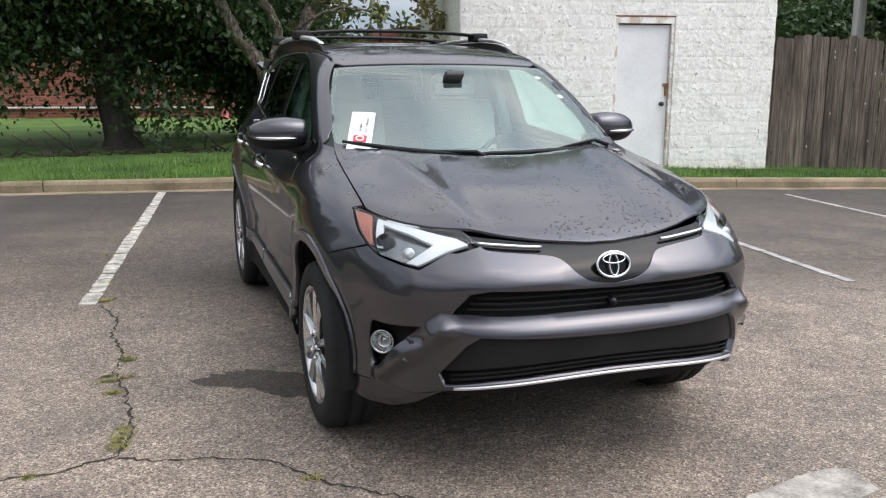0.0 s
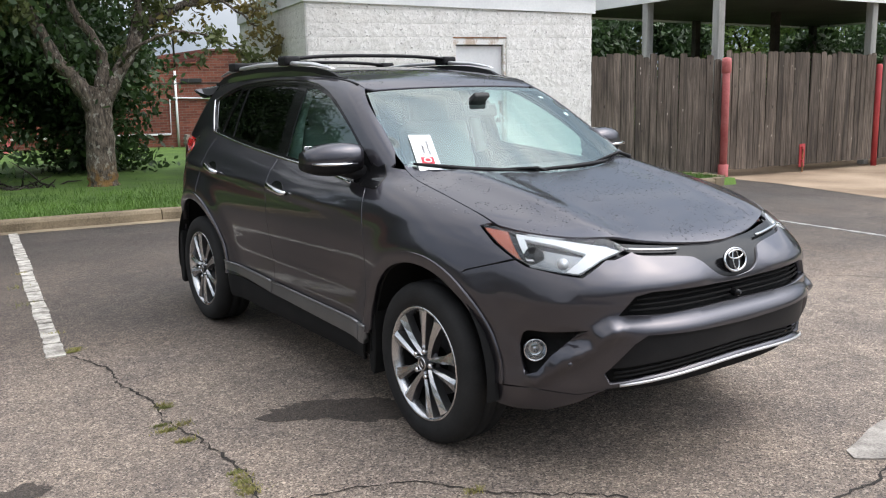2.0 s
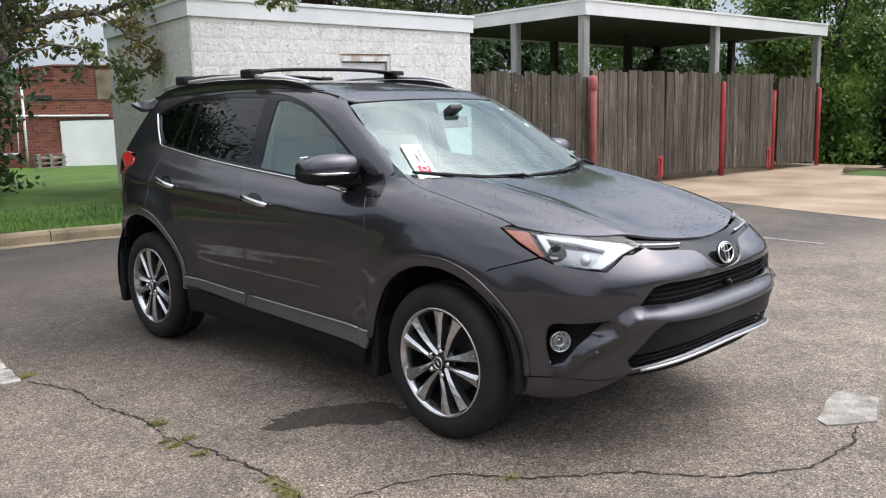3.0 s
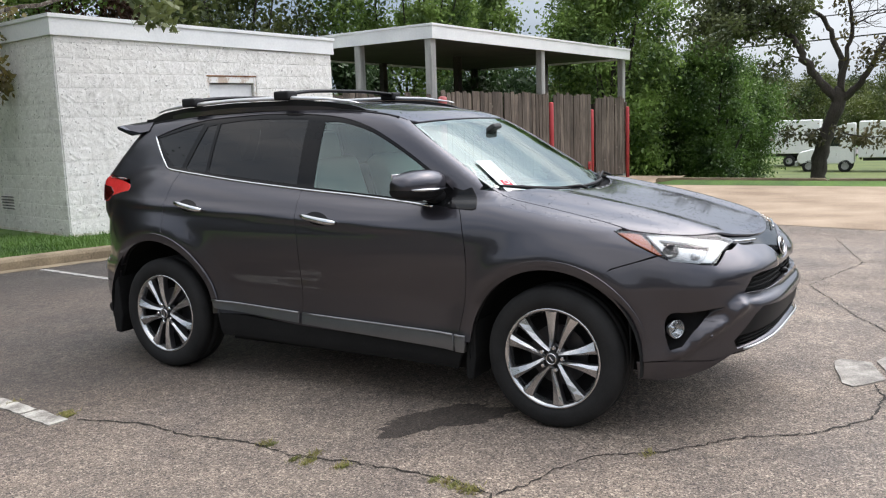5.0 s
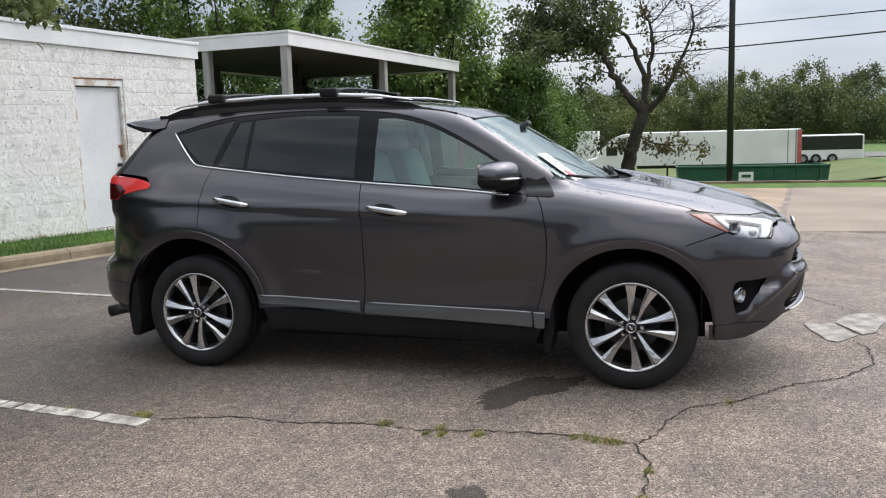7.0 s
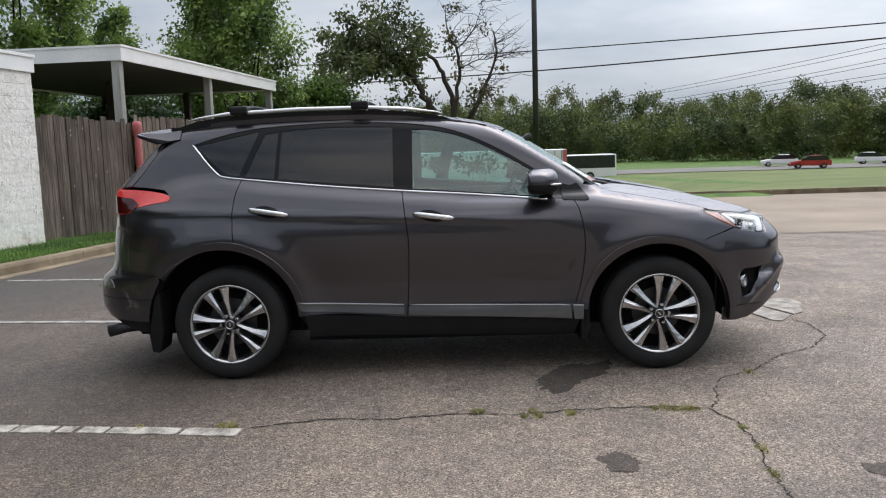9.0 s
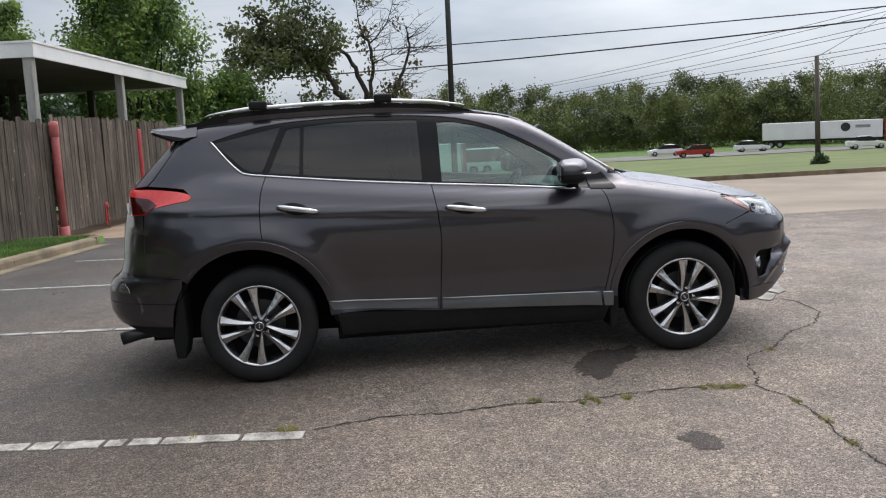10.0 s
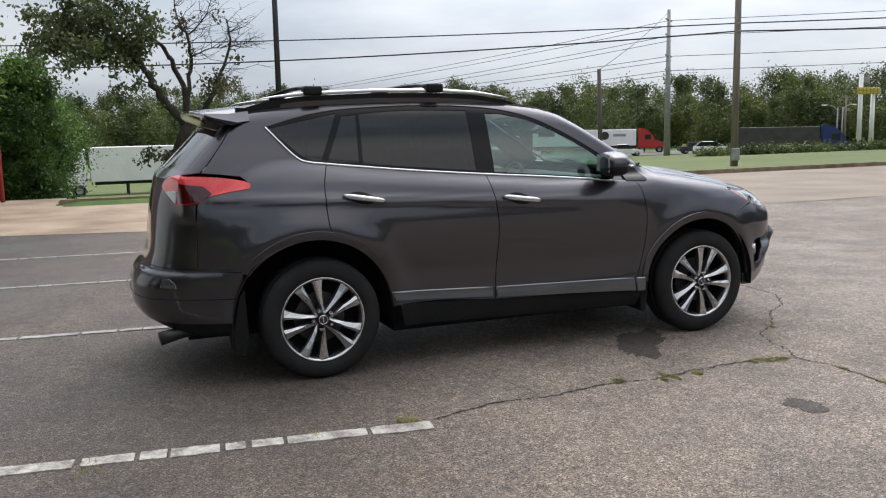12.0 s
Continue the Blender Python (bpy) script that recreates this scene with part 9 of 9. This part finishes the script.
def wheel(x, y, spin):
    k = -1 if x < 0 else 1
    m0 = Matrix.Translation((x, y, 0.352)) @ (pose(0, 0, 0, 0, -90, 0) if k < 0 else pose(0, 0, 0, 0, 90, 0)) @ Matrix.Rotation(radians(spin), 4, "Z")
    w = part("wheel", lathe(bmesh.new(), [(0.235, -0.225), (0.245, -0.228), (0.30, -0.232), (0.335, -0.222), (0.350, -0.200), (0.3525, -0.165), (0.3525, -0.155), (0.346, -0.152), (0.346, -0.144), (0.3535, -0.141), (0.3535, -0.095), (0.346, -0.092), (0.346, -0.084), (0.3525, -0.081), (0.350, -0.035), (0.338, -0.012), (0.315, 0.000), (0.285, 0.003), (0.262, -0.002), (0.252, -0.010), (0.246, -0.020), (0.235, -0.026)], m0, 72), M_RUBBER, car, "black tyre on a ten-spoke alloy rim", True)
    part("rim_lip", lathe(bmesh.new(), [(0.222, -0.20), (0.222, -0.045), (0.232, -0.020), (0.240, -0.008), (0.247, -0.006), (0.2515, -0.012), (0.246, -0.026)], m0, 72), M_RIMBRIGHT, w, smooth=True)
    part("brake_disc", lathe(bmesh.new(), [(0.06, -0.10), (0.150, -0.10), (0.150, -0.115), (0.06, -0.115)], m0, 40), M_RIMDARK, w, "dark brake disc")
    part("rim_well", lathe(bmesh.new(), [(0.221, -0.05), (0.219, -0.135), (0.150, -0.14), (0.0, -0.14)], m0, 48), M_LINER, w)
    for s in range(10):
        hand = 1 if s % 2 else -1
        rr = Matrix.Rotation(radians(s // 2 * 72 + 90 + hand * 14.5), 4, "Z")
        bm = bmesh.new()
        rows = []
        for r, half, front, side in ((0.036, 0.0075, -0.020, 0.011), (0.085, 0.0110, -0.013, 0.005), (0.14, 0.0160, -0.010, 0.0), (0.19, 0.0215, -0.010, 0.0), (0.233, 0.0300, -0.010, 0.0)):
            rows.append([bm.verts.new(m0 @ rr @ Vector((r, hand * side + d * half, h))) for d, h in ((-1, front - 0.045), (-1, front - 0.007), (-0.35 * hand, front + 0.004), (1, front - 0.007), (1, front - 0.045))])
        for p, q in zip(rows, rows[1:]):
            for j in range(4):
                f = bm.faces.new((p[j], p[j + 1], q[j + 1], q[j]))
                f.material_index = 1 if j in (0, 3) else 0
        bm.faces.new(rows[0]).material_index = 1
        bm.faces.new(rows[-1][::-1]).material_index = 1
        bmesh.ops.recalc_face_normals(bm, faces=bm.faces[:])
        sp = part("spoke", bm, M_RIMBRIGHT, w)
        sp.data.materials.append(M_RIMGREY)
    part("hub", lathe(bmesh.new(), [(0.070, -0.05), (0.066, -0.038), (0.046, -0.030), (0.030, -0.024), (0.034, -0.010), (0.032, -0.005), (0.0, -0.004)], m0, 40), M_RIMDARK, w, "dark hub with centre cap", True)
    part("hub_ring", lathe(bmesh.new(), [(0.0285, -0.0055), (0.027, -0.002), (0.024, -0.002), (0.0225, -0.0055)], m0, 28), M_CHROME, w, smooth=True)
    part("hub_bar", box(bmesh.new(), (0.026, 0.007, 0.004), m0 @ Matrix.Translation((0, 0, -0.004)), 0.001), M_CHROME, w)
    for s in range(5):
        c = m0 @ Matrix.Rotation(radians(s * 72 + 90), 4, "Z") @ Matrix.Translation((0.0572, 0, -0.008))
        part("lug_nut", lathe(bmesh.new(), [(0.0115, -0.02), (0.0115, 0.002), (0.008, 0.008), (0, 0.009)], c, 12), M_CHROME, w, smooth=False)
    return w


for x, y, spin in ((-0.893, -1.33, 40), (-0.893, 1.33, 3), (0.893, -1.33, 20), (0.893, 1.33, 8)):
    wheel(x, y, spin)

# ---- cabin ----


def soft_box(size, m, bevel=0.05):
    return box(bmesh.new(), size, m, bevel, 4)


def seat(x, y):
    s = part("front_seat", soft_box((0.50, 0.52, 0.18), pose(x, y, 0.70, 6, 0, 0), 0.07), M_LEATHER, car, "pale grey leather seat", True)
    part("backrest", soft_box((0.48, 0.15, 0.62), pose(x, y + 0.30, 1.00, -18, 0, 0), 0.06), M_LEATHER, s, smooth=True)
    part("headrest", soft_box((0.27, 0.11, 0.18), pose(x, y + 0.43, 1.37, -12, 0, 0), 0.045), M_LEATHER, s, smooth=True)
    return s


seat(-0.36, -0.02)
seat(0.36, -0.02)
rs = part("rear_seat", soft_box((0.86, 0.50, 0.18), pose(0, 0.92, 0.70, 4, 0, 0), 0.07), M_LEATHER, car, "pale grey leather rear bench", True)
part("backrest", soft_box((0.88, 0.16, 0.60), pose(0, 1.20, 0.98, -20, 0, 0), 0.06), M_LEATHER, rs, smooth=True)
for x in (-0.27, 0.27):
    part("headrest", soft_box((0.26, 0.10, 0.16), pose(x, 1.33, 1.33, -12, 0, 0), 0.04), M_LEATHER, rs, smooth=True)
bm = bmesh.new()
prof = [(-1.0, 0.85), (-1.0, 1.055), (-0.80, 1.085), (-0.60, 1.085), (-0.53, 1.04), (-0.55, 0.85), (-0.62, 0.62), (-0.8, 0.6)]
fr = [bm.verts.new((-0.68, y, z)) for y, z in prof]
bk = [bm.verts.new((0.68, y, z)) for y, z in prof]
bm.faces.new(fr)
bm.faces.new(bk[::-1])
for i in range(len(prof)):
    j = (i + 1) % len(prof)
    bm.faces.new((fr[j], fr[i], bk[i], bk[j]))
bmesh.ops.recalc_face_normals(bm, faces=bm.faces[:])
bmesh.ops.bevel(bm, geom=bm.edges[:], offset=0.03, segments=3, affect="EDGES")
dash = part("dashboard", bm, M_DASH, car, "dark grey dashboard", True)
part("display", soft_box((0.26, 0.03, 0.16), pose(0, -0.515, 1.0, -12, 0, 0), 0.01), M_GLOSSBLACK, dash)
swm = pose(0.36, -0.45, 0.98, -62, 0, 0)
bm = bmesh.new()
pts = [swm @ Vector((0.185 * math.cos(a), 0.185 * math.sin(a), 0)) for a in (2 * math.pi * i / 40 for i in range(41))]
tube(bm, pts, 0.016, 10, False)
wh = part("steering_wheel", bm, M_BLACKPLASTIC, car, "dark steering wheel", True)
part("spoke", soft_box((0.34, 0.05, 0.02), swm, 0.008), M_SATIN, wh)
part("airbag", soft_box((0.15, 0.14, 0.04), swm, 0.015), M_DASH, wh)
part("cabin_floor", box(bmesh.new(), (1.36, 1.6, 0.05), pose(0, 0.02, 0.47)), M_DASH, car)
for s in (-1, 1):
    part("door_lining", soft_box((0.05, 1.02, 0.50), pose(s * 0.745, -0.28, 0.83), 0.02), M_DASH, car, smooth=True)
    part("door_lining", soft_box((0.05, 0.60, 0.52), pose(s * 0.745, 0.54, 0.87), 0.02), M_DASH, car, smooth=True)
    part("pillar_trim", tube(bmesh.new(), [(s * 0.68, 0.27, 1.10), (s * 0.62, 0.28, 1.35), (s * 0.545, 0.30, 1.50)], [0.04, 0.035, 0.03], 8), M_HEADLINER, car, smooth=True)
part("load_cover", box(bmesh.new(), (1.15, 0.6, 0.03), pose(0, 1.62, 1.0)), M_DASH, car)
mir = part("inside_mirror", soft_box((0.22, 0.03, 0.065), pose(0, -0.60, 1.385, -10, 0, 0), 0.015), M_DASH, car, "dark inside mirror", True)
part("sensor_cover", soft_box((0.10, 0.16, 0.03), pose(0, -0.56, 1.43, -31, 0, 0), 0.012), M_DASH, mir, smooth=True)

# wipers
for pts in ([(-0.66, -0.955), (-0.45, -1.065), (-0.25, -1.135), (-0.08, -1.165)], [(-0.10, -1.160), (0.15, -1.155), (0.40, -1.110), (0.58, -1.04)]):
    p = chart("top", flow(pts, 6))
    p = p + skin_normal(p) * 0.012
    wp = part("wiper", tube(bmesh.new(), [tuple(q) for q in p], [0.006 + 0.006 * math.sin(math.pi * i / (len(p) - 1)) for i in range(len(p))], 8), M_BLACKPLASTIC, car, "black wiper blade", True)
    part("wiper_arm", tube(bmesh.new(), [tuple(p[len(p) // 2]), tuple(Vector(p[-3]) + Vector((0.02, -0.02, 0.012))), (p[-1][0] + 0.03, p[-1][1] - 0.06, p[-1][2] - 0.02)], [0.006, 0.008, 0.011], 8), M_BLACKPLASTIC, wp, smooth=True)

# ---- card on the windscreen ----


def card():
    """A white card on the windscreen, its foot under the wiper, with print."""
    t = thing("card", "white certification card with red mark tucked under the wiper", "card", at=(-0.55, -0.95, 1.12))
    w, h, s = 0.108, 0.285, 1
    q = sk("top", -0.560, -0.905, 0.005)
    n = Vector(skin_normal(chart("top", [(-0.560, -0.905)]))[0]).normalized()
    ux = Vector((0.93, -0.36, 0.0))
    ux = (ux - n * ux.dot(n)).normalized()
    up = n.cross(ux)
    m = Matrix((ux, up, n)).transposed().to_4x4()
    m.translation = q - ux * w / 2 - up * h / 2
    part("sheet", box(bmesh.new(), (w, h, 0.002), m @ Matrix.Translation((w / 2, h / 2, 0))), M_CARD, t)
    part("red_mark", box(bmesh.new(), (w * 0.56, h * 0.17, 0.002), m @ Matrix.Translation((w * 0.50, h * 0.27, s * 0.003))), M_CARDRED, t, "red printed square")
    part("ring_mark", lathe(bmesh.new(), [(0.014, 0), (0.019, 0), (0.019, 0.0015), (0.014, 0.0015), (0.014, 0)], m @ Matrix.Translation((w * 0.50, h * 0.27, s * 0.0045)), 20), M_CARD, t, "white ring in the red square")
    for word, off, size in (("Certified", 0.52, 0.024), ("Used Vehicles", 0.76, 0.022)):
        cu = bpy.data.curves.new("print", "FONT")
        cu.body, cu.size, cu.extrude = word, size, 0.0004
        ob = new("print", cu)
        place = m @ Matrix.Translation((w * off, h * 0.40, s * 0.003)) @ pose(0, 0, 0, 0, 0, 90)
        if s < 0:
            place = place @ Matrix.Diagonal((1, -1, -1, 1))
        me = bpy.data.meshes.new_from_object(ob.evaluated_get(bpy.context.evaluated_depsgraph_get()))
        bpy.data.objects.remove(ob)
        me.transform(place)
        me.materials.clear()
        part_mesh("print", me, M_PRINT, t, "dark printed words")
    return t


card()
for x, y, wd, ht in ((0.51, -0.515, 0.03, 0.022), (0.575, -0.655, 0.03, 0.03)):
    p, q = sk("top", x, y, -0.006), skin_normal(chart("top", [(x, y)]))[0]
    m = Matrix.Translation(p) @ Vector(q).to_track_quat("Z", "Y").to_matrix().to_4x4()
    part("sticker", box(bmesh.new(), (wd, ht, 0.001), m), M_CARD, car, "small white windscreen sticker")
